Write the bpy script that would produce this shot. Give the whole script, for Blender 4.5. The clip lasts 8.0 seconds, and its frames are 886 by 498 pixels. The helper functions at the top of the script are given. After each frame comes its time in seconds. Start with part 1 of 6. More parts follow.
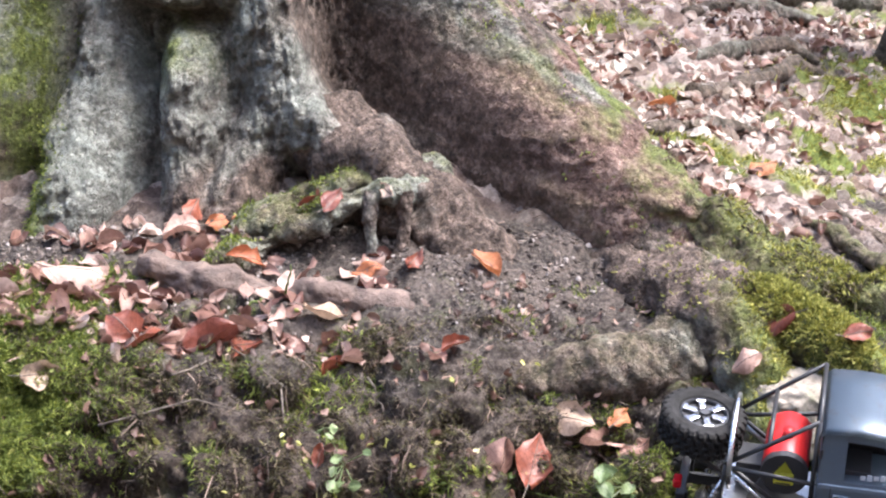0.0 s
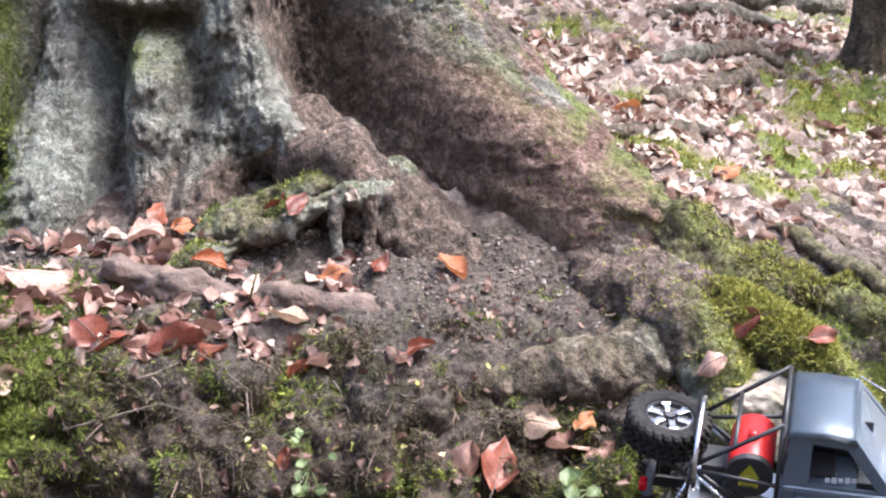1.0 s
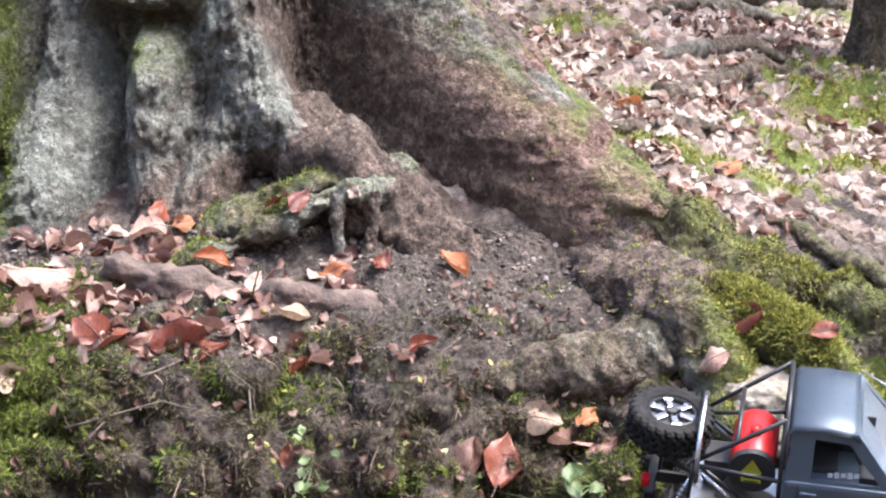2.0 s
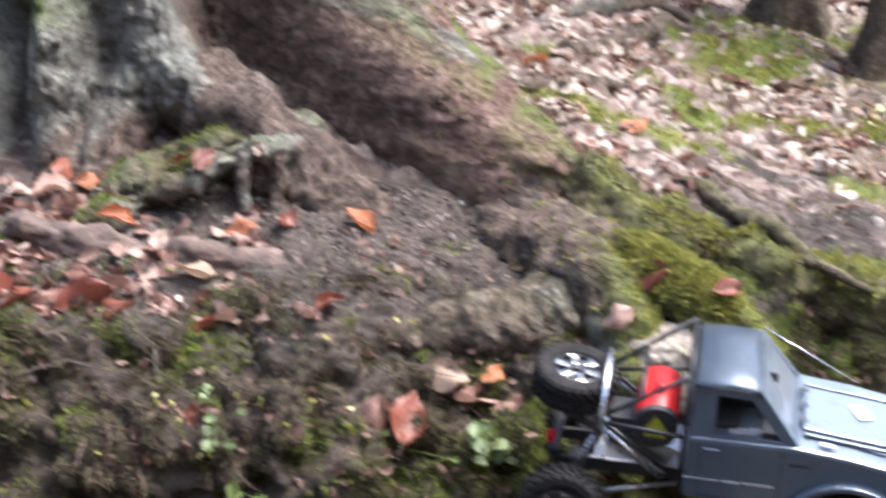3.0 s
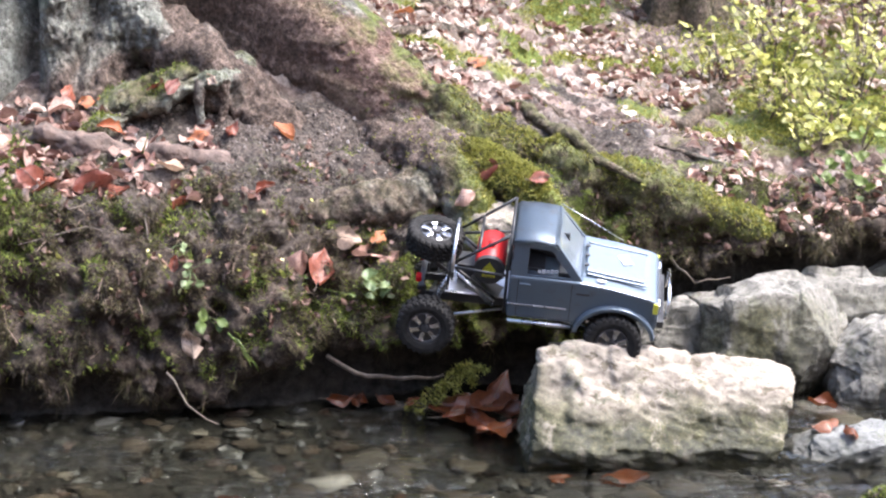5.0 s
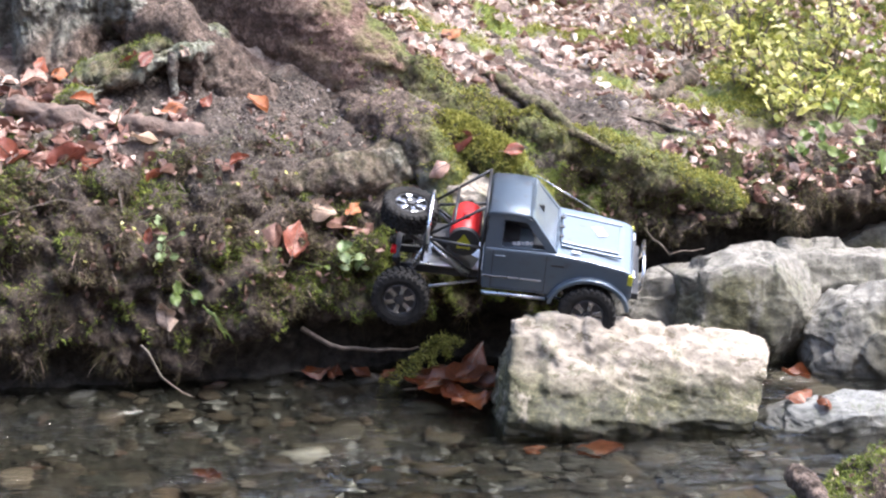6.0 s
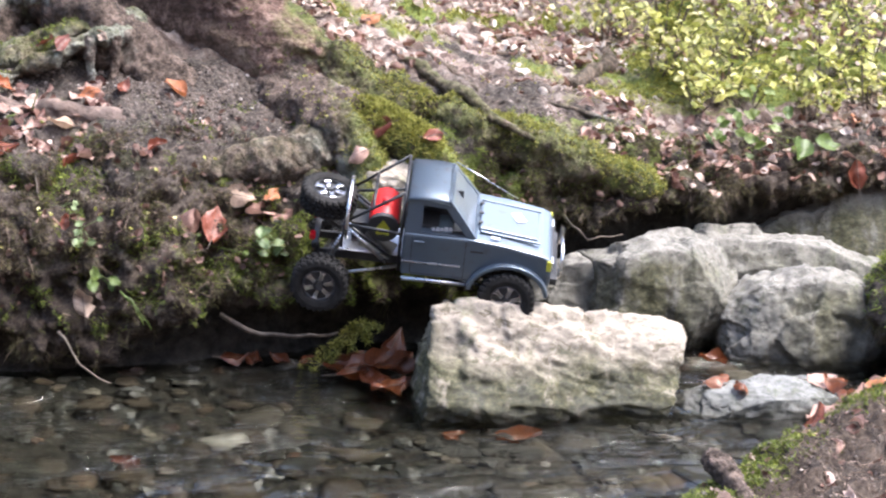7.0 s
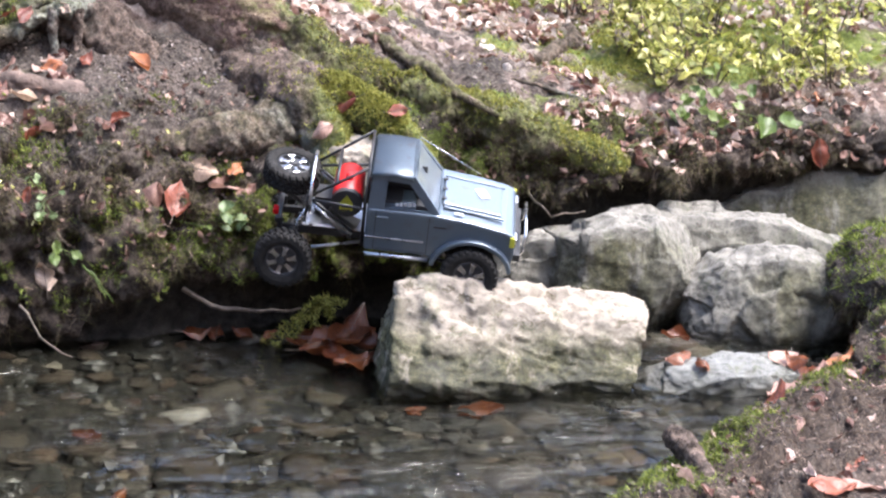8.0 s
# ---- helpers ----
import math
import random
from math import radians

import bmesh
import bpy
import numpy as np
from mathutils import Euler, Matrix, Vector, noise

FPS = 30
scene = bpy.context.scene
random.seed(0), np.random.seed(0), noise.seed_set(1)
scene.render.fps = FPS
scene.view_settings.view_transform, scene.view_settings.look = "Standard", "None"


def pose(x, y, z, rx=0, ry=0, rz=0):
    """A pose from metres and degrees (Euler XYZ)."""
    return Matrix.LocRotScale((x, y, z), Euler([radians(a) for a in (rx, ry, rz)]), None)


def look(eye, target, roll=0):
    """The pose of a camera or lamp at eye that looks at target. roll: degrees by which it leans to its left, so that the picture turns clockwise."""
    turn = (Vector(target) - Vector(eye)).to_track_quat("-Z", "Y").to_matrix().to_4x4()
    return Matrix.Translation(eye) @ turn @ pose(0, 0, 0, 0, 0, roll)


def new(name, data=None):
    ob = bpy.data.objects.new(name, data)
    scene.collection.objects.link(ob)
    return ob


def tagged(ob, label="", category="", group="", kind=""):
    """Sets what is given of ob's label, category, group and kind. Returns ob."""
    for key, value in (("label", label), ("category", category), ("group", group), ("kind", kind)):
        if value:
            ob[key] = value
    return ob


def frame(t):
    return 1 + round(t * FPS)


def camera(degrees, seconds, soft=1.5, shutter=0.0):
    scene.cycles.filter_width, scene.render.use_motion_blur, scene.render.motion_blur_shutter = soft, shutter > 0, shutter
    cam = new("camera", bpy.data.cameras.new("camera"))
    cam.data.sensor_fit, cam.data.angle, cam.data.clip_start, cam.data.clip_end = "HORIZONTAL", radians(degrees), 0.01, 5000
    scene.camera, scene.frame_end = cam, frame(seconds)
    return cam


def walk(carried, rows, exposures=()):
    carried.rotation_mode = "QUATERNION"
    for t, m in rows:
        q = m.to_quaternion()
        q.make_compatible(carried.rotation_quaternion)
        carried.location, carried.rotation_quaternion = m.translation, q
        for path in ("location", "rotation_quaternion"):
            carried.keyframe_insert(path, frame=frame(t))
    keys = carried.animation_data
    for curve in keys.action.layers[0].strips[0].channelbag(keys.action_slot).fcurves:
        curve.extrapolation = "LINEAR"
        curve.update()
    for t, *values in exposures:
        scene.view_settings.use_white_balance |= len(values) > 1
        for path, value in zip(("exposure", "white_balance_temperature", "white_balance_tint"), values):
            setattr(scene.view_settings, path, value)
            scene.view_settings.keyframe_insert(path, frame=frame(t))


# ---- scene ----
from mathutils.bvhtree import BVHTree

cam = camera(26.0, 8.0, soft=2.2, shutter=0.6)
# seconds, eye, then degrees: turn to the left, tilt up, lean to the left
ROWS = [
    (0.0, 0.0000, 1.2112, 1.1522, 0.871, -12.729, 0.153),
    (0.5, 0.0000, 1.2112, 1.1522, 0.405, -12.700, 0.180),
    (1.0, 0.0000, 1.2112, 1.1522, -0.184, -12.621, 0.304),
    (2.3, 0.0000, 1.2112, 1.1522, -0.059, -12.846, 0.000),
    (2.5, 0.0000, 1.2112, 1.1522, 0.000, -13.000, 0.000),
    (2.7, 0.0000, 1.2112, 1.1522, -0.174, -13.107, 0.000),
    (3.0, 0.0000, 1.2112, 1.1522, -3.012, -13.965, 0.713),
    (3.5, 0.0000, 1.2112, 1.1522, -5.054, -15.692, 1.285),
    (4.0, -0.0589, 0.7742, 1.2547, -6.246, -15.772, 1.598),
    (4.5, -0.1580, 0.0393, 1.4271, -7.227, -15.937, 1.899),
    (4.7, -0.1580, 0.0393, 1.4271, -7.375, -16.189, 1.899),
    (5.8, -0.1580, 0.0393, 1.4271, -8.261, -17.224, 2.019),
    (6.0, -0.1580, 0.0393, 1.4271, -8.421, -17.361, 2.019),
    (6.5, -0.1580, 0.0393, 1.4271, -9.745, -17.540, 2.345),
    (7.0, -0.1580, 0.0393, 1.4271, -10.965, -17.682, 2.823),
    (7.5, -0.1580, 0.0393, 1.4271, -11.828, -17.696, 3.357),
    (8.0, -0.1580, 0.0393, 1.4271, -12.155, -18.345, 3.533),
]
walk(cam, [(t, look((x, y, z), (x - math.sin(radians(a)) * math.cos(radians(b)), y + math.cos(radians(a)) * math.cos(radians(b)), z + math.sin(radians(b))), c))
           for t, x, y, z, a, b, c in ROWS], exposures=[(0.0, 2.35, 6150, 13), (1.2, 2.31, 6150, 13), (2.5, 2.22, 6150, 13), (3.0, 2.14, 6150, 13), (3.5, 2.18, 6150, 13), (4.5, 2.42, 6150, 13), (6.0, 2.32, 6150, 13), (8.0, 2.28, 6150, 13)])

# ---- light ----
SUN_UP, SUN_TURN = 64.0, 98.0
world = bpy.data.worlds.new("sky")
scene.world = world
world.use_nodes = True
sky = world.node_tree.nodes.new("ShaderNodeTexSky")
sky.sky_type, sky.sun_disc = "NISHITA", False
sky.sun_elevation, sky.sun_rotation = radians(SUN_UP), radians(SUN_TURN)
sky.air_density, sky.dust_density = 1.0, 3.0
backg = world.node_tree.nodes["Background"]
world.node_tree.links.new(sky.outputs[0], backg.inputs[0])
backg.inputs[1].default_value = 0.15
sun_data = bpy.data.lights.new("sun", "SUN")
sun_data.energy, sun_data.angle, sun_data.color = 2.0, radians(30), (1.0, 0.965, 0.92)
sun = new("sun", sun_data)
sun.matrix_world = look((6 * math.sin(radians(SUN_TURN)), 4 + 6 * math.cos(radians(SUN_TURN)), 6 * math.tan(radians(SUN_UP))), (0, 4, 0))


# ---- numbers and noise ----
def lattice(ix, iy, iz, seed):
    h = (ix * 374761393 + iy * 668265263 + iz * 2147483647 + seed * 974634541) & 0xFFFFFFFF
    h = ((h ^ (h >> 13)) * 1274126177) & 0xFFFFFFFF
    h = ((h ^ (h >> 16)) * 2246822519) & 0xFFFFFFFF
    return ((h ^ (h >> 15)) & 0xFFFFFF) / float(0xFFFFFF)


SKEW = np.array(Euler((0.6, 0.8, 0.45)).to_matrix())


def vnoise(p, seed=0):
    """Smooth noise from -1 to 1 at the rows of p."""
    p = np.asarray(p, float) @ SKEW
    i = np.floor(p).astype(np.int64)
    f = p - i
    f = f * f * (3 - 2 * f)
    out = 0
    for dx in (0, 1):
        for dy in (0, 1):
            for dz in (0, 1):
                w = (f[:, 0] if dx else 1 - f[:, 0]) * (f[:, 1] if dy else 1 - f[:, 1]) * (f[:, 2] if dz else 1 - f[:, 2])
                out = out + w * lattice(i[:, 0] + dx, i[:, 1] + dy, i[:, 2] + dz, seed)
    return out * 2 - 1


def fbm(p, octaves=4, seed=0, gain=0.5):
    out, amp = 0, 1.0
    for k in range(octaves):
        out = out + amp * vnoise(np.asarray(p) * 2.03 ** k + 17.3 * k, seed + k)
        amp *= gain
    return out


def ridged(p, octaves=4, seed=0):
    out, amp = 0, 1.0
    for k in range(octaves):
        out = out + amp * (1 - 2 * np.abs(vnoise(np.asarray(p) * 2.1 ** k + 9.1 * k, seed + k)))
        amp *= 0.5
    return out


def smooth(x, xs, ys):
    """Piecewise curve with soft joints through the knots xs, ys."""
    xs, ys = np.asarray(xs, float), np.asarray(ys, float)
    k = np.clip(np.searchsorted(xs, x, "right") - 1, 0, len(xs) - 2)
    u = np.clip((x - xs[k]) / (xs[k + 1] - xs[k]), 0, 1)
    return ys[k] + (ys[k + 1] - ys[k]) * (0.5 * u + 0.5 * u * u * (3 - 2 * u))


# ---- materials ----
def material(name):
    m = bpy.data.materials.new(name)
    m.use_nodes = True
    t = m.node_tree
    return m, t, t.nodes["Principled BSDF"]


def node(t, kind, **values):
    n = t.nodes.new(kind)
    for k, v in values.items():
        if k in n.inputs:
            n.inputs[k].default_value = v
    return n


def ramp(t, src, stops):
    n = t.nodes.new("ShaderNodeValToRGB")
    e = n.color_ramp.elements
    while len(e) < len(stops):
        e.new(0.5)
    for el, (pos, col) in zip(e, stops):
        el.position, el.color = pos, (*col, 1)
    t.links.new(src, n.inputs[0])
    return n.outputs[0]


def mix(t, fac, a, b, mode="MIX"):
    n = t.nodes.new("ShaderNodeMix")
    n.data_type, n.blend_type = "RGBA", mode
    for sock, v in ((n.inputs[0], fac), (n.inputs[6], a), (n.inputs[7], b)):
        if isinstance(v, (int, float)):
            sock.default_value = v
        elif isinstance(v, tuple):
            sock.default_value = (*v, 1)
        else:
            t.links.new(v, sock)
    return n.outputs[2]


def noise_out(t, scale, detail=5.0, rough=0.6, stretch=(1, 1, 1), distort=0.0):
    geo = t.nodes.new("ShaderNodeTexCoord")
    mp = t.nodes.new("ShaderNodeMapping")
    mp.inputs["Scale"].default_value = stretch
    t.links.new(geo.outputs["Object"], mp.inputs[0])
    n = node(t, "ShaderNodeTexNoise", Scale=scale, Detail=detail, Roughness=rough, Distortion=distort)
    t.links.new(mp.outputs[0], n.inputs["Vector"])
    return n.outputs["Fac"]


def mask(t, src, lo, hi):
    n = node(t, "ShaderNodeMapRange")
    n.interpolation_type = "SMOOTHSTEP"
    n.inputs["From Min"].default_value, n.inputs["From Max"].default_value = lo, hi
    t.links.new(src, n.inputs[0])
    return n.outputs[0]


def attribute(t, name):
    n = t.nodes.new("ShaderNodeAttribute")
    n.attribute_name = name
    return n.outputs["Fac"]


def times(t, a, b):
    n = t.nodes.new("ShaderNodeMath")
    n.operation = "MULTIPLY"
    for sock, v in zip(n.inputs, (a, b)):
        if isinstance(v, (int, float)):
            sock.default_value = v
        else:
            t.links.new(v, sock)
    return n.outputs[0]


def bump(t, bsdf, src, strength=0.5, distance=0.01):
    n = node(t, "ShaderNodeBump", Strength=strength, Distance=distance)
    t.links.new(src, n.inputs["Height"])
    t.links.new(n.outputs[0], bsdf.inputs["Normal"])


def plain(name, colour, rough=0.5, metal=0.0, vary=0.15, scale=60.0, coat=0.0):
    """A surface of one paint or metal with slight wear."""
    m, t, b = material(name)
    dark = tuple(c * (1 - vary) for c in colour)
    lite = tuple(min(1, c * (1 + vary) + 0.01 * vary) for c in colour)
    src = noise_out(t, scale)
    t.links.new(ramp(t, src, [(0.3, dark), (0.7, lite)]), b.inputs["Base Color"])
    t.links.new(ramp(t, noise_out(t, scale * 0.3), [(0.3, (rough * 0.8,) * 3), (0.7, (min(1, rough * 1.25),) * 3)]), b.inputs["Roughness"])
    b.inputs["Metallic"].default_value = metal
    b.inputs["Coat Weight"].default_value = coat
    bump(t, b, src, 0.08, 0.002)
    return m


def soil_material():
    m, t, b = material("soil")
    big, fine = noise_out(t, 9, 6, 0.65), noise_out(t, 130, 6, 0.75)
    brown = ramp(t, fine, [(0.32, (0.009, 0.0066, 0.0056)), (0.5, (0.040, 0.033, 0.0275)), (0.70, (0.150, 0.126, 0.106))])
    red = ramp(t, fine, [(0.32, (0.023, 0.017, 0.014)), (0.68, (0.150, 0.120, 0.100))])
    col = mix(t, mask(t, big, 0.42, 0.62), brown, red)
    moss = ramp(t, noise_out(t, 90, 5, 0.7), [(0.3, (0.045, 0.060, 0.014)), (0.7, (0.17, 0.20, 0.045))])
    spread = mask(t, noise_out(t, 14, 5, 0.7), 0.40, 0.62)
    both = t.nodes.new("ShaderNodeMath")
    both.operation = "MULTIPLY_ADD"
    t.links.new(spread, both.inputs[0])
    both.inputs[1].default_value = 0.55
    t.links.new(attribute(t, "moss"), both.inputs[2])
    col = mix(t, mask(t, both.outputs[0], 0.62, 0.95), col, moss)
    humus = ramp(t, fine, [(0.32, (0.022, 0.016, 0.012)), (0.5, (0.055, 0.040, 0.030)), (0.72, (0.13, 0.096, 0.070))])
    col = mix(t, times(t, attribute(t, "humus"), mask(t, noise_out(t, 11, 4, 0.65), 0.36, 0.50)), col, humus)
    # dark creek bed colour, also mixed over the near bank as painted shade
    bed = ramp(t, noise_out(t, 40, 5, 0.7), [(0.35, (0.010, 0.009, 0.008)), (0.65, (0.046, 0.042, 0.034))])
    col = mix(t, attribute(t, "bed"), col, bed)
    cells = node(t, "ShaderNodeTexVoronoi", Scale=48.0)
    where = t.nodes.new("ShaderNodeTexCoord")
    t.links.new(where.outputs["Object"], cells.inputs["Vector"])
    apart = t.nodes.new("ShaderNodeSeparateColor")
    t.links.new(cells.outputs["Color"], apart.inputs[0])
    duff = ramp(t, apart.outputs[0], [(0.0, (0.06, 0.036, 0.030)), (0.3, (0.20, 0.135, 0.11)), (0.65, (0.38, 0.29, 0.245)), (1.0, (0.58, 0.49, 0.43))])
    duff = mix(t, 0.7, duff, ramp(t, fine, [(0.3, (0.3, 0.28, 0.27)), (0.65, (1, 1, 1))]), "MULTIPLY")
    col = mix(t, times(t, attribute(t, "duff"), mask(t, big, 0.36, 0.5)), col, duff)
    t.links.new(col, b.inputs["Base Color"])
    b.inputs["Roughness"].default_value = 0.92
    b.inputs["Specular IOR Level"].default_value = 0.25
    bump(t, b, fine, 1.0, 0.006)
    return m


def where_at(t, stretch):
    at, mp = t.nodes.new("ShaderNodeTexCoord"), t.nodes.new("ShaderNodeMapping")
    mp.inputs["Scale"].default_value = stretch
    t.links.new(at.outputs["Object"], mp.inputs[0])
    return mp.outputs[0]


def node_colour(t, scale):
    n = node(t, "ShaderNodeTexNoise", Scale=scale, Detail=3.0)
    t.links.new(where_at(t, (1, 1, 1)), n.inputs["Vector"])
    return n.outputs["Color"]


def bark_material(name, brown=0.5, mossy=0.3, lichened=1.0, relief=0.022):
    """Grey lichened bark; brown raises bare reddish patches, mossy the moss."""
    m, t, b = material(name)
    fine = mix(t, 0.45, noise_out(t, 42, 6, 0.65), noise_out(t, 120, 5, 0.7))
    mid = noise_out(t, 16, 5, 0.65)
    grey = ramp(t, fine, [(0.34, (0.055, 0.048, 0.040)), (0.47, (0.150, 0.145, 0.123)), (0.62, (0.36, 0.36, 0.31))])
    lichen = ramp(t, fine, [(0.34, (0.10, 0.11, 0.09)), (0.50, (0.195, 0.21, 0.172)), (0.64, (0.34, 0.36, 0.30))])
    col = mix(t, times(t, mask(t, mid, 0.45, 0.60), lichened), grey, lichen)
    bare = ramp(t, fine, [(0.36, (0.020, 0.014, 0.010)), (0.48, (0.080, 0.058, 0.045)), (0.63, (0.23, 0.168, 0.134))])
    where = mask(t, noise_out(t, 5, 4, 0.6), 0.62 - 0.35 * brown, 0.78 - 0.35 * brown)
    col = mix(t, where, col, bare)
    col = mix(t, times(t, attribute(t, "pale"), 0.85), col, ramp(t, mix(t, 0.5, fine, mid), [(0.36, (0.085, 0.085, 0.073)), (0.49, (0.205, 0.217, 0.185)), (0.62, (0.36, 0.375, 0.325))]))
    col = mix(t, attribute(t, "bare"), col, bare)
    col = mix(t, attribute(t, "rusty"), col, ramp(t, fine, [(0.36, (0.045, 0.026, 0.020)), (0.49, (0.165, 0.098, 0.075)), (0.64, (0.36, 0.245, 0.20))]))
    moss = ramp(t, noise_out(t, 110, 5, 0.7), [(0.3, (0.05, 0.065, 0.015)), (0.7, (0.21, 0.24, 0.06))])
    field = mask(t, noise_out(t, 7, 5, 0.7), 0.70 - 0.3 * mossy, 0.80 - 0.3 * mossy)
    col = mix(t, times(t, field, 0.85), col, moss)
    col = mix(t, times(t, attribute(t, "moss"), mask(t, noise_out(t, 30, 5, 0.7), 0.3, 0.55)), col, moss)
    warp = mix(t, 0.22, where_at(t, (1, 1, 0.6)), node_colour(t, 18))
    plates = node(t, "ShaderNodeTexVoronoi", Scale=75.0)
    plates.feature = "DISTANCE_TO_EDGE"
    t.links.new(warp, plates.inputs["Vector"])
    seam = mask(t, plates.outputs["Distance"], 0.0, 0.10)
    t.links.new(col, b.inputs["Base Color"])
    b.inputs["Roughness"].default_value = 0.88
    b.inputs["Specular IOR Level"].default_value = 0.3
    bump(t, b, mix(t, 0.22, mix(t, 0.6, fine, noise_out(t, 75, 4, 0.55, (1, 1, 0.8))), seam), 1.0, relief)
    return m


def stone_material(name, pale, dark, mossy=0.3, streaks=0.0, drape=0.45):
    m, t, b = material(name)
    fine, mid = noise_out(t, 70, 8, 0.75, (1, 1, 1.3)), noise_out(t, 24, 7, 0.7, (1, 1, 1.4), 0.4)
    mul = lambda c, k: tuple(v * k for v in c)
    col = ramp(t, mid, [(0.34, mul(pale, 0.68)), (0.5, mul(pale, 0.9)), (0.64, pale)])
    col = mix(t, 0.45, col, ramp(t, fine, [(0.38, (0.10, 0.095, 0.08)), (0.47, (0.65, 0.64, 0.61)), (0.60, (1.0, 1.0, 1.0))]), "MULTIPLY")
    crack = mask(t, noise_out(t, 22, 6, 0.7, (1, 1, 1.8), 0.8), 0.43, 0.38)
    col = mix(t, times(t, crack, 0.75), col, dark)
    veil = mask(t, noise_out(t, 24 if drape > 0.3 else 17, 7, 0.7, (1, 1, drape), 0.3), 0.62 - 0.25 * mossy, 0.80 - 0.25 * mossy)
    col = mix(t, times(t, veil, 0.75), col, ramp(t, fine, [(0.36, (0.045, 0.05, 0.025)), (0.62, (0.15, 0.155, 0.085))]))
    streak = mask(t, noise_out(t, 34, 6, 0.7, (1, 1, 0.16), 0.9), 0.50, 0.38)
    col = mix(t, times(t, streak, streaks), col, dark)
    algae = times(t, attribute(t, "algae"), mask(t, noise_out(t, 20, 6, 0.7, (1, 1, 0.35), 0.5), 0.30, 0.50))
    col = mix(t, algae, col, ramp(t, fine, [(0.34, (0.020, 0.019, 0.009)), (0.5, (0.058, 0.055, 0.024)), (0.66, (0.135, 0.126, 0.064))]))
    wet = attribute(t, "wet")
    col = mix(t, wet, col, mix(t, 1.0, col, (0.30, 0.29, 0.24), "MULTIPLY"))
    t.links.new(col, b.inputs["Base Color"])
    t.links.new(ramp(t, wet, [(0.0, (0.85,) * 3), (1.0, (0.35,) * 3)]), b.inputs["Roughness"])
    bump(t, b, mix(t, 0.6, fine, mid), 0.9, 0.010)
    return m


def water_material():
    m, t, b = material("creek_water")
    b.inputs["Base Color"].default_value = (0.34, 0.34, 0.275, 1)
    b.inputs["Roughness"].default_value = 0.03
    b.inputs["IOR"].default_value = 1.33
    b.inputs["Transmission Weight"].default_value = 1.0
    a, c = noise_out(t, 9, 3, 0.5, (0.55, 1.5, 1), 0.4), noise_out(t, 34, 3, 0.55, (0.6, 1.4, 1), 0.3)
    chop = times(t, c, mask(t, noise_out(t, 3.2, 3, 0.5, (0.7, 1.2, 1)), 0.42, 0.66))
    bump(t, b, mix(t, 0.45, a, chop), 1.0, 0.04)
    return m


SOIL = soil_material()
TRUNK_BARK = bark_material("trunk_bark", 0.38, 0.0, 0.55, 0.03)
PINK_BARK = plain("pinkish_bark", (0.105, 0.072, 0.057), 0.85, 0.0, 0.6, 30)
for grain in [n for n in PINK_BARK.node_tree.nodes if n.type == "BUMP"]:
    grain.inputs["Strength"].default_value, grain.inputs["Distance"].default_value = 1.0, 0.012
HUMP_BARK = bark_material("hump_bark", 1.0, 0.0, 0.15)
OLIVE_BARK = bark_material("olive_root_bark", 1.0, 0.5, 0.1)
ROOT_BARK = bark_material("root_bark", 0.75, 0.0, 0.3)
SHELF_BARK = bark_material("shelf_bark", 0.55, 0.0, 0.2, 0.03)
DARK_BARK = bark_material("dark_bark", 3.0, 0.1, 0.0)
WATER = water_material()
PALE_STONE = stone_material("pale_stone", (0.39, 0.335, 0.27), (0.09, 0.072, 0.04), 0.45, 0.0, 1.0)
GREY_STONE = stone_material("grey_stone", (0.225, 0.21, 0.18), (0.030, 0.028, 0.020), 0.35, 0.45, 0.3)
LICHEN_STONE = stone_material("lichened_stone", (0.215, 0.215, 0.20), (0.035, 0.035, 0.03), 0.45, 0.3)


# ---- mesh building ----
def mesh_of(name, verts, faces, mat, smooth_faces=True, floats=None):
    me = bpy.data.meshes.new(name)
    me.from_pydata(np.asarray(verts).tolist(), [], faces if isinstance(faces, list) else faces.tolist())
    if smooth_faces:
        me.polygons.foreach_set("use_smooth", [True] * len(me.polygons))
    for key, values in (floats or {}).items():
        at = me.attributes.new(key, "FLOAT", "POINT")
        at.data.foreach_set("value", np.asarray(values, np.float32).clip(0, 1))
    me.materials.append(mat)
    me.update()
    return me


def part(name, bm, mat, parent, label="", shade=False):
    """Links a bmesh as one mesh under a thing or a part."""
    me = bpy.data.meshes.new(name)
    bm.to_mesh(me)
    bm.free()
    if shade:
        me.polygons.foreach_set("use_smooth", [True] * len(me.polygons))
    me.materials.append(mat)
    ob = new(name, me)
    ob.parent = parent
    if label:
        tagged(ob, label)
    return ob


def grid_faces(rows, cols, close=False):
    i = np.arange(rows - 1)[:, None] * cols
    j = np.arange(cols if close else cols - 1)[None, :]
    k = (j + 1) % cols
    return np.stack([i + j, i + k, i + cols + k, i + cols + j], -1).reshape(-1, 4)


def grid_normals(p):
    n = np.cross(np.gradient(p, axis=1), np.gradient(p, axis=0))
    return n / (np.linalg.norm(n, axis=-1, keepdims=True) + 1e-12)


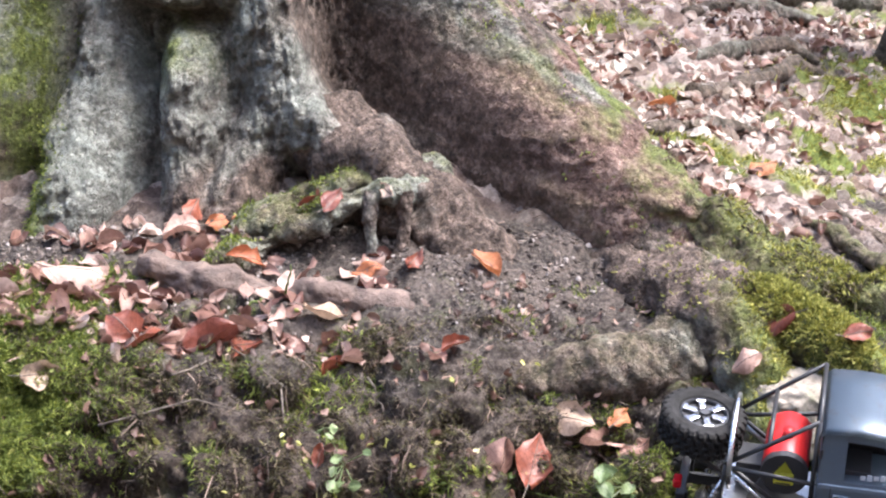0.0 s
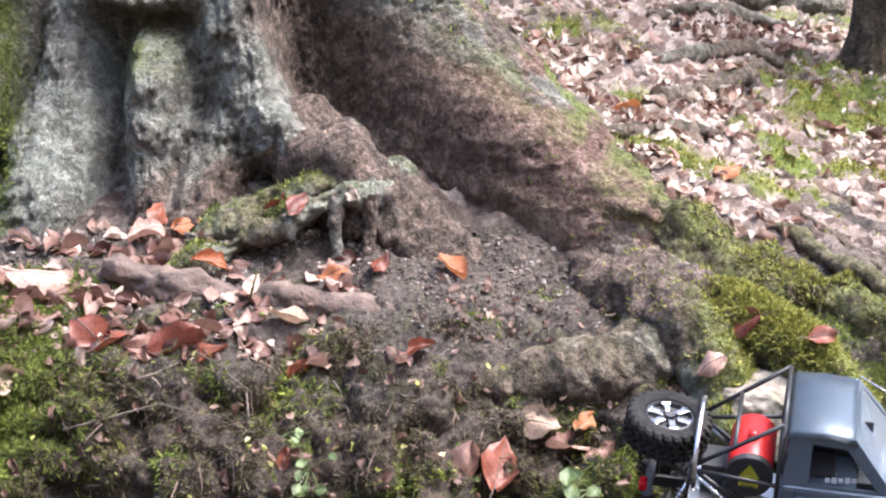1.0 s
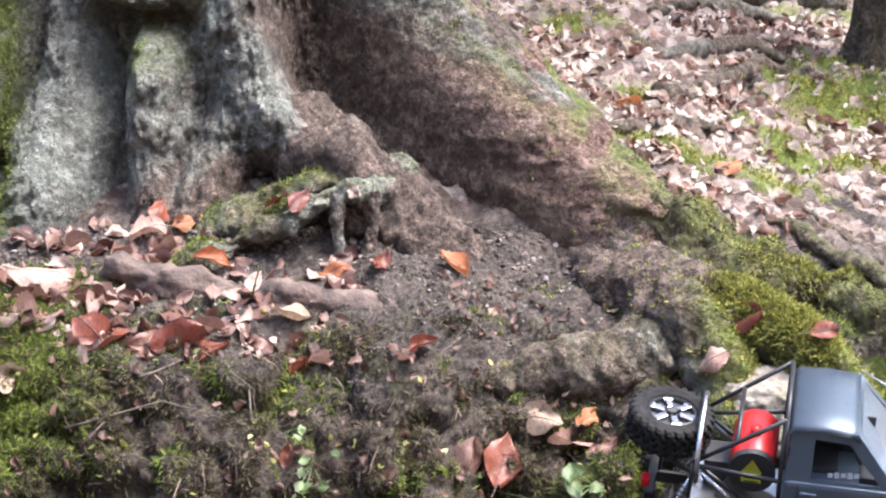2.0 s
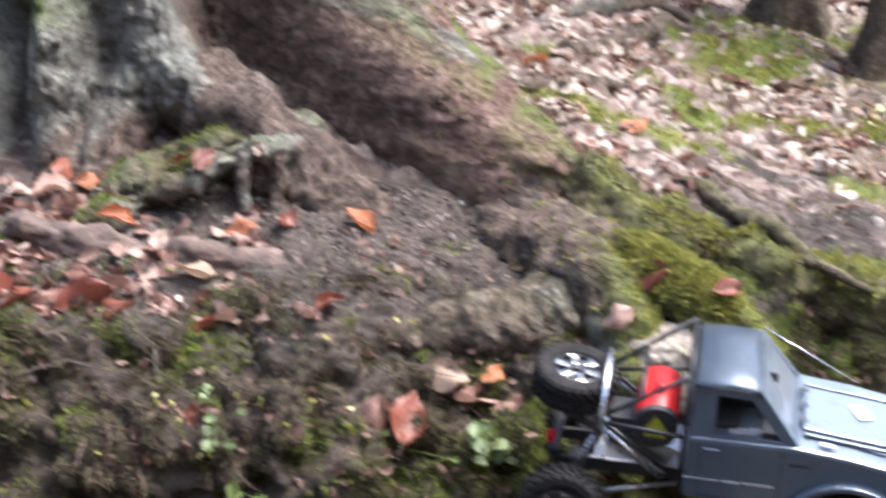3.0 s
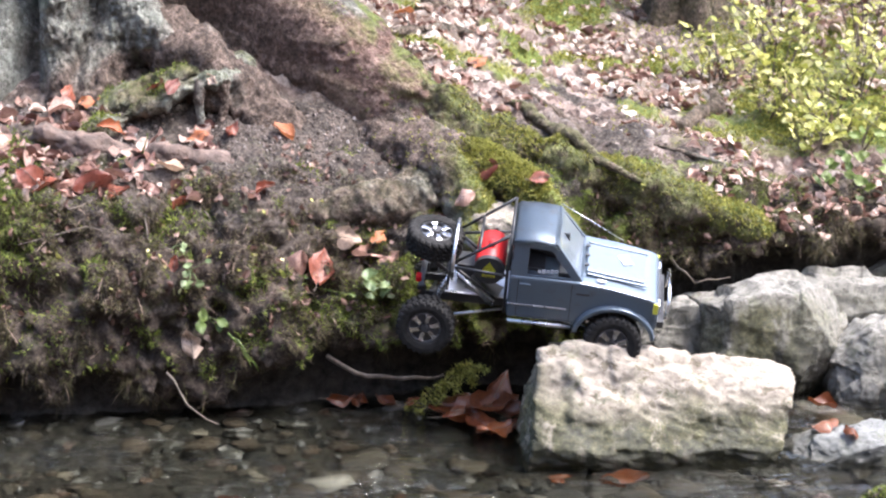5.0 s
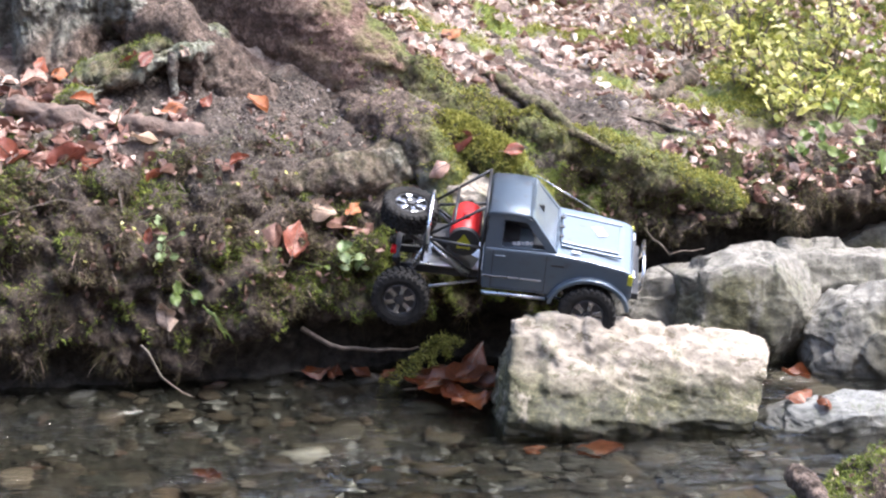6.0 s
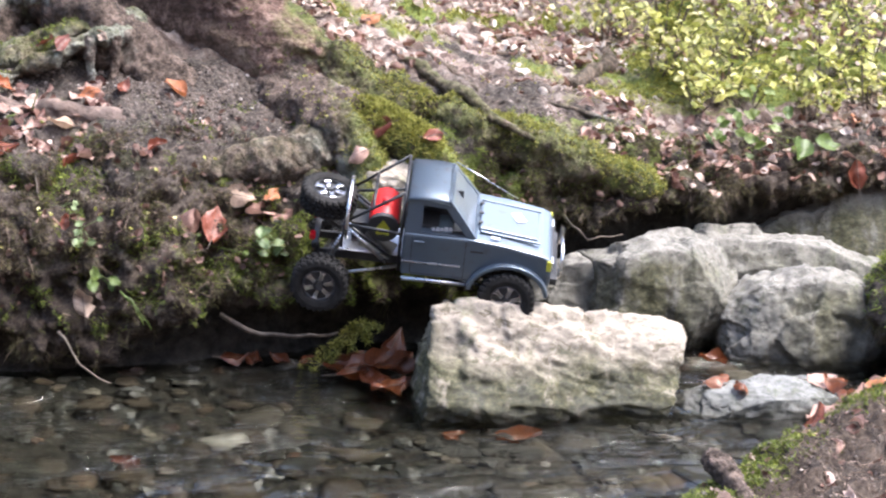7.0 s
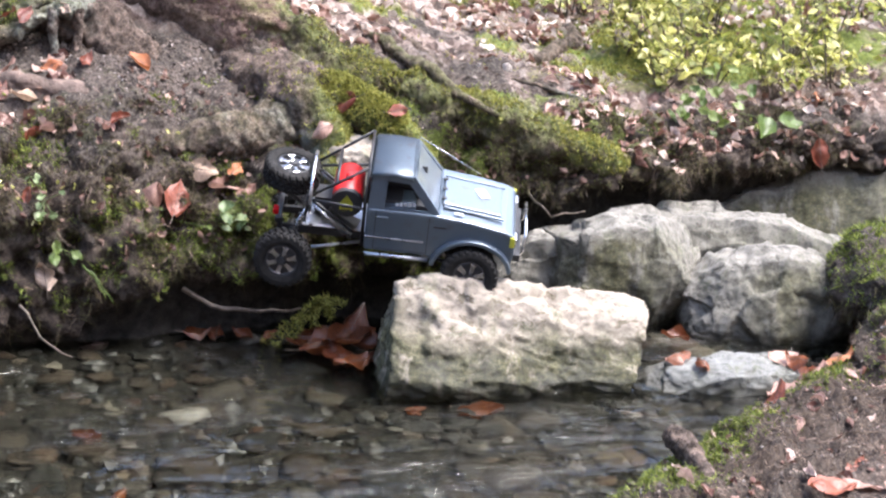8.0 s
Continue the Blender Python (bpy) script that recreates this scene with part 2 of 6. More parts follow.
# ---- ground: one sheet with the creek bed, the undercut bank, the ledge and the wood floor ----
KNOTS = [-60, -0.7, -0.4, -0.1, 0.15, 0.35, 0.5, 0.62, 0.67, 0.71, 0.95, 1.15, 1.4, 1.53, 60]
NEAR_Y = [2.3, 2.3, 2.3, 2.35, 2.42, 2.51, 2.61, 2.71, 2.77, 2.82, 3.05, 3.26, 3.45, 3.60, 3.62]
NEAR_Z = [0.08, 0.08, 0.08, 0.08, 0.08, 0.08, 0.07, 0.06, 0.055, 0.055, 0.05, 0.045, 0.055, 0.19, 0.20]
LIP_Y = [3.60, 3.60, 3.60, 3.61, 3.66, 3.73, 3.73, 3.71, 3.81, 3.92, 3.93, 3.96, 4.02, 4.05, 4.1]
LIP_Z = [0.09, 0.09, 0.09, 0.11, 0.14, 0.15, 0.14, 0.13, 0.18, 0.26, 0.27, 0.28, 0.27, 0.27, 0.3]
FACE_Y = [3.61, 3.61, 3.61, 3.64, 3.70, 3.76, 3.75, 3.73, 3.83, 3.94, 3.94, 3.98, 4.04, 4.06, 4.1]
FACE_Z = [0.30, 0.30, 0.30, 0.28, 0.26, 0.24, 0.21, 0.20, 0.25, 0.33, 0.31, 0.31, 0.31, 0.32, 0.35]
BROW_Y = [3.76, 3.76, 3.76, 3.77, 3.80, 3.83, 3.82, 3.79, 3.88, 3.97, 3.98, 4.03, 4.10, 4.14, 4.2]
BROW_Z = [0.43, 0.43, 0.41, 0.40, 0.37, 0.34, 0.31, 0.26, 0.32, 0.39, 0.36, 0.34, 0.34, 0.35, 0.38]
LEDGE_Z = [0.47, 0.47, 0.48, 0.47, 0.46, 0.44, 0.42, 0.40, 0.41, 0.42, 0.40, 0.37, 0.37, 0.38, 0.4]
FOOT_Z = [0.54, 0.54, 0.54, 0.55, 0.54, 0.52, 0.49, 0.48, 0.47, 0.46, 0.43, 0.41, 0.41, 0.42, 0.45]
BACK_Z = [0.66, 0.66, 0.66, 0.66, 0.65, 0.63, 0.58, 0.55, 0.53, 0.52, 0.48, 0.46, 0.47, 0.48, 0.5]


FLOOR_MOSS = [(0.27, 5.065, 0.11), (0.68, 4.595, 0.075), (0.42, 4.425, 0.055), (0.36, 4.73, 0.055), (0.50, 4.395, 0.05), (0.59, 4.685, 0.07), (0.70, 5.03, 0.11), (0.83, 5.20, 0.13), (0.85, 5.045, 0.11), (0.87, 5.64, 0.13), (0.77, 4.90, 0.09),
              (0.77, 4.63, 0.06), (0.86, 4.65, 0.055), (0.98, 4.68, 0.06), (1.09, 4.70, 0.07), (1.06, 4.43, 0.06), (1.09, 4.15, 0.045), (1.03, 4.28, 0.055), (1.25, 4.40, 0.15), (1.45, 4.50, 0.20), (1.70, 4.50, 0.20), (1.45, 4.25, 0.09), (1.86, 4.77, 0.25), (1.40, 4.80, 0.18), (0.62, 4.56, 0.05)]


def build_ground():
    fine = np.arange(-0.86, 1.80, 0.0065)
    out = 0.0065 * 1.22 ** np.arange(1, 42)
    xs = np.concatenate([(fine[0] - np.cumsum(out))[::-1], fine, fine[-1] + np.cumsum(out)])
    k = lambda v: smooth(xs, KNOTS, v)
    ny, ly, by = k(NEAR_Y), k(LIP_Y), k(BROW_Y)
    one = np.ones_like(xs)
    along = np.stack([xs, 0 * xs, 0 * xs], -1)
    calm = np.clip((0.62 - xs) / 0.1, 0.3, 1)
    sag = (0.045 * vnoise(along * 11, 71) + 0.022 * vnoise(along * 29, 72)) * calm
    jut = (0.030 * vnoise(along * 9, 73) + 0.014 * vnoise(along * 24, 74)) * calm
    # unseen steep slopes added behind the eye and beyond the wood block low sky
    points = [(-60 * one, 48 * one), (-5 * one, 3.2 * one), (-1.2 * one, 0.12 * one), (ny - 0.5, 0.09 * one), (ny - 0.10, k(NEAR_Z)), (ny, 0 * one), (ny + 0.1, -0.055 * one),
              (ly - 0.12, -0.06 * one), (ly + 0.08, 0 * one), (ly + 0.08, k(LIP_Z) - 0.05 + sag), (ly + 0.02 + jut, k(LIP_Z) - 0.012 + sag), (ly + jut, k(LIP_Z) + 0.02 + 0.7 * sag),
              (k(FACE_Y) + 0.6 * jut, k(FACE_Z)), (by, k(BROW_Z)), (np.maximum(by + 0.1, 3.95), k(LEDGE_Z)), (np.maximum(by + 0.2, 4.15), k(FOOT_Z)),
              (4.55 * one, k(BACK_Z)), (5.3 * one, k(BACK_Z) + 0.15), (7.5 * one, k(BACK_Z) + 0.55), (14 * one, k(BACK_Z) + 3.8), (70 * one, k(BACK_Z) + 44)]
    counts = [6, 8, 8, 22, 10, 10, 56, 16, 14, 8, 6, 20, 30, 34, 30, 46, 60, 44, 26, 12]
    rows, tags = [], []
    for n, a, b, s in zip(counts, points, points[1:], range(-1, 99)):
        for u in np.arange(n) / n:
            rows.append(np.stack([xs, a[0] + (b[0] - a[0]) * u, a[1] + (b[1] - a[1]) * u], -1))
            tags.append(s + u)
    rows.append(np.stack([xs, *points[-1]], -1))
    tags.append(len(counts) - 1)
    p, tags = np.array(rows), np.array(tags)
    for _ in range(5):
        q = p.copy()
        q[1:-1] = 0.25 * p[:-2] + 0.5 * p[1:-1] + 0.25 * p[2:]
        keep = (tags < 3) | (tags > 16)
        q[keep] = p[keep]
        p = q
    # the groove behind the tip of the bank, open to the side inlet
    X, Y = p[..., 0], p[..., 1]
    cut = 1 / (1 + np.exp(np.clip(-(X - 0.635 - 0.3 * (3.86 - Y)) / 0.012, -60, 60))) / (1 + np.exp(np.clip(-(Y - 3.79) / 0.012, -60, 60))) / (1 + np.exp(np.clip((Y - 3.91) / 0.010, -60, 60)))
    p[..., 2] -= cut * np.clip(p[..., 2] - 0.06, 0, 1)
    # a shaded hollow in the face beside the mossy corner
    steep = ((tags > 8.6) & (tags < 12.6))[:, None]
    p[..., 1] += steep * 0.055 * np.exp(-((p[..., 0] + 0.44) / 0.09) ** 2 - ((p[..., 2] - 0.30) / 0.07) ** 2)
    nor = grid_normals(p)
    nor = nor * np.sign((nor * np.array([0, -0.5, 1])).sum(-1, keepdims=True) + 1e-9)
    flat = p.reshape(-1, 3)
    amp = smooth(tags, [-1, 0, 3, 4, 7, 8, 10, 12, 13, 14.5, 19], [0.4, 0.05, 0.026, 0.012, 0.010, 0.02, 0.028, 0.020, 0.015, 0.018, 0.05])[:, None]
    face_amp = smooth(tags, [-1, 8.5, 9.5, 11.8, 12.6, 40], [0, 0, 1, 1, 0, 0])[:, None]
    dense = smooth(tags, [-1, 1.7, 2.5, 16, 17, 40], [0, 0, 1, 1, 0, 0])[:, None]
    rough = fbm(flat * (0.35 + 6.65 * np.repeat(dense, p.shape[1], 1).reshape(-1, 1)), 3, 3).reshape(p.shape[:2]) * amp * 0.8 + fbm(flat * 32.0, 3, 8).reshape(p.shape[:2]) * amp * 0.65 * dense - np.clip(ridged(flat * 13.0, 2, 15).reshape(p.shape[:2]) - 0.55, 0, 1) * face_amp * 0.05 + ridged(flat * 75.0, 2, 5).reshape(p.shape[:2]) * np.clip(amp, 0, 0.03) * 0.24 * dense
    p = p + nor * rough[..., None]
    X, Y, Z = p[..., 0], p[..., 1], p[..., 2]
    T = np.broadcast_to(tags[:, None], X.shape)
    bump_at = lambda cx, cz, rx, rz: np.exp(-((X - cx) / rx) ** 2 - ((Z - cz) / rz) ** 2)
    face = ((T > 8.5) & (T < 13.2)).astype(float)
    moss = face * (0.15 + bump_at(-0.66, 0.40, 0.16, 0.12) * 1.2 + bump_at(0.62, 0.26, 0.12, 0.06) * 1.3 + bump_at(0.35, 0.20, 0.3, 0.05) + bump_at(0.8, 0.36, 0.3, 0.10) * 0.6)
    back = (T >= 13.6).astype(float)
    moss = moss + back * (0.05 + 0.10 / (1 + np.exp(np.clip(-(X - 0.75) / 0.08, -50, 50))) + 0.8 * np.exp(-((Y - 4.42 - 0.06 * np.sin(5 * X)) / 0.05) ** 2) * np.clip(0.5 + 1.5 * fbm(flat * 5, 2, 61).reshape(X.shape), 0, 1) + 0.5 * np.exp(-((X - 1.5) / 0.45) ** 2))
    moss = moss + (T < 3.6) * np.exp(-((T - 3.3) / 0.35) ** 2) * 0.9 * np.clip(1.6 * fbm(flat * 9, 2, 62).reshape(X.shape), 0, 1) + bump_at(1.56, 0.16, 0.14, 0.1) * (T < 4) * (Y > 3.15) * 1.5
    for cx, cy in ((1.05, 3.11), (0.84, 2.82), (1.30, 3.30), (0.93, 2.95)):
        moss = moss + (T < 4) * np.exp(-((X - cx) / 0.07) ** 2 - ((Y - cy) / 0.06) ** 2)
    for cx, cy, cr in FLOOR_MOSS:
        moss = moss + back * np.exp(-((X - cx) ** 2 + (Y - cy) ** 2) / cr ** 2) * np.clip(0.75 + 1.3 * fbm(flat * 12, 2, 63).reshape(X.shape), 0, 1)
    # bed creeps up onto the near bank, where it stands in for shade
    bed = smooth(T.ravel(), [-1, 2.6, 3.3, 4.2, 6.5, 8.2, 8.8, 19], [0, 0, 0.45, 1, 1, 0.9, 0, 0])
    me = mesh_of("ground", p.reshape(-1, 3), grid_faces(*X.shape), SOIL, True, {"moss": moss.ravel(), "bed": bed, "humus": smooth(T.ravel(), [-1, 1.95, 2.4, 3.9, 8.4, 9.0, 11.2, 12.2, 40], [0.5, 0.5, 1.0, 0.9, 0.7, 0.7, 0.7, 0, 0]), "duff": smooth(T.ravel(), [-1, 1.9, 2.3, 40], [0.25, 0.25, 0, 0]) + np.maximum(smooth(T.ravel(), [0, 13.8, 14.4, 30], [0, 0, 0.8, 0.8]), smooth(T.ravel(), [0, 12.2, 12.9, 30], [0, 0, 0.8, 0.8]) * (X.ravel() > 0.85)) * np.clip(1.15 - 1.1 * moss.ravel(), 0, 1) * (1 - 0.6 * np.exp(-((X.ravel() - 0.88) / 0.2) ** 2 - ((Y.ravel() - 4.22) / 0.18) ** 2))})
    ob = new("ground", me)
    tagged(ob, "bare brown forest soil with needles, roots and moss, cut by a creek", "ground", kind="structure")
    return ob, p, T, np.clip(moss, 0, 1)


ground, GRID, GRID_TAG, GRID_MOSS = build_ground()


# ---- creek ----
def build_water():
    n = 60
    xs, ys = np.linspace(-60, 60, n), np.linspace(2.0, 4.25, 20)
    v = np.stack([*np.meshgrid(xs, ys), np.zeros((20, n))], -1)
    ob = new("water", mesh_of("water", v.reshape(-1, 3), grid_faces(20, n), WATER))
    ob.visible_shadow = False
    return tagged(ob, "clear shallow creek water with small ripples over a dark stony bed", "water", kind="structure")


build_water()


# ---- the big tree ----
TREE_X, TREE_Y = -0.35, 4.75
# heights of the knots, then for each buttress: bearing from the front to the right, reach, half widths to its left and right
HEIGHTS = [0.30, 0.45, 0.57, 0.66, 0.76, 0.87, 1.00, 2.50, 5.50]
BUTTRESSES = [
    ([-39, -39, -39, -39, -39, -39, -39, -42, -46], [0.46, 0.42, 0.38, 0.36, 0.34, 0.32, 0.26, 0.05, 0], 12, 5),
    ([-26, -26, -26, -27, -28, -30, -31, -34, -34], [0.40, 0.34, 0.30, 0.25, 0.19, 0.13, 0.12, 0.04, 0], 9, 9.5),
    ([-12, -12, -12, -12, -12, -12, -13, -14, -14], [0.10, 0.12, 0.16, 0.205, 0.20, 0.08, 0.0, 0, 0], 7.5, 9),
    ([-4, -4, -4, -2, 0, 0, 0, 0, 0], [0.34, 0.31, 0.25, 0.17, 0.10, 0.05, 0.0, 0, 0], 13, 13),
    ([-15, -15, -15, -15, -15, -15, -15, -14, -14], [0, 0, 0, 0, 0.0, 0.13, 0.17, 0.05, 0], 15, 12),
    ([33, 31, 24.5, 14.5, 7, 3, 2, 0, 0], [0.36, 0.335, 0.285, 0.225, 0.175, 0.15, 0.13, 0.05, 0], 15, 6.5),
    ([48, 47, 46, 45, 44, 44, 44, 45, 45], [0.72, 0.66, 0.57, 0.45, 0.32, 0.17, 0.09, 0.02, 0], 12, 16),
    ([98] * 9, [0.14, 0.12, 0.10, 0.08, 0.06, 0.05, 0.04, 0.02, 0], 14, 14),
    ([145] * 9, [0.5, 0.42, 0.35, 0.28, 0.22, 0.18, 0.14, 0.03, 0], 16, 16),
    ([-85] * 9, [0.5, 0.42, 0.35, 0.28, 0.22, 0.18, 0.14, 0.03, 0], 14, 14),
    ([-135] * 9, [0.5, 0.42, 0.35, 0.28, 0.22, 0.18, 0.14, 0.03, 0], 18, 18),
]


def build_tree():
    zs = np.concatenate([np.arange(0.30, 1.05, 0.005), np.linspace(1.06, 5.5, 60)])
    th = np.concatenate([np.radians(np.arange(-62, 75, 0.30)), np.radians(np.arange(75, 298, 3.0))])
    Z, TH = np.meshgrid(zs, th, indexing="ij")
    d = (np.degrees(TH) + 180) % 360 - 180
    q = np.stack([np.sin(TH) * 0.6, np.cos(TH) * 0.6, Z * 0.75], -1).reshape(-1, 3)
    sway = (fbm(q * 7, 3, 20) * 2.2).reshape(Z.shape)
    total = 0
    for bearing, reach, wl, wr in BUTTRESSES:
        off = (d + sway - smooth(Z, HEIGHTS, bearing) + 180) % 360 - 180
        total = total + (smooth(Z, HEIGHTS, reach) * np.exp(-np.abs(off / np.where(off < 0, wl, wr)) ** 2.2)) ** 4
    r = 0.37 - 0.02 * np.clip(Z - 1, 0, 9) + 0.03 * np.exp(-(Z - 0.5) / 0.2) + total ** 0.25
    # a crevice beside the green bulge, one in the ridge, and the shaded arch above
    line = lambda z0, z1, d0, d1: d0 + (d1 - d0) * np.clip((Z - z0) / (z1 - z0), 0, 1)
    r = r - 0.075 * np.exp(-((d - line(0.66, 0.82, -16.5, -24)) / 1.9) ** 2) * np.exp(-((Z - 0.755) / 0.085) ** 4)
    r = r - 0.040 * np.exp(-((d - line(0.56, 0.72, -7, -2)) / 1.5) ** 2) * np.exp(-((Z - 0.65) / 0.07) ** 4)
    r = r - 0.075 * np.exp(-((d - 25 - 14 * np.clip((0.72 - Z) / 0.3, 0, 1)) / 9) ** 2) * (Z < 2)
    # the lip that hangs over the hollow
    r = r + 0.03 * np.exp(-((d + 15) / 10) ** 4) * (np.exp(-((Z - 0.872) / 0.018) ** 2) - 1.3 * np.exp(-((Z - 0.835) / 0.016) ** 2))
    front = np.exp(-((d - 5) / 16) ** 2)
    r = r + (fbm(q * 9, 3, 21) * 0.016 + ridged(q * np.array([40, 40, 11.0]), 3, 33) * (0.002 + 0.005 * front.ravel()) + fbm(q * 34, 3, 41) * 0.011 + ridged(q * 90, 2, 40) * 0.0055 + ridged(q * np.array([55, 55, 38.0]), 2, 44) * 0.006 * np.clip((0.72 - q[:, 2] / 0.75) / 0.12, 0, 1)).reshape(r.shape)
    p = np.stack([TREE_X + r * np.sin(TH), TREE_Y - r * np.cos(TH), Z], -1)
    blot = fbm(q * 11, 4, 52).reshape(Z.shape)
    ridge_edge = smooth(Z, HEIGHTS, BUTTRESSES[5][0]) + 4.0
    inside = 1 / (1 + np.exp(np.clip(-(d - ridge_edge) / 1.0, -50, 50))) / (1 + np.exp(np.clip((d - 62) / 2, -50, 50)))
    spot = lambda scale, key, gain, cut: np.clip(gain * fbm(q * scale, 4, key).reshape(Z.shape) - cut, 0, 1)
    outer = 1 / (1 + np.exp(np.clip(-(d - 37) / 2, -50, 50)))
    # brown bark, kept densest in the recess where it also stands in for shade
    bare = inside * np.clip(1.15 - outer * (0.35 + 0.7 * spot(15, 58, 5, 0.6)) - 1.3 * np.exp(-((Z - 0.90) / 0.06) ** 2 - ((d - 36) / 10) ** 2) + 0.35 * blot, 0, 1)
    bare = bare + np.exp(-((d - 2) / 15) ** 2 - ((Z - 0.57) / 0.085) ** 2) * (0.8 + 2.0 * blot)
    bare = np.clip(bare + np.clip((0.73 - Z) / 0.14 + 0.9 * blot, 0, 1) * (Z < 0.8) * np.exp(-((d - 16) / 14) ** 2), 0, 1)
    rusty = inside * outer * spot(11, 64, 6, 0.3) * 0.95
    west = (d < 0) & (d > -75)
    moss = west * (np.exp(-((p[..., 0] + 0.70) / 0.032) ** 2) * 1.3 + (p[..., 0] < -0.72) * np.clip(0.3 + blot, 0, 1)) + np.exp(-((d - 50) / 8) ** 2) * spot(16, 59, 5, 0.3) + np.exp(-((d + 13) / 7) ** 2 - ((Z - 0.79) / 0.06) ** 2) * np.clip(0.95 + blot, 0, 0.9)
    pale = west * np.exp(-((p[..., 0] + 0.60) / 0.08) ** 2) * (Z < 0.9) * 0.5 + np.exp(-((d - 1) / 6) ** 2) * np.clip((Z - 0.66) / 0.06, 0, 1) * 0.55 * (Z < 1.2) + np.exp(-((d - 33) / 5) ** 2 - ((Z - 0.86) / 0.035) ** 2) * 0.8
    me = mesh_of("trunk", p.reshape(-1, 3), grid_faces(*Z.shape, True), TRUNK_BARK, True, {"bare": bare.ravel(), "moss": moss.ravel(), "pale": pale.ravel(), "rusty": rusty.ravel()})
    tree = new("tree")
    tagged(tree, "huge old grey lichened tree trunk with mossy buttress roots", "tree")
    trunk = new("trunk", me)
    trunk.parent = tree
    return tree, trunk


def tube(path, radii, seed, rough=0.25, sides=40, steps=110, squash=1.0):
    """A knobby root along a soft path; returns the grid of its points."""
    path = np.asarray(path, float)
    u = np.linspace(0, len(path) - 1, steps)
    k = np.arange(len(path))
    c = np.stack([smooth(u, k, path[:, i]) for i in range(3)], -1)
    for _ in range(8):
        c[1:-1] = 0.25 * c[:-2] + 0.5 * c[1:-1] + 0.25 * c[2:]
    r = smooth(u, k, radii)
    tan = np.gradient(c, axis=0)
    tan /= np.linalg.norm(tan, axis=1, keepdims=True)
    side = np.cross(tan, [0, 0, 1.0])
    side /= np.linalg.norm(side, axis=1, keepdims=True)
    up = np.cross(side, tan)
    a = np.linspace(0, 2 * np.pi, sides, endpoint=False)
    dirs = np.cos(a)[None, :, None] * side[:, None] + np.sin(a)[None, :, None] * up[:, None] * squash
    base = c[:, None] + dirs * r[:, None, None]
    n = fbm(base.reshape(-1, 3) * 16, 4, seed).reshape(steps, sides) * rough + ridged(base.reshape(-1, 3) * 55, 2, seed + 4).reshape(steps, sides) * rough * 0.25
    n = n * np.clip(np.minimum(u, u[-1] - u) * 3 + 0.3, 0, 1)[:, None]
    return c[:, None] + dirs * (r[:, None] * (1 + n))[..., None]


def root(name, path, radii, seed, mat, parent, label="", rough=0.25, moss=0.0, bare=0.0, squash=1.0, moss_from=-9.0):
    p = tube(path, radii, seed, rough, squash=squash)
    n = p.shape[0] * p.shape[1]
    upper = (p[..., 2] - p[..., 2].mean(1, keepdims=True)) / (np.ptp(p[..., 2], axis=1)[:, None] + 1e-6) + 0.5
    faces = grid_faces(p.shape[0], p.shape[1], True)[:, ::-1].tolist()
    last = (p.shape[0] - 1) * p.shape[1]
    faces += [list(range(p.shape[1])), list(range(last, last + p.shape[1]))[::-1]]
    me = mesh_of(name, p.reshape(-1, 3), faces, mat, True, {"moss": (np.clip(moss * upper * 1.6, 0, 1) * np.clip((p[..., 0] - moss_from) / 0.08, 0, 1)).ravel(), "bare": np.full(n, bare)})
    ob = new(name, me)
    ob.parent = parent
    if label:
        tagged(ob, label)
    return ob


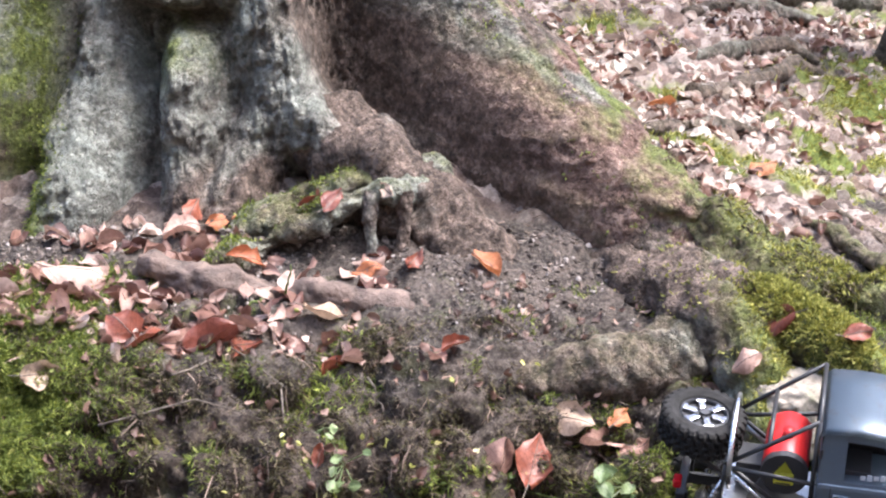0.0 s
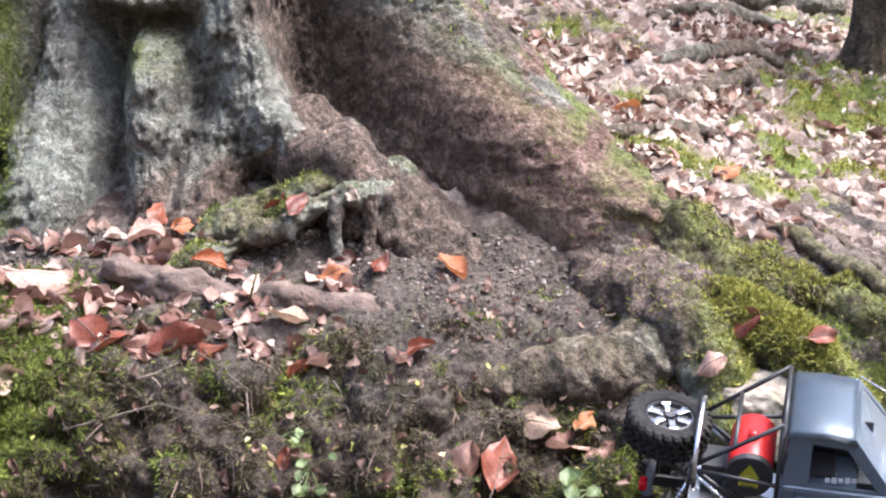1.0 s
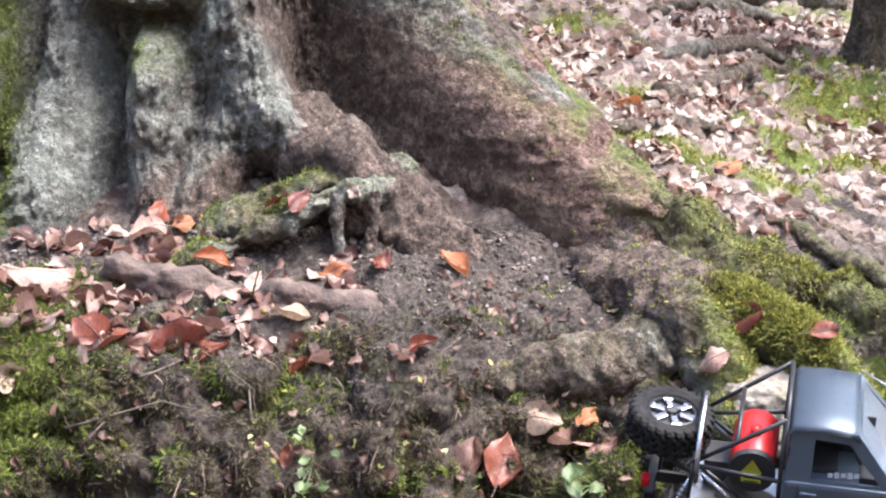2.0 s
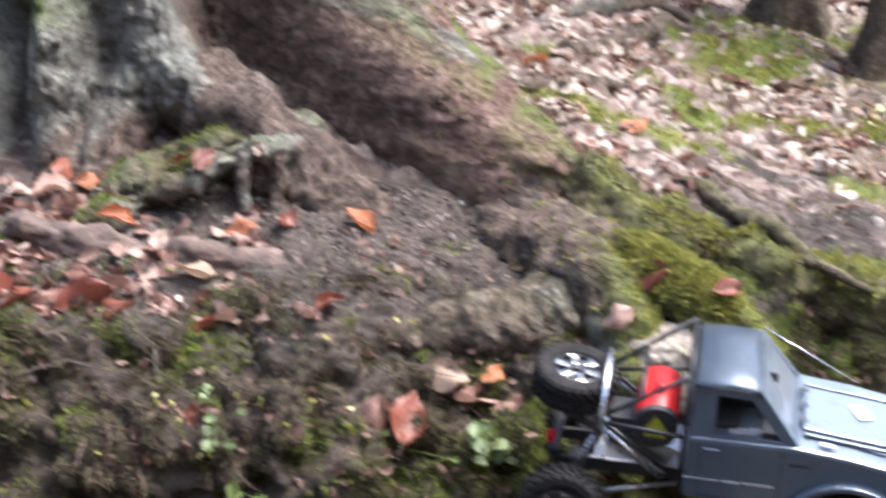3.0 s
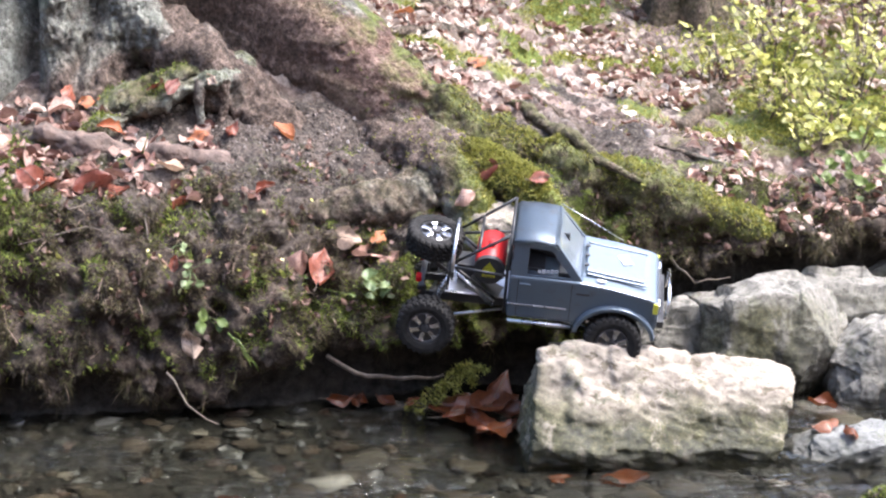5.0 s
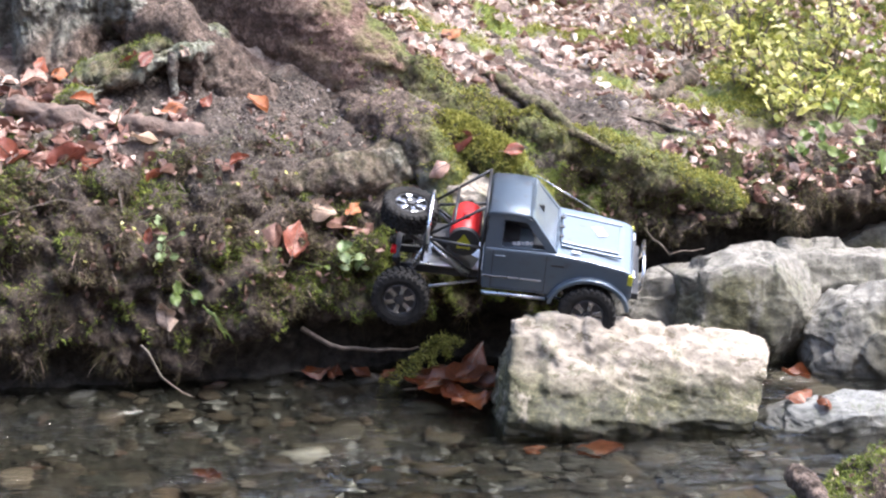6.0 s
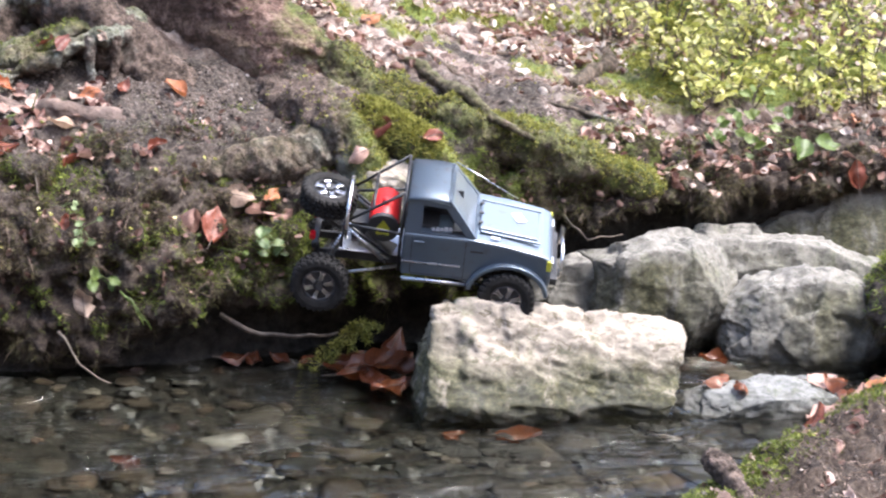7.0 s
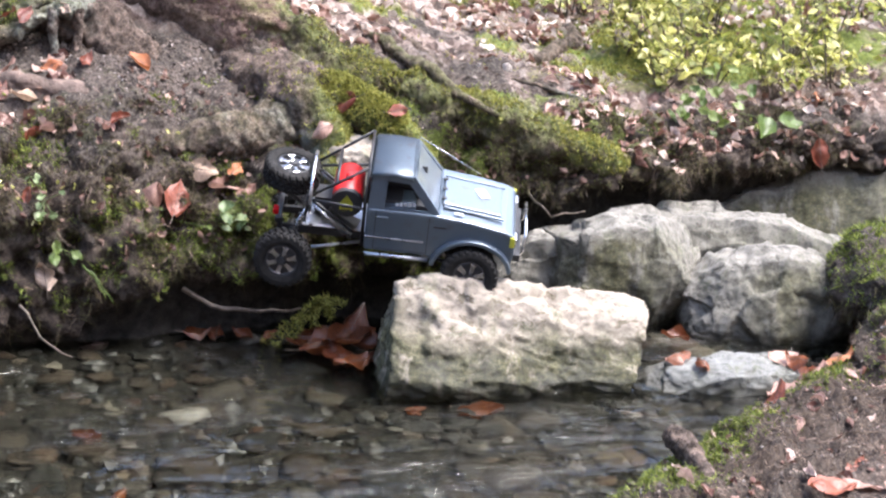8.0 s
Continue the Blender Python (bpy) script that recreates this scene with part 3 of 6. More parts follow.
tree, trunk = build_tree()
ROOTS = [
    root("root", [(0.20, 4.16, 0.47), (0.29, 3.99, 0.465), (0.35, 3.90, 0.445), (0.39, 3.84, 0.395), (0.41, 3.78, 0.32), (0.415, 3.745, 0.25)], [0.06, 0.055, 0.050, 0.046, 0.042, 0.03], 51, ROOT_BARK, tree, "knobby brown root with patches of moss", 0.4, 0.6, 0.1, 1.0, 0.33),
    root("root", [(0.24, 4.14, 0.47), (0.36, 3.98, 0.47), (0.44, 3.89, 0.455), (0.52, 3.83, 0.415), (0.585, 3.775, 0.345), (0.63, 3.72, 0.245)], [0.06, 0.047, 0.043, 0.045, 0.042, 0.032], 57, ROOT_BARK, tree, "root thickly covered in bright green moss", 0.3, 1.2, 0.3, 1.0, 0.40),
    root("root", [(0.20, 4.20, 0.60), (0.38, 4.08, 0.51), (0.55, 4.03, 0.45), (0.72, 4.0, 0.395), (0.90, 3.97, 0.345), (1.08, 3.97, 0.28)], [0.065, 0.055, 0.045, 0.042, 0.038, 0.03], 63, OLIVE_BARK, tree, "long mossy root along the second bank", 0.55, 0.5),
    root("root", [(-0.24, 4.27, 0.65), (-0.16, 4.16, 0.615), (-0.10, 4.12, 0.56), (-0.02, 4.09, 0.505), (0.08, 4.07, 0.45)], [0.065, 0.068, 0.075, 0.065, 0.04], 69, HUMP_BARK, tree, "", 0.28, 0.0, 0.2),
    root("root", [(-0.07, 4.10, 0.595), (-0.13, 4.06, 0.600), (-0.20, 4.04, 0.578), (-0.27, 4.03, 0.540), (-0.34, 4.02, 0.508), (-0.43, 4.0, 0.480)], [0.018, 0.020, 0.021, 0.022, 0.020, 0.014], 70, SHELF_BARK, tree, "arched root with a mossy back and a pale torn underside", 0.9, 0.22, 0.0, 0.8),
    root("root", [(-0.05, 4.20, 0.600), (-0.14, 4.14, 0.602), (-0.24, 4.12, 0.570), (-0.34, 4.11, 0.520), (-0.44, 4.11, 0.485)], [0.04, 0.042, 0.042, 0.036, 0.025], 73, SHELF_BARK, tree, "broad flat root with moss and bark chips on top", 0.6, 0.30, 0.0, 0.7),
    root("root", [(-0.150, 4.045, 0.60), (-0.153, 4.035, 0.56), (-0.150, 4.03, 0.52), (-0.155, 4.025, 0.46)], [0.011, 0.009, 0.008, 0.009], 71, ROOT_BARK, tree, "", 0.5, 0.0),
    root("root", [(-0.105, 4.05, 0.60), (-0.10, 4.045, 0.55), (-0.11, 4.04, 0.51), (-0.10, 4.03, 0.46)], [0.016, 0.012, 0.013, 0.018], 72, DARK_BARK, tree, "", 0.6, 0.0),
    root("root", [(-0.50, 3.985, 0.485), (-0.47, 3.97, 0.495), (-0.40, 3.945, 0.480), (-0.30, 3.945, 0.464), (-0.20, 3.925, 0.464), (-0.07, 3.925, 0.450), (0.06, 3.94, 0.425)], [0.012, 0.030, 0.027, 0.024, 0.022, 0.018, 0.012], 75, PINK_BARK, tree, "smooth pinkish brown surface root", 0.45, 0.0, 0.0),
    root("root", [(-0.02, 3.87, 0.365), (0.10, 3.835, 0.362), (0.20, 3.835, 0.380), (0.30, 3.875, 0.405), (0.37, 3.95, 0.43)], [0.020, 0.034, 0.042, 0.046, 0.040], 81, ROOT_BARK, tree, "low brown root ridge half buried in the ledge", 0.38, 0.10, 0.15),
    root("root", [(0.52, 4.32, 0.51), (0.58, 4.20, 0.505), (0.605, 4.12, 0.487), (0.65, 4.01, 0.49), (0.69, 3.965, 0.452), (0.785, 3.93, 0.408)], [0.008, 0.014, 0.012, 0.013, 0.010, 0.006], 87, DARK_BARK, tree, "", 0.6, 0.25),
]


# ---- rocks ----
def facets(p, count, seed, tilt, offset):
    """Broken faces: round each of some random seeds the surface steps and tilts by its own amount."""
    r = np.random.RandomState(seed)
    at = p[r.choice(len(p), count)]
    near = np.empty(len(p), int)
    for k in range(0, len(p), 4000):
        near[k:k + 4000] = ((p[k:k + 4000, None] - at[None]) ** 2).sum(-1).argmin(1)
    slope, lift = r.normal(size=(count, 3)) * tilt, r.uniform(-offset, offset, count)
    return lift[near] + np.clip(((p - at[near]) * slope[near]).sum(1), -2.5 * offset, 2.5 * offset)


def rock(name, centre, size, seed, mat, label, cuts=(), turn=(0, 0, 0), boxy=0.55, rough=0.05, detail=6, wet_to=0.02):
    """A weathered block: a rounded box, chipped by planes, with layered relief."""
    bm = bmesh.new()
    bmesh.ops.create_cube(bm, size=2)
    bmesh.ops.subdivide_edges(bm, edges=list(bm.edges), cuts=8 * detail, use_grid_fill=True)
    v = np.array([x.co[:] for x in bm.verts])
    faces = [[x.index for x in f.verts] for f in bm.faces]
    bm.free()
    ball = v / np.linalg.norm(v, axis=1, keepdims=True) * 1.12
    v = v + (ball - v) * boxy
    rng = np.random.RandomState(seed)
    chips = list(cuts) if not isinstance(cuts, int) else [(rng.normal(size=3), None) for _ in range(cuts)]
    for d, lim in chips:
        d = np.asarray(d, float)
        d = d / np.linalg.norm(d)
        lim = lim or rng.uniform(0.78, 1.05) * np.abs(d).sum() ** 0.45
        over = np.clip(v @ d - lim, 0, None)
        v = v - over[:, None] * d * 0.9
    v = v * np.asarray(size) / 2
    s = float(np.mean(size))
    nrm = v / (np.linalg.norm(v, axis=1, keepdims=True) + 1e-9)
    q = v / s
    off = fbm(q * 2.2, 3, seed) * rough * 1.2 + ridged(q * np.array([3.0, 3.0, 5.0]), 4, seed + 3) * rough * 0.30 + fbm(q * 14, 3, seed + 9) * rough * 0.30
    v = v + nrm * off[:, None] * s
    rot = np.array(Euler([radians(a) for a in turn]).to_matrix())
    v = v @ rot.T
    z = v[:, 2] + centre[2]
    me = mesh_of(name, v, faces, mat, True, {"wet": np.clip((wet_to + 0.02 - z) / 0.03, 0, 1)})
    ob = new(name, me)
    ob.location = centre
    return tagged(ob, label, "rock", "rocks in the creek")


def slab():
    """The leaning pale block: a crest along its front edge, the top dipping behind it."""
    bm = bmesh.new()
    bmesh.ops.create_cube(bm, size=2)
    bmesh.ops.subdivide_edges(bm, edges=list(bm.edges), cuts=70, use_grid_fill=True)
    v = np.array([x.co[:] for x in bm.verts])
    faces = [[x.index for x in f.verts] for f in bm.faces]
    bm.free()
    ball = v / np.linalg.norm(v, axis=1, keepdims=True) * 1.2
    v = v + (ball - v) * 0.13
    u, w, h = v[:, 0] / 2 + 0.5, v[:, 1] / 2 + 0.5, v[:, 2] / 2 + 0.5
    wob = vnoise(np.stack([u * 4, h * 3, w], -1), 14)
    left, right = 0.447 + 0.045 * h + 0.025 * w, 0.925 + 0.105 * h - 0.07 * np.clip(h - 0.72, 0, 1) + 0.015 * wob
    x = left + (right - left) * u
    front, back = 3.368 + 0.112 * np.clip((h - 0.42) / 0.58, 0, 1) ** 0.9 + 0.016 * wob, 3.63 - 0.03 * h
    y = front + (back - front) * w
    top = smooth(x, [0.45, 0.51, 0.63, 0.755, 0.885, 0.96, 1.03], [0.19, 0.205, 0.197, 0.184, 0.176, 0.168, 0.14]) + 0.007 * vnoise(np.stack([x * 22, y * 3, 0 * x], -1), 17) + 0.004 * np.sign(vnoise(np.stack([x * 13, y * 2, 0 * x + 4], -1), 18)) - 0.045 * smooth(y, [0, 3.49, 3.52, 5], [0, 0, 1, 1])
    z = -0.09 + (top + 0.09) * h
    p = np.stack([x, y, z], -1)
    mid = np.array([0.74, 3.51, 0.05])
    out = (p - mid) / np.array([0.27, 0.12, 0.14])
    out /= np.linalg.norm(out, axis=1, keepdims=True)
    q = p @ np.array(Euler((0.2, 0.35, 0)).to_matrix())
    step = ridged(q * np.array([7, 7, 20.0]), 4, 5) * 0.0035 + facets(q * np.array([0.7, 1, 1.6]), 120, 6, 0.10, 0.0020) + facets(q, 900, 7, 0.12, 0.0009) + fbm(q * 8, 2, 4) * 0.004 + fbm(q * 50, 3, 9) * 0.0035 + ridged(q * np.array([60, 60, 90.0]), 2, 12) * 0.0016
    p = p + out * step[:, None]
    me = mesh_of("rock", p - mid, faces, PALE_STONE, True, {"wet": np.clip(np.clip((0.03 - p[:, 2]) / 0.03, 0, 1) + np.clip((0.11 - p[:, 2]) / 0.10, 0, 0.5) * np.clip(0.6 + fbm(q * 16, 3, 19), 0, 1), 0, 1), "algae": np.clip(np.clip((0.115 - p[:, 2]) / 0.05, 0, 1.0) + 0.8 * np.exp(-((p[:, 0] - 0.47) / 0.05) ** 2) * (p[:, 2] < 0.17) + 0.5 * np.clip(2.5 * fbm(q * 7, 3, 20) - 0.5, 0, 1), 0, 1)})
    ob = new("rock", me)
    ob.location = mid
    return tagged(ob, "pale cream angular stone slab standing in the creek", "rock", "rocks in the creek")


slab()


def block(label, left, right, front, back, tops, lean, seed, corner=0.3, algae=(0, 0, 0), cuts=()):
    """A broken boulder between two ends, with an uneven crest, a leaning face and chipped edges."""
    bm = bmesh.new()
    bmesh.ops.create_cube(bm, size=2)
    bmesh.ops.subdivide_edges(bm, edges=list(bm.edges), cuts=56, use_grid_fill=True)
    v = np.array([x.co[:] for x in bm.verts])
    faces = [[x.index for x in f.verts] for f in bm.faces]
    bm.free()
    ball = v / np.linalg.norm(v, axis=1, keepdims=True) * 1.18
    v = v + (ball - v) * corner
    for d, lim in cuts:
        d = np.asarray(d, float) / np.linalg.norm(d)
        v = v - np.clip(v @ d - lim, 0, None)[:, None] * d * 0.95
    u, w, h = v[:, 0] / 2 + 0.5, v[:, 1] / 2 + 0.5, v[:, 2] / 2 + 0.5
    x = left + (right - left) * u
    y = front + lean * np.clip(h, 0, 2) ** 1.5 + (back - front - lean * np.clip(h, 0, 2) ** 1.5) * w
    top = smooth(x, np.linspace(left, right, len(tops)), tops)
    z = -0.08 + (top + 0.08) * h - 0.05 * np.clip(w - 0.35, 0, 1) * h
    p = np.stack([x, y, z], -1)
    mid = np.array([(left + right) / 2, (front + back) / 2, 0.04])
    out = (p - mid) / np.array([right - left, back - front, 0.25])
    out /= np.linalg.norm(out, axis=1, keepdims=True)
    q = p @ np.array(Euler((0.25, 0.4, 0.1)).to_matrix())
    step = ridged(q * np.array([9, 9, 14.0]), 4, seed) * 0.004 + fbm(q * 9, 2, seed + 1) * 0.006 + facets(q, 30, seed, 0.15, 0.0045) + facets(q, 500, seed + 5, 0.12, 0.0010) + fbm(q * 45, 3, seed + 3) * 0.003
    p = p + out * step[:, None]
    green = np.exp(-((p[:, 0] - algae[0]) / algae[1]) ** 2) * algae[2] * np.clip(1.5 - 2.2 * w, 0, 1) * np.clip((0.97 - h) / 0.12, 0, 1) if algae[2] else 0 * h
    damp = np.clip((0.035 - p[:, 2]) / 0.03, 0, 1)
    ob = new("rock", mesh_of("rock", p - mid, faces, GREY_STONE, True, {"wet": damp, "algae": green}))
    ob.location = mid
    return tagged(ob, label, "rock", "rocks in the creek")


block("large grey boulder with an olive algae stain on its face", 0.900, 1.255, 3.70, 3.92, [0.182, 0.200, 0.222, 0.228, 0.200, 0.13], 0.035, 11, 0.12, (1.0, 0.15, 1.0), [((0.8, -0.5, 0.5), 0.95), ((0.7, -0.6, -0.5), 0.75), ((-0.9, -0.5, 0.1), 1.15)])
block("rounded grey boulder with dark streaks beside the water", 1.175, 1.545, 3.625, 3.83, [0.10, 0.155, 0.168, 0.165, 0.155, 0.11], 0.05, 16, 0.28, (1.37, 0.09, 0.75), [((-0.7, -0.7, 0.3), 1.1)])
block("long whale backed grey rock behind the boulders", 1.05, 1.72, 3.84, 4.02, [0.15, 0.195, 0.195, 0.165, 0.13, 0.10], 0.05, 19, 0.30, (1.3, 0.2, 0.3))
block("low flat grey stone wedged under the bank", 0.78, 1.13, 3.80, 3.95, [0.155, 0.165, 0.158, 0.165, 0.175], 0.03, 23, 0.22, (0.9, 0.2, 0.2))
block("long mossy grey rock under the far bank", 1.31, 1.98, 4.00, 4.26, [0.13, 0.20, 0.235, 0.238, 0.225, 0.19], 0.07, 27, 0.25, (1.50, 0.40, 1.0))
rock("rock", (1.15, 3.42, -0.026), (0.36, 0.15, 0.12), 31, LICHEN_STONE, "low wet grey stone at the edge of the creek", 8, (0, -3, 4), 0.55, 0.07)
clod = rock("earth_clod", (1.785, 3.63, 0.09), (0.58, 0.32, 0.31), 41, SOIL, "mossy clod of dark earth at the edge of the creek", [((-0.6, -0.3, -0.75), 0.62), ((0, -0.6, -0.8), 0.70), ((-0.5, -0.2, 0.85), 1.05)], (0, 0, 6), 0.5, 0.10, 6, -1)
tagged(clod, "mossy clod of dark earth at the edge of the creek", "bank")
rock("rock", (0.455, 3.80, 0.335), (0.125, 0.09, 0.10), 35, PALE_STONE, "small pale lichened stone between two roots", 7, (8, 4, 0), 0.55, 0.09, 5, -1)


# ---- the toy truck ----
def paint_material(name, colour, rough, metal, coat=0.0):
    m, t, b = material(name)
    dust = mask(t, noise_out(t, 35, 6, 0.7), 0.50, 0.75)
    scuff = mask(t, noise_out(t, 160, 4, 0.7, (1, 3, 1)), 0.66, 0.72)
    col = mix(t, times(t, dust, 0.35), colour, (0.16, 0.14, 0.12))
    col = mix(t, times(t, scuff, 0.4), col, (0.35, 0.36, 0.37))
    t.links.new(col, b.inputs["Base Color"])
    t.links.new(ramp(t, dust, [(0.0, (rough,) * 3), (1.0, (min(1, rough + 0.3),) * 3)]), b.inputs["Roughness"])
    b.inputs["Metallic"].default_value = metal
    b.inputs["Coat Weight"].default_value = coat
    b.inputs["Coat Roughness"].default_value = 0.15
    return m


def sky_pale_material():
    m, t, b = material("sky_pale_scratched_plastic")
    # pale blue base colour stands in for the sky mirrored in the windscreen
    b.inputs["Base Color"].default_value = (0.36, 0.42, 0.49, 1)
    b.inputs["Transmission Weight"].default_value = 0.5
    b.inputs["Specular IOR Level"].default_value = 0.9
    b.inputs["Coat Weight"].default_value = 0.6
    b.inputs["IOR"].default_value = 1.45
    t.links.new(ramp(t, noise_out(t, 50), [(0.4, (0.03,) * 3), (0.8, (0.25,) * 3)]), b.inputs["Roughness"])
    return m


PAINT = paint_material("gunmetal_blue_paint", (0.120, 0.155, 0.195), 0.48, 0.60, 0.5)
BLACK = plain("black_plastic", (0.028, 0.028, 0.030), 0.5)
TUBE = plain("black_tube_steel", (0.03, 0.03, 0.032), 0.4, 0.3)
STEEL = plain("bare_steel", (0.55, 0.56, 0.58), 0.28, 1.0)
CHROME = plain("silver_rim", (0.58, 0.58, 0.60), 0.2, 1.0)
RUBBER = plain("dusty_rubber", (0.016, 0.015, 0.014), 0.85, 0.0, 0.4, 90)
RUBBER.node_tree.nodes["Principled BSDF"].inputs["Specular IOR Level"].default_value = 0.15
RED = plain("red_plastic", (0.55, 0.02, 0.02), 0.35)
YELLOW = plain("yellow_sticker", (0.55, 0.55, 0.05), 0.5)
WHITE = plain("white_sticker", (0.5, 0.52, 0.54), 0.5)
RED_LENS = plain("red_lens", (0.45, 0.01, 0.015), 0.15)
SKY_PALE = sky_pale_material()



def add_box(bm, centre, size, turn=(0, 0, 0), bev=0.0):
    got = bmesh.ops.create_cube(bm, size=1)["verts"]
    bmesh.ops.scale(bm, vec=size, verts=got)
    if bev:
        edges = list({e for v in got for e in v.link_edges})
        out = bmesh.ops.bevel(bm, geom=edges, offset=bev, segments=2, affect="EDGES", profile=0.5)
        got = list({v for f in out["faces"] for v in f.verts} | {v for v in got if v.is_valid})
    bmesh.ops.rotate(bm, cent=(0, 0, 0), matrix=Euler([radians(a) for a in turn]).to_matrix(), verts=got)
    bmesh.ops.translate(bm, vec=centre, verts=got)


def add_rod(bm, a, b, r, sides=12, r2=None):
    a, b = Vector(a), Vector(b)
    got = bmesh.ops.create_cone(bm, cap_ends=True, segments=sides, radius1=r, radius2=r if r2 is None else r2, depth=(b - a).length)["verts"]
    bmesh.ops.transform(bm, matrix=Matrix.Translation((a + b) / 2) @ (b - a).to_track_quat("Z", "Y").to_matrix().to_4x4(), verts=got)


def sweep(bm, points, radii, sides=10):
    """One unbroken tube along points."""
    pts = [Vector(p) for p in points]
    rings, ref = [], None
    for i, p in enumerate(pts):
        t = (pts[min(i + 1, len(pts) - 1)] - pts[max(i - 1, 0)]).normalized()
        ref = (ref - t * ref.dot(t)).normalized() if ref else t.orthogonal().normalized()
        side = t.cross(ref)
        rings.append([bm.verts.new(p + (ref * math.cos(2 * math.pi * k / sides) + side * math.sin(2 * math.pi * k / sides)) * radii[i]) for k in range(sides)])
    for a, b in zip(rings, rings[1:]):
        for k in range(sides):
            bm.faces.new((a[k], a[(k + 1) % sides], b[(k + 1) % sides], b[k]))
    bm.faces.new(rings[0][::-1])
    bm.faces.new(rings[-1])


def rods(name, runs, r, mat, parent, label=""):
    bm = bmesh.new()
    for run in runs:
        sweep(bm, run, [r] * len(run))
    return part(name, bm, mat, parent, label, True)


def boxes(name, items, mat, parent, label="", bev=0.0015):
    bm = bmesh.new()
    for item in items:
        add_box(bm, item[0], item[1], item[2] if len(item) > 2 else (0, 0, 0), bev)
    return part(name, bm, mat, parent, label)


def lathe(bm, profile, segments=40):
    """Spins (radius, y) pairs about the y axis."""
    rings = []
    for r, y in profile:
        rings.append([bm.verts.new((r * math.cos(2 * math.pi * i / segments), y, r * math.sin(2 * math.pi * i / segments))) for i in range(segments)])
    for a, b in zip(rings, rings[1:]):
        for i in range(segments):
            j = (i + 1) % segments
            bm.faces.new((a[i], a[j], b[j], b[i]))


def slab_of(outline, y0, y1, bev):
    """A solid from a side outline of (x, z), between y0 and y1, with softened edges."""
    bm = bmesh.new()
    low = [bm.verts.new((x, y0, z)) for x, z in outline]
    f = bm.faces.new(low)
    out = bmesh.ops.extrude_face_region(bm, geom=[f])["geom"]
    bmesh.ops.translate(bm, vec=(0, y1 - y0, 0), verts=[g for g in out if isinstance(g, bmesh.types.BMVert)])
    bmesh.ops.recalc_face_normals(bm, faces=bm.faces)
    if bev:
        sharp = [e for e in bm.edges if len(e.link_faces) == 2 and e.calc_face_angle() > 0.5]
        bmesh.ops.bevel(bm, geom=sharp, offset=bev, segments=2, affect="EDGES", profile=0.6)
    return bm


def ring_panel(outer, inner, thick):
    """A frame between two loops of points of one length."""
    bm = bmesh.new()
    a, b = [bm.verts.new(p) for p in outer], [bm.verts.new(p) for p in inner]
    n = len(a)
    for i in range(n):
        bm.faces.new((a[i], a[(i + 1) % n], b[(i + 1) % n], b[i]))
    bmesh.ops.recalc_face_normals(bm, faces=bm.faces)
    bmesh.ops.solidify(bm, geom=list(bm.faces), thickness=thick)
    return bm


def pane(points, thick=0.0012):
    bm = bmesh.new()
    bm.faces.new([bm.verts.new(p) for p in points])
    bmesh.ops.solidify(bm, geom=list(bm.faces), thickness=thick)
    return bm


TYRE_W = 0.046


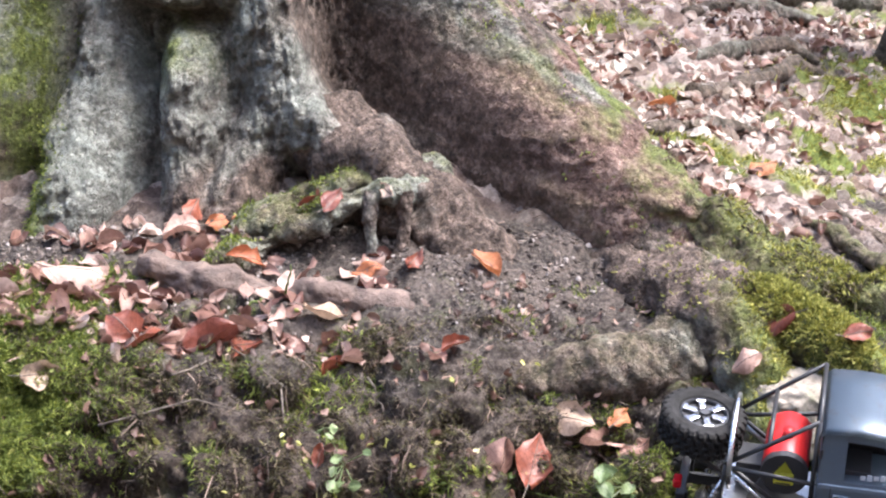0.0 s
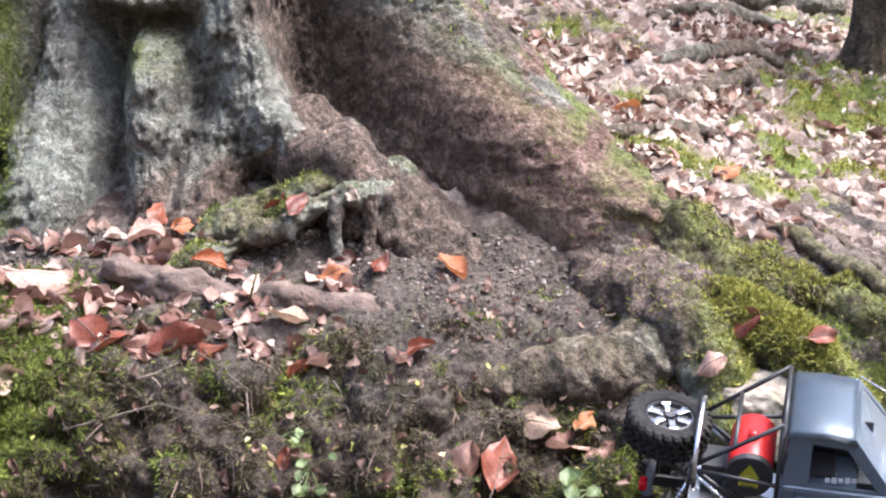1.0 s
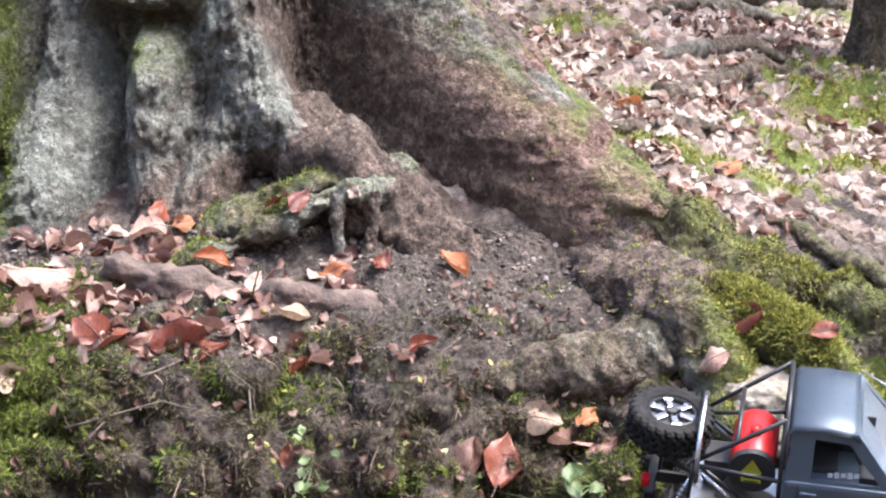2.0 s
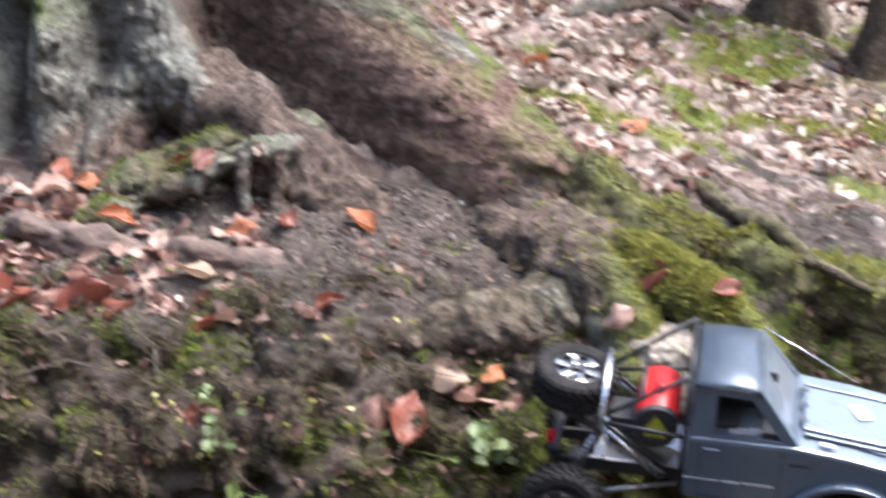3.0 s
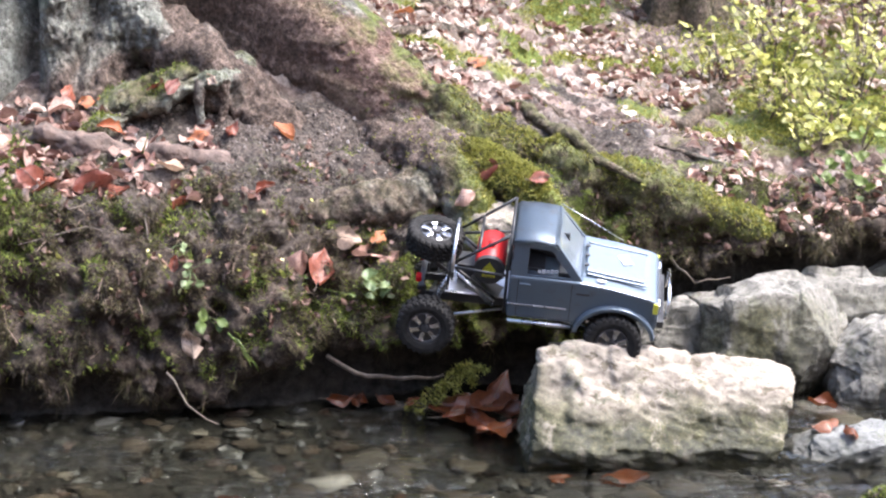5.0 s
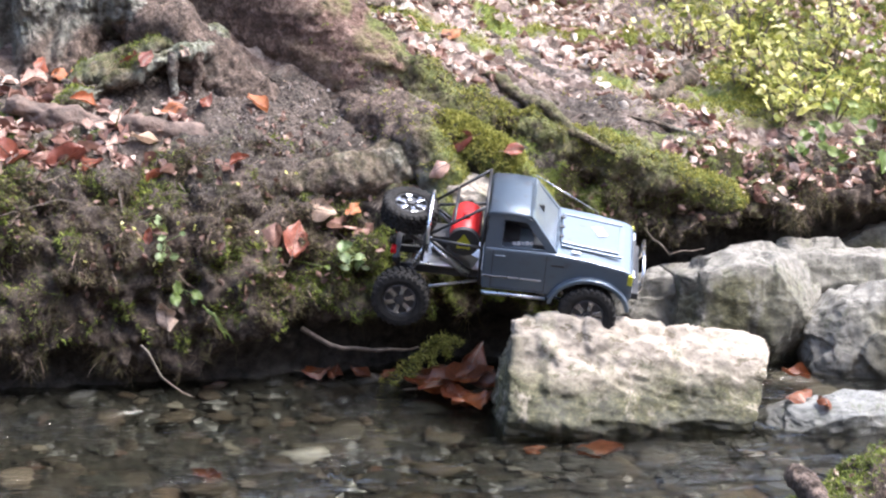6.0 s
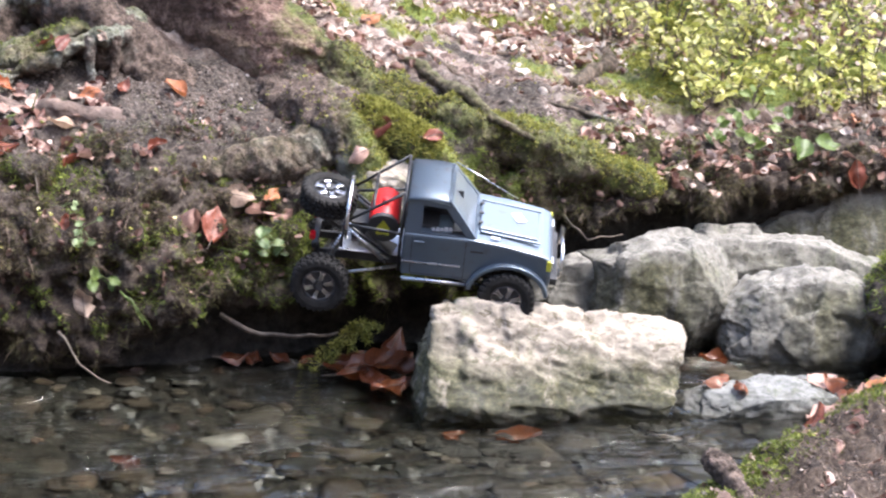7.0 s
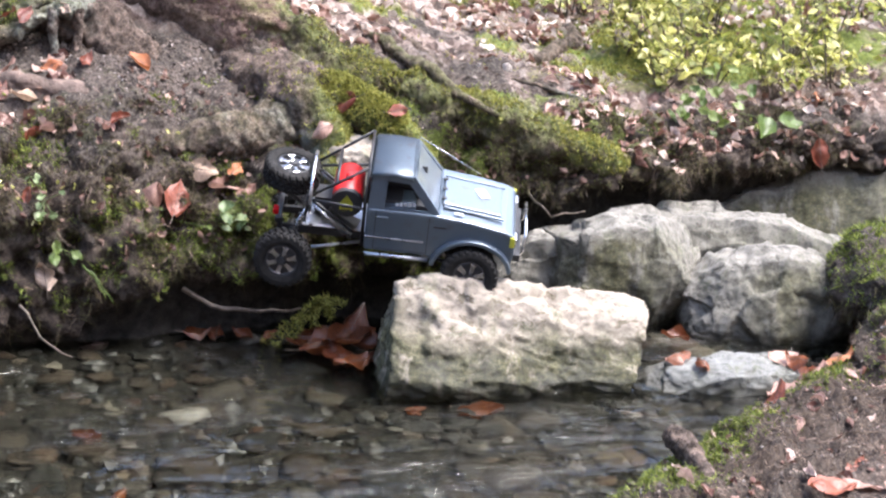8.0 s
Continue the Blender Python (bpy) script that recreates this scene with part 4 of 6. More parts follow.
def wheel(parent, place, turn=(0, 0, 0), side=-1):
    """A toy wheel with its axle along y; side tells which way its face looks."""
    bm = bmesh.new()
    add_rod(bm, (0, -0.012, 0), (0, 0.012, 0), 0.0315, 30)
    add_rod(bm, (0, side * 0.012, 0), (0, side * 0.021, 0), 0.007, 14)
    for i in range(6):
        a = radians(60 * i)
        add_rod(bm, (0.012 * math.cos(a), side * 0.014, 0.012 * math.sin(a)), (0.012 * math.cos(a), side * 0.0195, 0.012 * math.sin(a)), 0.0018, 6)
    hub = part("wheel", bm, BLACK, parent)
    hub.matrix_local = pose(*place, *turn)
    bm = bmesh.new()
    w = TYRE_W / 2
    # one skin with raised lugs: two staggered rows in the middle, shoulder blocks outside
    n_lug, per = 26, 8
    profile = [(0.031, -0.62), (0.036, -0.9), (0.045, -1.0), (0.0515, -0.96), (0.0525, -0.93), (0.0548, -0.80), (0.0555, -0.78), (0.0555, -0.46), (0.0555, -0.42), (0.0555, -0.06), (0.0555, -0.02)]
    profile = profile + [(r, -y) for r, y in profile[::-1]]
    rings = []
    for k, (r, y) in enumerate(profile):
        ring = []
        for i in range(n_lug * per):
            outer, middle = 0.42 < abs(y) < 0.99 and r > 0.050, abs(y) <= 0.42
            step = (i + (per // 2 if (y > 0) != outer else 0) + int(6 * abs(y))) % per
            up = 0.0036 if (outer and step < 5) or (middle and 0.04 < abs(y) < 0.44 and step < 5) else 0
            a = 2 * math.pi * i / (n_lug * per)
            ring.append(bm.verts.new(((r + up) * math.cos(a), w * y, (r + up) * math.sin(a))))
        rings.append(ring)
    for p, q in zip(rings, rings[1:]):
        for i in range(n_lug * per):
            j = (i + 1) % (n_lug * per)
            bm.faces.new((p[i], p[j], q[j], q[i]))
    part("tyre", bm, RUBBER, hub, "chunky dusty black rubber tyre")
    bm = bmesh.new()
    lathe(bm, [(0.0335, side * 0.010), (0.0335, side * 0.0185), (0.0315, side * 0.0195), (0.0300, side * 0.017), (0.0300, side * 0.010)], 40)
    part("rim", bm, BLACK, hub, "dark dusty wheel rim")
    for i in range(6):
        a = 2 * math.pi * i / 6 + 0.3
        bm = bmesh.new()
        add_box(bm, (0.0205 * math.cos(a), side * 0.0165, 0.0205 * math.sin(a)), (0.020, 0.004, 0.0095), (0, -math.degrees(a), 0), 0.001)
        add_box(bm, (0.0285 * math.cos(a), side * 0.0172, 0.0285 * math.sin(a)), (0.004, 0.004, 0.0135), (0, -math.degrees(a), 0), 0.001)
        part("spoke", bm, CHROME, hub, "bright silver spoke" if i == 0 else "")
    return hub


def build_truck():
    truck = new("toy_truck")
    tagged(truck, "gunmetal blue radio controlled toy pickup truck tilted over the rocks", "toy truck")
    body_bits(truck)
    frame_bits(truck)
    for axle_x, roll in ((0.195, -15.5), (-0.185, -11.0)):
        axle_bits(truck, axle_x, roll)
    return truck


def body_bits(truck):
    arch = [(0.195 + 0.074 * math.cos(a), 0.088 + 0.070 * math.sin(a)) for a in np.linspace(radians(18), radians(172), 13)]
    side = [(-0.025, 0.112), (-0.025, 0.205), (-0.022, 0.212), (0.118, 0.213), (0.19, 0.205), (0.258, 0.192), (0.274, 0.184), (0.279, 0.170), (0.280, 0.128), (0.274, 0.110)] + arch + [(0.104, 0.112)]
    body = part("body", slab_of(side, -0.090, 0.090, 0.006), PAINT, truck, "dusty gunmetal blue pickup cab and bonnet")
    boxes("bonnet_panel", [((0.186, 0, 0.2095), (0.12, 0.10, 0.006), (0, 7, 0))], PAINT, body, "", 0.0025)
    for s in (-1, 1):
        boxes("bonnet_ridge", [((0.19, s * 0.058, 0.2085), (0.125, 0.006, 0.005), (0, 7, 0))], PAINT, body, "", 0.0015)
    boxes("sticker", [((0.205, 0.012, 0.2115), (0.022, 0.034, 0.0012), (0, 7, 25))], WHITE, body, "pale worn sticker", 0)
    boxes("sticker", [((0.16, -0.074, 0.2135), (0.018, 0.008, 0.0012), (0, 6, 0))], WHITE, body, "pale worn sticker", 0)
    for y in (-0.03, 0.005, 0.04):
        boxes("wiper", [((0.128, y, 0.2185), (0.01, 0.008, 0.006))], BLACK, body)
    # pressed lines on both sides
    for s in (-1, 1):
        boxes("side_trim", [((0.035, s * 0.0905, 0.146), (0.12, 0.0030, 0.0035))], STEEL, body, "scratched bright side trim", 0.0008)
        boxes("door_seam", [((-0.006, s * 0.0898, 0.163), (0.0014, 0.0012, 0.090)), ((0.102, s * 0.0898, 0.163), (0.0014, 0.0012, 0.090)), ((0.048, s * 0.0898, 0.1185), (0.108, 0.0012, 0.0014))], BLACK, body, "", 0)
        boxes("door_handle", [((0.008, s * 0.0915, 0.196), (0.022, 0.004, 0.005))], PAINT, body)
        boxes("badge", [((0.125, s * 0.0905, 0.186), (0.026, 0.001, 0.004))], BLACK, body, "", 0)
        boxes("corner_lamp", [((0.273, s * 0.0885, 0.170), (0.010, 0.007, 0.024))], YELLOW, body, "yellow corner lamp")
        band = np.linspace(radians(8), radians(172), 18)
        rim = [(0.195 + r * math.cos(a), 0.090 + (r - 0.006) * math.sin(a)) for r, order in ((0.085, 1), (0.076, -1)) for a in band[::order]]
        bm = slab_of(rim, s * 0.085, s * 0.104, 0.003)
        part("wheel_arch", bm, PAINT, body)
        rods("side_step", [[(-0.022, s * 0.094, 0.106), (0.108, s * 0.094, 0.106)]], 0.0045, STEEL, truck, "polished silver side step tube")
    # cab: side frames with their window openings, roof, back wall and windscreen
    for s in (-1, 1):
        yb, yt = s * 0.086, s * 0.073
        lean = lambda x, z: (x, yb + (yt - yb) * (z - 0.21) / 0.075, z)
        outer = [lean(*p) for p in ((-0.024, 0.209), (0.122, 0.209), (0.062, 0.287), (-0.020, 0.288))]
        inner = [lean(*p) for p in ((0.010, 0.2165), (0.100, 0.2165), (0.055, 0.272), (0.010, 0.274))]
        part("side_frame", ring_panel(outer, inner, 0.006), PAINT, body)
    roof = bmesh.new()
    xs = [-0.026, -0.018, 0.02, 0.055, 0.068]
    zs = [0.284, 0.291, 0.2935, 0.291, 0.284]
    ys = np.array([-0.078, -0.070, -0.035, 0, 0.035, 0.070, 0.078])
    dz = np.array([-0.007, -0.001, 0.001, 0.0015, 0.001, -0.001, -0.007])
    cells = [[roof.verts.new((x, y, z + d)) for y, d in zip(ys, dz)] for x, z in zip(xs, zs)]
    for i in range(4):
        for j in range(6):
            roof.faces.new((cells[i][j], cells[i + 1][j], cells[i + 1][j + 1], cells[i][j + 1]))
    bmesh.ops.solidify(roof, geom=list(roof.faces), thickness=0.005)
    part("roof", roof, PAINT, body, "", True)
    part("windscreen_frame", ring_panel([(0.124, -0.085, 0.210), (0.124, 0.085, 0.210), (0.064, 0.073, 0.288), (0.064, -0.073, 0.288)],
                                        [(0.119, -0.074, 0.217), (0.119, 0.074, 0.217), (0.070, 0.064, 0.281), (0.070, -0.064, 0.281)], 0.005), PAINT, body)
    part("windscreen", pane([(0.1175, -0.075, 0.216), (0.1175, 0.075, 0.216), (0.068, 0.065, 0.282), (0.068, -0.065, 0.282)]), SKY_PALE, body, "plastic windscreen with sky reflection painted into its pale colour")
    boxes("back_wall", [((-0.022, 0, 0.235), (0.004, 0.160, 0.05)), ((-0.021, 0, 0.275), (0.004, 0.145, 0.02))], BLACK, body)
    # inside
    boxes("dashboard", [((0.092, 0, 0.212), (0.040, 0.150, 0.020))], BLACK, truck)
    boxes("seat", [((0.022, s * 0.036, 0.212), (0.044, 0.052, 0.016)) for s in (-1, 1)] + [((0.000, s * 0.036, 0.240), (0.014, 0.052, 0.055), (0, -10, 0)) for s in (-1, 1)], BLACK, truck, "black toy seats")
    # black plate added across the cab to imitate the dark shade behind the window
    boxes("cab_shade_plate", [((0.050, -0.005, 0.242), (0.075, 0.004, 0.062))], BLACK, truck)
    boxes("lettering_bar", [((0.034 + 0.0085 * i, -0.078, 0.222 + 0.001 * i), (0.0065, 0.0012, 0.009 if i % 2 else 0.0065)) for i in range(5)], WHITE, truck, "white lettering as plain bars", 0)
    bm = bmesh.new()
    for i in range(20):
        a, b = 2 * math.pi * i / 20, 2 * math.pi * (i + 1) / 20
        add_rod(bm, (0, 0.016 * math.cos(a), 0.016 * math.sin(a)), (0, 0.016 * math.cos(b), 0.016 * math.sin(b)), 0.0016, 6)
    for i in range(3):
        a = 2 * math.pi * i / 3
        add_rod(bm, (0, 0, 0), (0, 0.016 * math.cos(a), 0.016 * math.sin(a)), 0.0012, 6)
    wheel_rim = part("steering_wheel", bm, BLACK, truck)
    wheel_rim.matrix_local = pose(0.068, -0.036, 0.234, 0, -25, 0)
    # front
    boxes("grille", [((0.279, 0, 0.162), (0.004, 0.11, 0.022))] + [((0.2815, 0, 0.154 + 0.006 * i), (0.003, 0.108, 0.0018)) for i in range(4)], BLACK, truck, "", 0.0005)
    for s in (-1, 1):
        boxes("headlight", [((0.2795, s * 0.068, 0.163), (0.006, 0.026, 0.020))], STEEL, truck, "clear square headlight")
    boxes("front_bumper", [((0.286, 0, 0.130), (0.014, 0.172, 0.016))], BLACK, truck)
    rods("bull_bar", [[(0.287, -0.06, 0.118), (0.298, -0.06, 0.13), (0.300, -0.055, 0.172), (0.300, 0.055, 0.172), (0.298, 0.06, 0.13), (0.287, 0.06, 0.118)]], 0.0035, STEEL, truck, "shiny bull bar")


def frame_bits(truck):
    rods("roof_line", [[(0.064, 0.077, 0.290), (0.20, 0.080, 0.214)]], 0.0010, STEEL, truck, "thin limb line from roof to bonnet")
    for s in (-1, 1):
        rods("roll_cage", [[(-0.030, s * 0.082, 0.115), (-0.030, s * 0.080, 0.22), (-0.028, s * 0.070, 0.296)], [(-0.028, s * 0.070, 0.296), (-0.145, s * 0.062, 0.205)],
                           [(-0.030, s * 0.082, 0.205), (-0.145, s * 0.062, 0.200)], [(-0.145, s * 0.062, 0.205), (-0.050, s * 0.060, 0.130)], [(-0.145, s * 0.062, 0.203), (-0.150, s * 0.055, 0.140)]], 0.0032, TUBE, truck, "black tube roll cage")
    rods("cross_bar", [[(-0.028, -0.070, 0.296), (-0.028, 0.070, 0.296)], [(-0.145, -0.062, 0.205), (-0.145, 0.062, 0.205)], [(-0.09, -0.066, 0.248), (-0.09, 0.066, 0.248)]], 0.0032, TUBE, truck)
    rods("tyre_hoop", [[(-0.140, 0.075 * math.sin(a), 0.200 + 0.058 * math.cos(a)) for a in np.linspace(-2.2, 2.2, 14)]], 0.0035, STEEL, truck, "pale metal hoop round the spare")
    for s in (-1, 1):
        boxes("chassis_rail", [((0.03, s * 0.032, 0.105), (0.47, 0.006, 0.018))], BLACK, truck)
        rods("strut", [[(-0.135, s * 0.062, 0.190), (-0.055, s * 0.066, 0.118)]], 0.004, STEEL, truck, "grey metal brace")
    boxes("bed_plate", [((-0.09, 0, 0.128), (0.13, 0.10, 0.003)), ((-0.075, -0.050, 0.150), (0.07, 0.002, 0.045), (0, 25, 0))], STEEL, truck, "scuffed grey metal bed plate")
    boxes("battery_box", [((-0.10, 0.02, 0.152), (0.07, 0.05, 0.034))], BLACK, truck)
    boxes("rear_bumper", [((-0.205, 0, 0.130), (0.012, 0.10, 0.012)), ((-0.200, -0.040, 0.115), (0.01, 0.008, 0.04)), ((-0.200, 0.040, 0.115), (0.01, 0.008, 0.04))], TUBE, truck)
    for s in (-1, 1):
        boxes("tail_lamp", [((-0.210, s * 0.040, 0.150), (0.012, 0.018, 0.014))], RED_LENS, truck, "small red tail lamp", 0.003)
    # fuel can
    bm = bmesh.new()
    lathe(bm, [(0.0, -0.052), (0.028, -0.052), (0.031, -0.048), (0.031, 0.048), (0.028, 0.052), (0.0, 0.052)], 32)
    can = part("fuel_can", bm, RED, truck, "red cylindrical fuel can behind the cab", True)
    can.matrix_local = pose(-0.068, 0.0, 0.196)
    rods("cap", [[(0, -0.01, 0.029), (0, -0.01, 0.042)]], 0.008, RED, can)
    bm = bmesh.new()
    add_rod(bm, (0, -0.058, 0), (0, -0.046, 0), 0.0318, 32)
    part("end_cap", bm, BLACK, can, "black end cap")
    boxes("warning_label", [((0, -0.0588, -0.006), (0.026, 0.001, 0.018))], YELLOW, can, "yellow warning label", 0)
    bm = bmesh.new()
    bm.faces.new([bm.verts.new(p) for p in ((-0.012, -0.0592, 0.004), (0.012, -0.0592, 0.004), (0, -0.0592, 0.022))])
    bmesh.ops.solidify(bm, geom=list(bm.faces), thickness=0.0006)
    part("warning_label", bm, YELLOW, can, "yellow warning triangle")
    boxes("lettering_bar", [((0, -0.0595, -0.003 - 0.005 * i), (0.02, 0.0006, 0.0018)) for i in range(3)], BLACK, can, "", 0)
    # spare wheel lying slanted on its carrier
    wheel(truck, (-0.185, 0.0, 0.222), (-84, 0, 90), -1)
    rods("spare_carrier", [[(-0.145, -0.03, 0.16), (-0.19, -0.03, 0.19)], [(-0.145, 0.03, 0.16), (-0.19, 0.03, 0.19)], [(-0.19, -0.03, 0.19), (-0.19, 0.03, 0.19)]], 0.004, TUBE, truck)


def axle_bits(truck, x, roll):
    turn = pose(x, 0, 0.060, roll, 0, 0)
    bm = bmesh.new()
    add_rod(bm, (0, -0.085, 0), (0, 0.085, 0), 0.0085, 16)
    got = bmesh.ops.create_uvsphere(bm, u_segments=16, v_segments=10, radius=0.021)["verts"]
    bmesh.ops.translate(bm, vec=(0, 0.012, 0), verts=got)
    axle = part("axle", bm, BLACK, truck, "", True)
    axle.matrix_local = turn
    for s in (-1, 1):
        at = turn @ Vector((0, s * 0.108, 0))
        wheel(truck, at, (roll, 0, 0), s)
        low, high = turn @ Vector((0, s * 0.062, 0.012)), Vector((x - 0.035 * math.copysign(1, x), s * 0.050, 0.168))
        shock = rods("shock", [[low, high]], 0.0032, STEEL, truck, "silver damper with coil spring")
        bm = bmesh.new()
        steps = 60
        axis = high - low
        q = axis.to_track_quat("Z", "Y")
        pts = [low + axis * (0.25 + 0.65 * i / steps) + q @ Vector((0.0075 * math.cos(i * 0.84), 0.0075 * math.sin(i * 0.84), 0)) for i in range(steps)]
        sweep(bm, pts, [0.0011] * len(pts), 5)
        part("spring", bm, BLACK, shock)
        inner = Vector((0.03 * math.copysign(1, x), s * 0.038, 0.095))
        rods("link", [[turn @ Vector((0, s * 0.055, -0.008)), inner]], 0.0035, STEEL, truck, "silver suspension link")


truck = build_truck()
truck.matrix_world = pose(0.479, 3.65, 0.161, 17.1, 3.4, -11.8) @ Matrix.Scale(0.961, 4)


# ---- where things come to rest ----
def tree_of(*obs):
    verts, faces, base = [], [], 0
    for ob in obs:
        me = ob.data
        co = np.empty(len(me.vertices) * 3)
        me.vertices.foreach_get("co", co)
        m = np.array(ob.matrix_world if ob.parent is None else ob.matrix_basis)
        co = co.reshape(-1, 3) @ m[:3, :3].T + m[:3, 3]
        verts += co.tolist()
        faces += [tuple(base + i for i in p.vertices) for p in me.polygons]
        base += len(co)
    return BVHTree.FromPolygons(verts, faces)


bpy.context.view_layer.update()
ROCKS = [o for o in scene.objects if o.name.split(".")[0] in ("rock", "earth_clod")]
SURFACE = tree_of(ground, trunk, *ROOTS, *ROCKS)
BARE_GROUND = tree_of(ground)


def drop(x, y, top=1.2):
    """Where a thing let fall at (x, y) comes to rest, and the slope there."""
    hit = SURFACE.ray_cast(Vector((x, y, top)), Vector((0, 0, -1)))
    return (hit[0], hit[1] if hit[1].z > 0 else -hit[1]) if hit[0] else (Vector((x, y, 0)), Vector((0, 0, 1)))


def lean_on(x, z, y=2.7):
    """Where the bank's face lies behind (x, z)."""
    hit = SURFACE.ray_cast(Vector((x, y, z)), Vector((0, 1, 0)))
    return (hit[0], hit[1] if hit[1].y < 0 else -hit[1]) if hit[0] else (Vector((x, 3.6, z)), Vector((0, -1, 0)))


# ---- materials of plants and litter ----
def leaf_material(name, stops, random_of="island", rough=0.55, through_light=0.25):
    m, t, b = material(name)
    if random_of == "island":
        rnd = t.nodes.new("ShaderNodeNewGeometry").outputs["Random Per Island"]
    else:
        rnd = t.nodes.new("ShaderNodeObjectInfo").outputs["Random"]
    col = ramp(t, rnd, stops)
    spots = ramp(t, noise_out(t, 120, 5, 0.7), [(0.3, (0.45, 0.42, 0.40)), (0.6, (1, 1, 1))])
    col = mix(t, 0.8, col, spots, "MULTIPLY")
    relief = noise_out(t, 200, 3, 0.6)
    if random_of == "object":
        # side veins that slant off the midrib
        at = t.nodes.new("ShaderNodeTexCoord")
        xyz = t.nodes.new("ShaderNodeSeparateXYZ")
        t.links.new(at.outputs["Object"], xyz.inputs[0])
        def op(kind, a, b=0.0):
            n = t.nodes.new("ShaderNodeMath")
            n.operation = kind
            for sock, v in zip(n.inputs, (a, b)):
                if isinstance(v, (int, float)):
                    sock.default_value = v
                else:
                    t.links.new(v, sock)
            return n.outputs[0]
        off = op("ABSOLUTE", xyz.outputs[1])
        line = op("PINGPONG", op("SUBTRACT", xyz.outputs[0], op("MULTIPLY", off, 0.8)), 0.0042)
        vein = op("MAXIMUM", mask(t, line, 0.0008, 0.0002), mask(t, off, 0.0011, 0.0004))
        col = mix(t, times(t, vein, 0.45), col, mix(t, 1.0, col, (0.42, 0.36, 0.32), "MULTIPLY"))
        relief = mix(t, vein, relief, (1.0, 1.0, 1.0))
    t.links.new(col, b.inputs["Base Color"])
    b.inputs["Roughness"].default_value = rough
    bump(t, b, relief, 0.5, 0.002)
    thin = t.nodes.new("ShaderNodeBsdfTranslucent")
    t.links.new(col, thin.inputs[0])
    mx = t.nodes.new("ShaderNodeMixShader")
    mx.inputs[0].default_value = through_light
    t.links.new(b.outputs[0], mx.inputs[1])
    t.links.new(thin.outputs[0], mx.inputs[2])
    t.links.new(mx.outputs[0], t.nodes["Material Output"].inputs[0])
    return m


DRY = [(0.0, (0.12, 0.055, 0.040)), (0.25, (0.30, 0.17, 0.125)), (0.5, (0.45, 0.345, 0.28)), (0.75, (0.545, 0.46, 0.385)), (1.0, (0.64, 0.575, 0.50))]
LITTER = leaf_material("leaf_litter", DRY)
RED_LITTER = leaf_material("red_leaf_litter", [(0.0, (0.08, 0.03, 0.022)), (0.35, (0.22, 0.11, 0.08)), (0.7, (0.39, 0.25, 0.20)), (1.0, (0.60, 0.46, 0.39))])
EDGE_LITTER = leaf_material("edge_leaf_litter", [(0.0, (0.12, 0.05, 0.035)), (0.3, (0.30, 0.16, 0.12)), (0.65, (0.50, 0.35, 0.28)), (1.0, (0.70, 0.58, 0.50))])
SCRAPS = leaf_material("leaf_scraps", [(0.0, (0.05, 0.025, 0.018)), (0.6, (0.16, 0.085, 0.06)), (1.0, (0.33, 0.22, 0.17))])
PINK_LEAF = leaf_material("pinkish_dry_leaf", [(0.0, (0.40, 0.22, 0.17)), (1.0, (0.55, 0.36, 0.29))], "object")
RED_LEAF = leaf_material("red_brown_leaf", [(0.0, (0.17, 0.045, 0.028)), (1.0, (0.33, 0.10, 0.055))], "object", 0.4)
WET_LEAF = leaf_material("wet_red_leaf", [(0.0, (0.085, 0.022, 0.008)), (1.0, (0.20, 0.060, 0.018))], "object", 0.3)
ORANGE_LEAF = leaf_material("orange_leaf", [(0.0, (0.38, 0.11, 0.04)), (1.0, (0.47, 0.19, 0.08))], "object")
BEIGE_LEAF = leaf_material("beige_dry_leaf", [(0.0, (0.42, 0.29, 0.20)), (1.0, (0.55, 0.42, 0.33))], "object")
GREEN_LEAF = leaf_material("fresh_green_leaf", [(0.0, (0.10, 0.155, 0.03)), (1.0, (0.20, 0.26, 0.06))], "object", 0.4, 0.35)
PALE_GREEN = leaf_material("pale_green_leaf", [(0.0, (0.15, 0.22, 0.08)), (1.0, (0.27, 0.34, 0.15))], "object", 0.4, 0.3)
BUSH_LEAF = leaf_material("yellow_green_leaf", [(0.0, (0.14, 0.17, 0.03)), (0.35, (0.38, 0.40, 0.09)), (0.75, (0.62, 0.60, 0.19)), (1.0, (0.84, 0.79, 0.44))], "island", 0.5, 0.45)
MOSS = leaf_material("moss", [(0.0, (0.05, 0.073, 0.012)), (0.5, (0.145, 0.185, 0.027)), (1.0, (0.32, 0.365, 0.07))], "island", 0.8, 0.3)
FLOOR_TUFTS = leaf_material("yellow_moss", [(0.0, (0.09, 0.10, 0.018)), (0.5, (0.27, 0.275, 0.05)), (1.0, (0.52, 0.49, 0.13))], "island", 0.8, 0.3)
OLD_MOSS = leaf_material("dead_moss_and_rootlets", [(0.0, (0.018, 0.013, 0.010)), (0.3, (0.066, 0.044, 0.031)), (0.55, (0.088, 0.072, 0.030)), (0.8, (0.115, 0.110, 0.034)), (0.93, (0.13, 0.092, 0.062)), (1.0, (0.28, 0.22, 0.155))], "island", 0.85, 0.1)
NEEDLES = leaf_material("needles_and_twigs", [(0.0, (0.025, 0.016, 0.012)), (0.5, (0.115, 0.077, 0.055)), (1.0, (0.29, 0.21, 0.16))], "island", 0.8, 0.0)
TWIG = plain("grey_twig", (0.105, 0.082, 0.063), 0.85, 0.0, 0.5, 80)


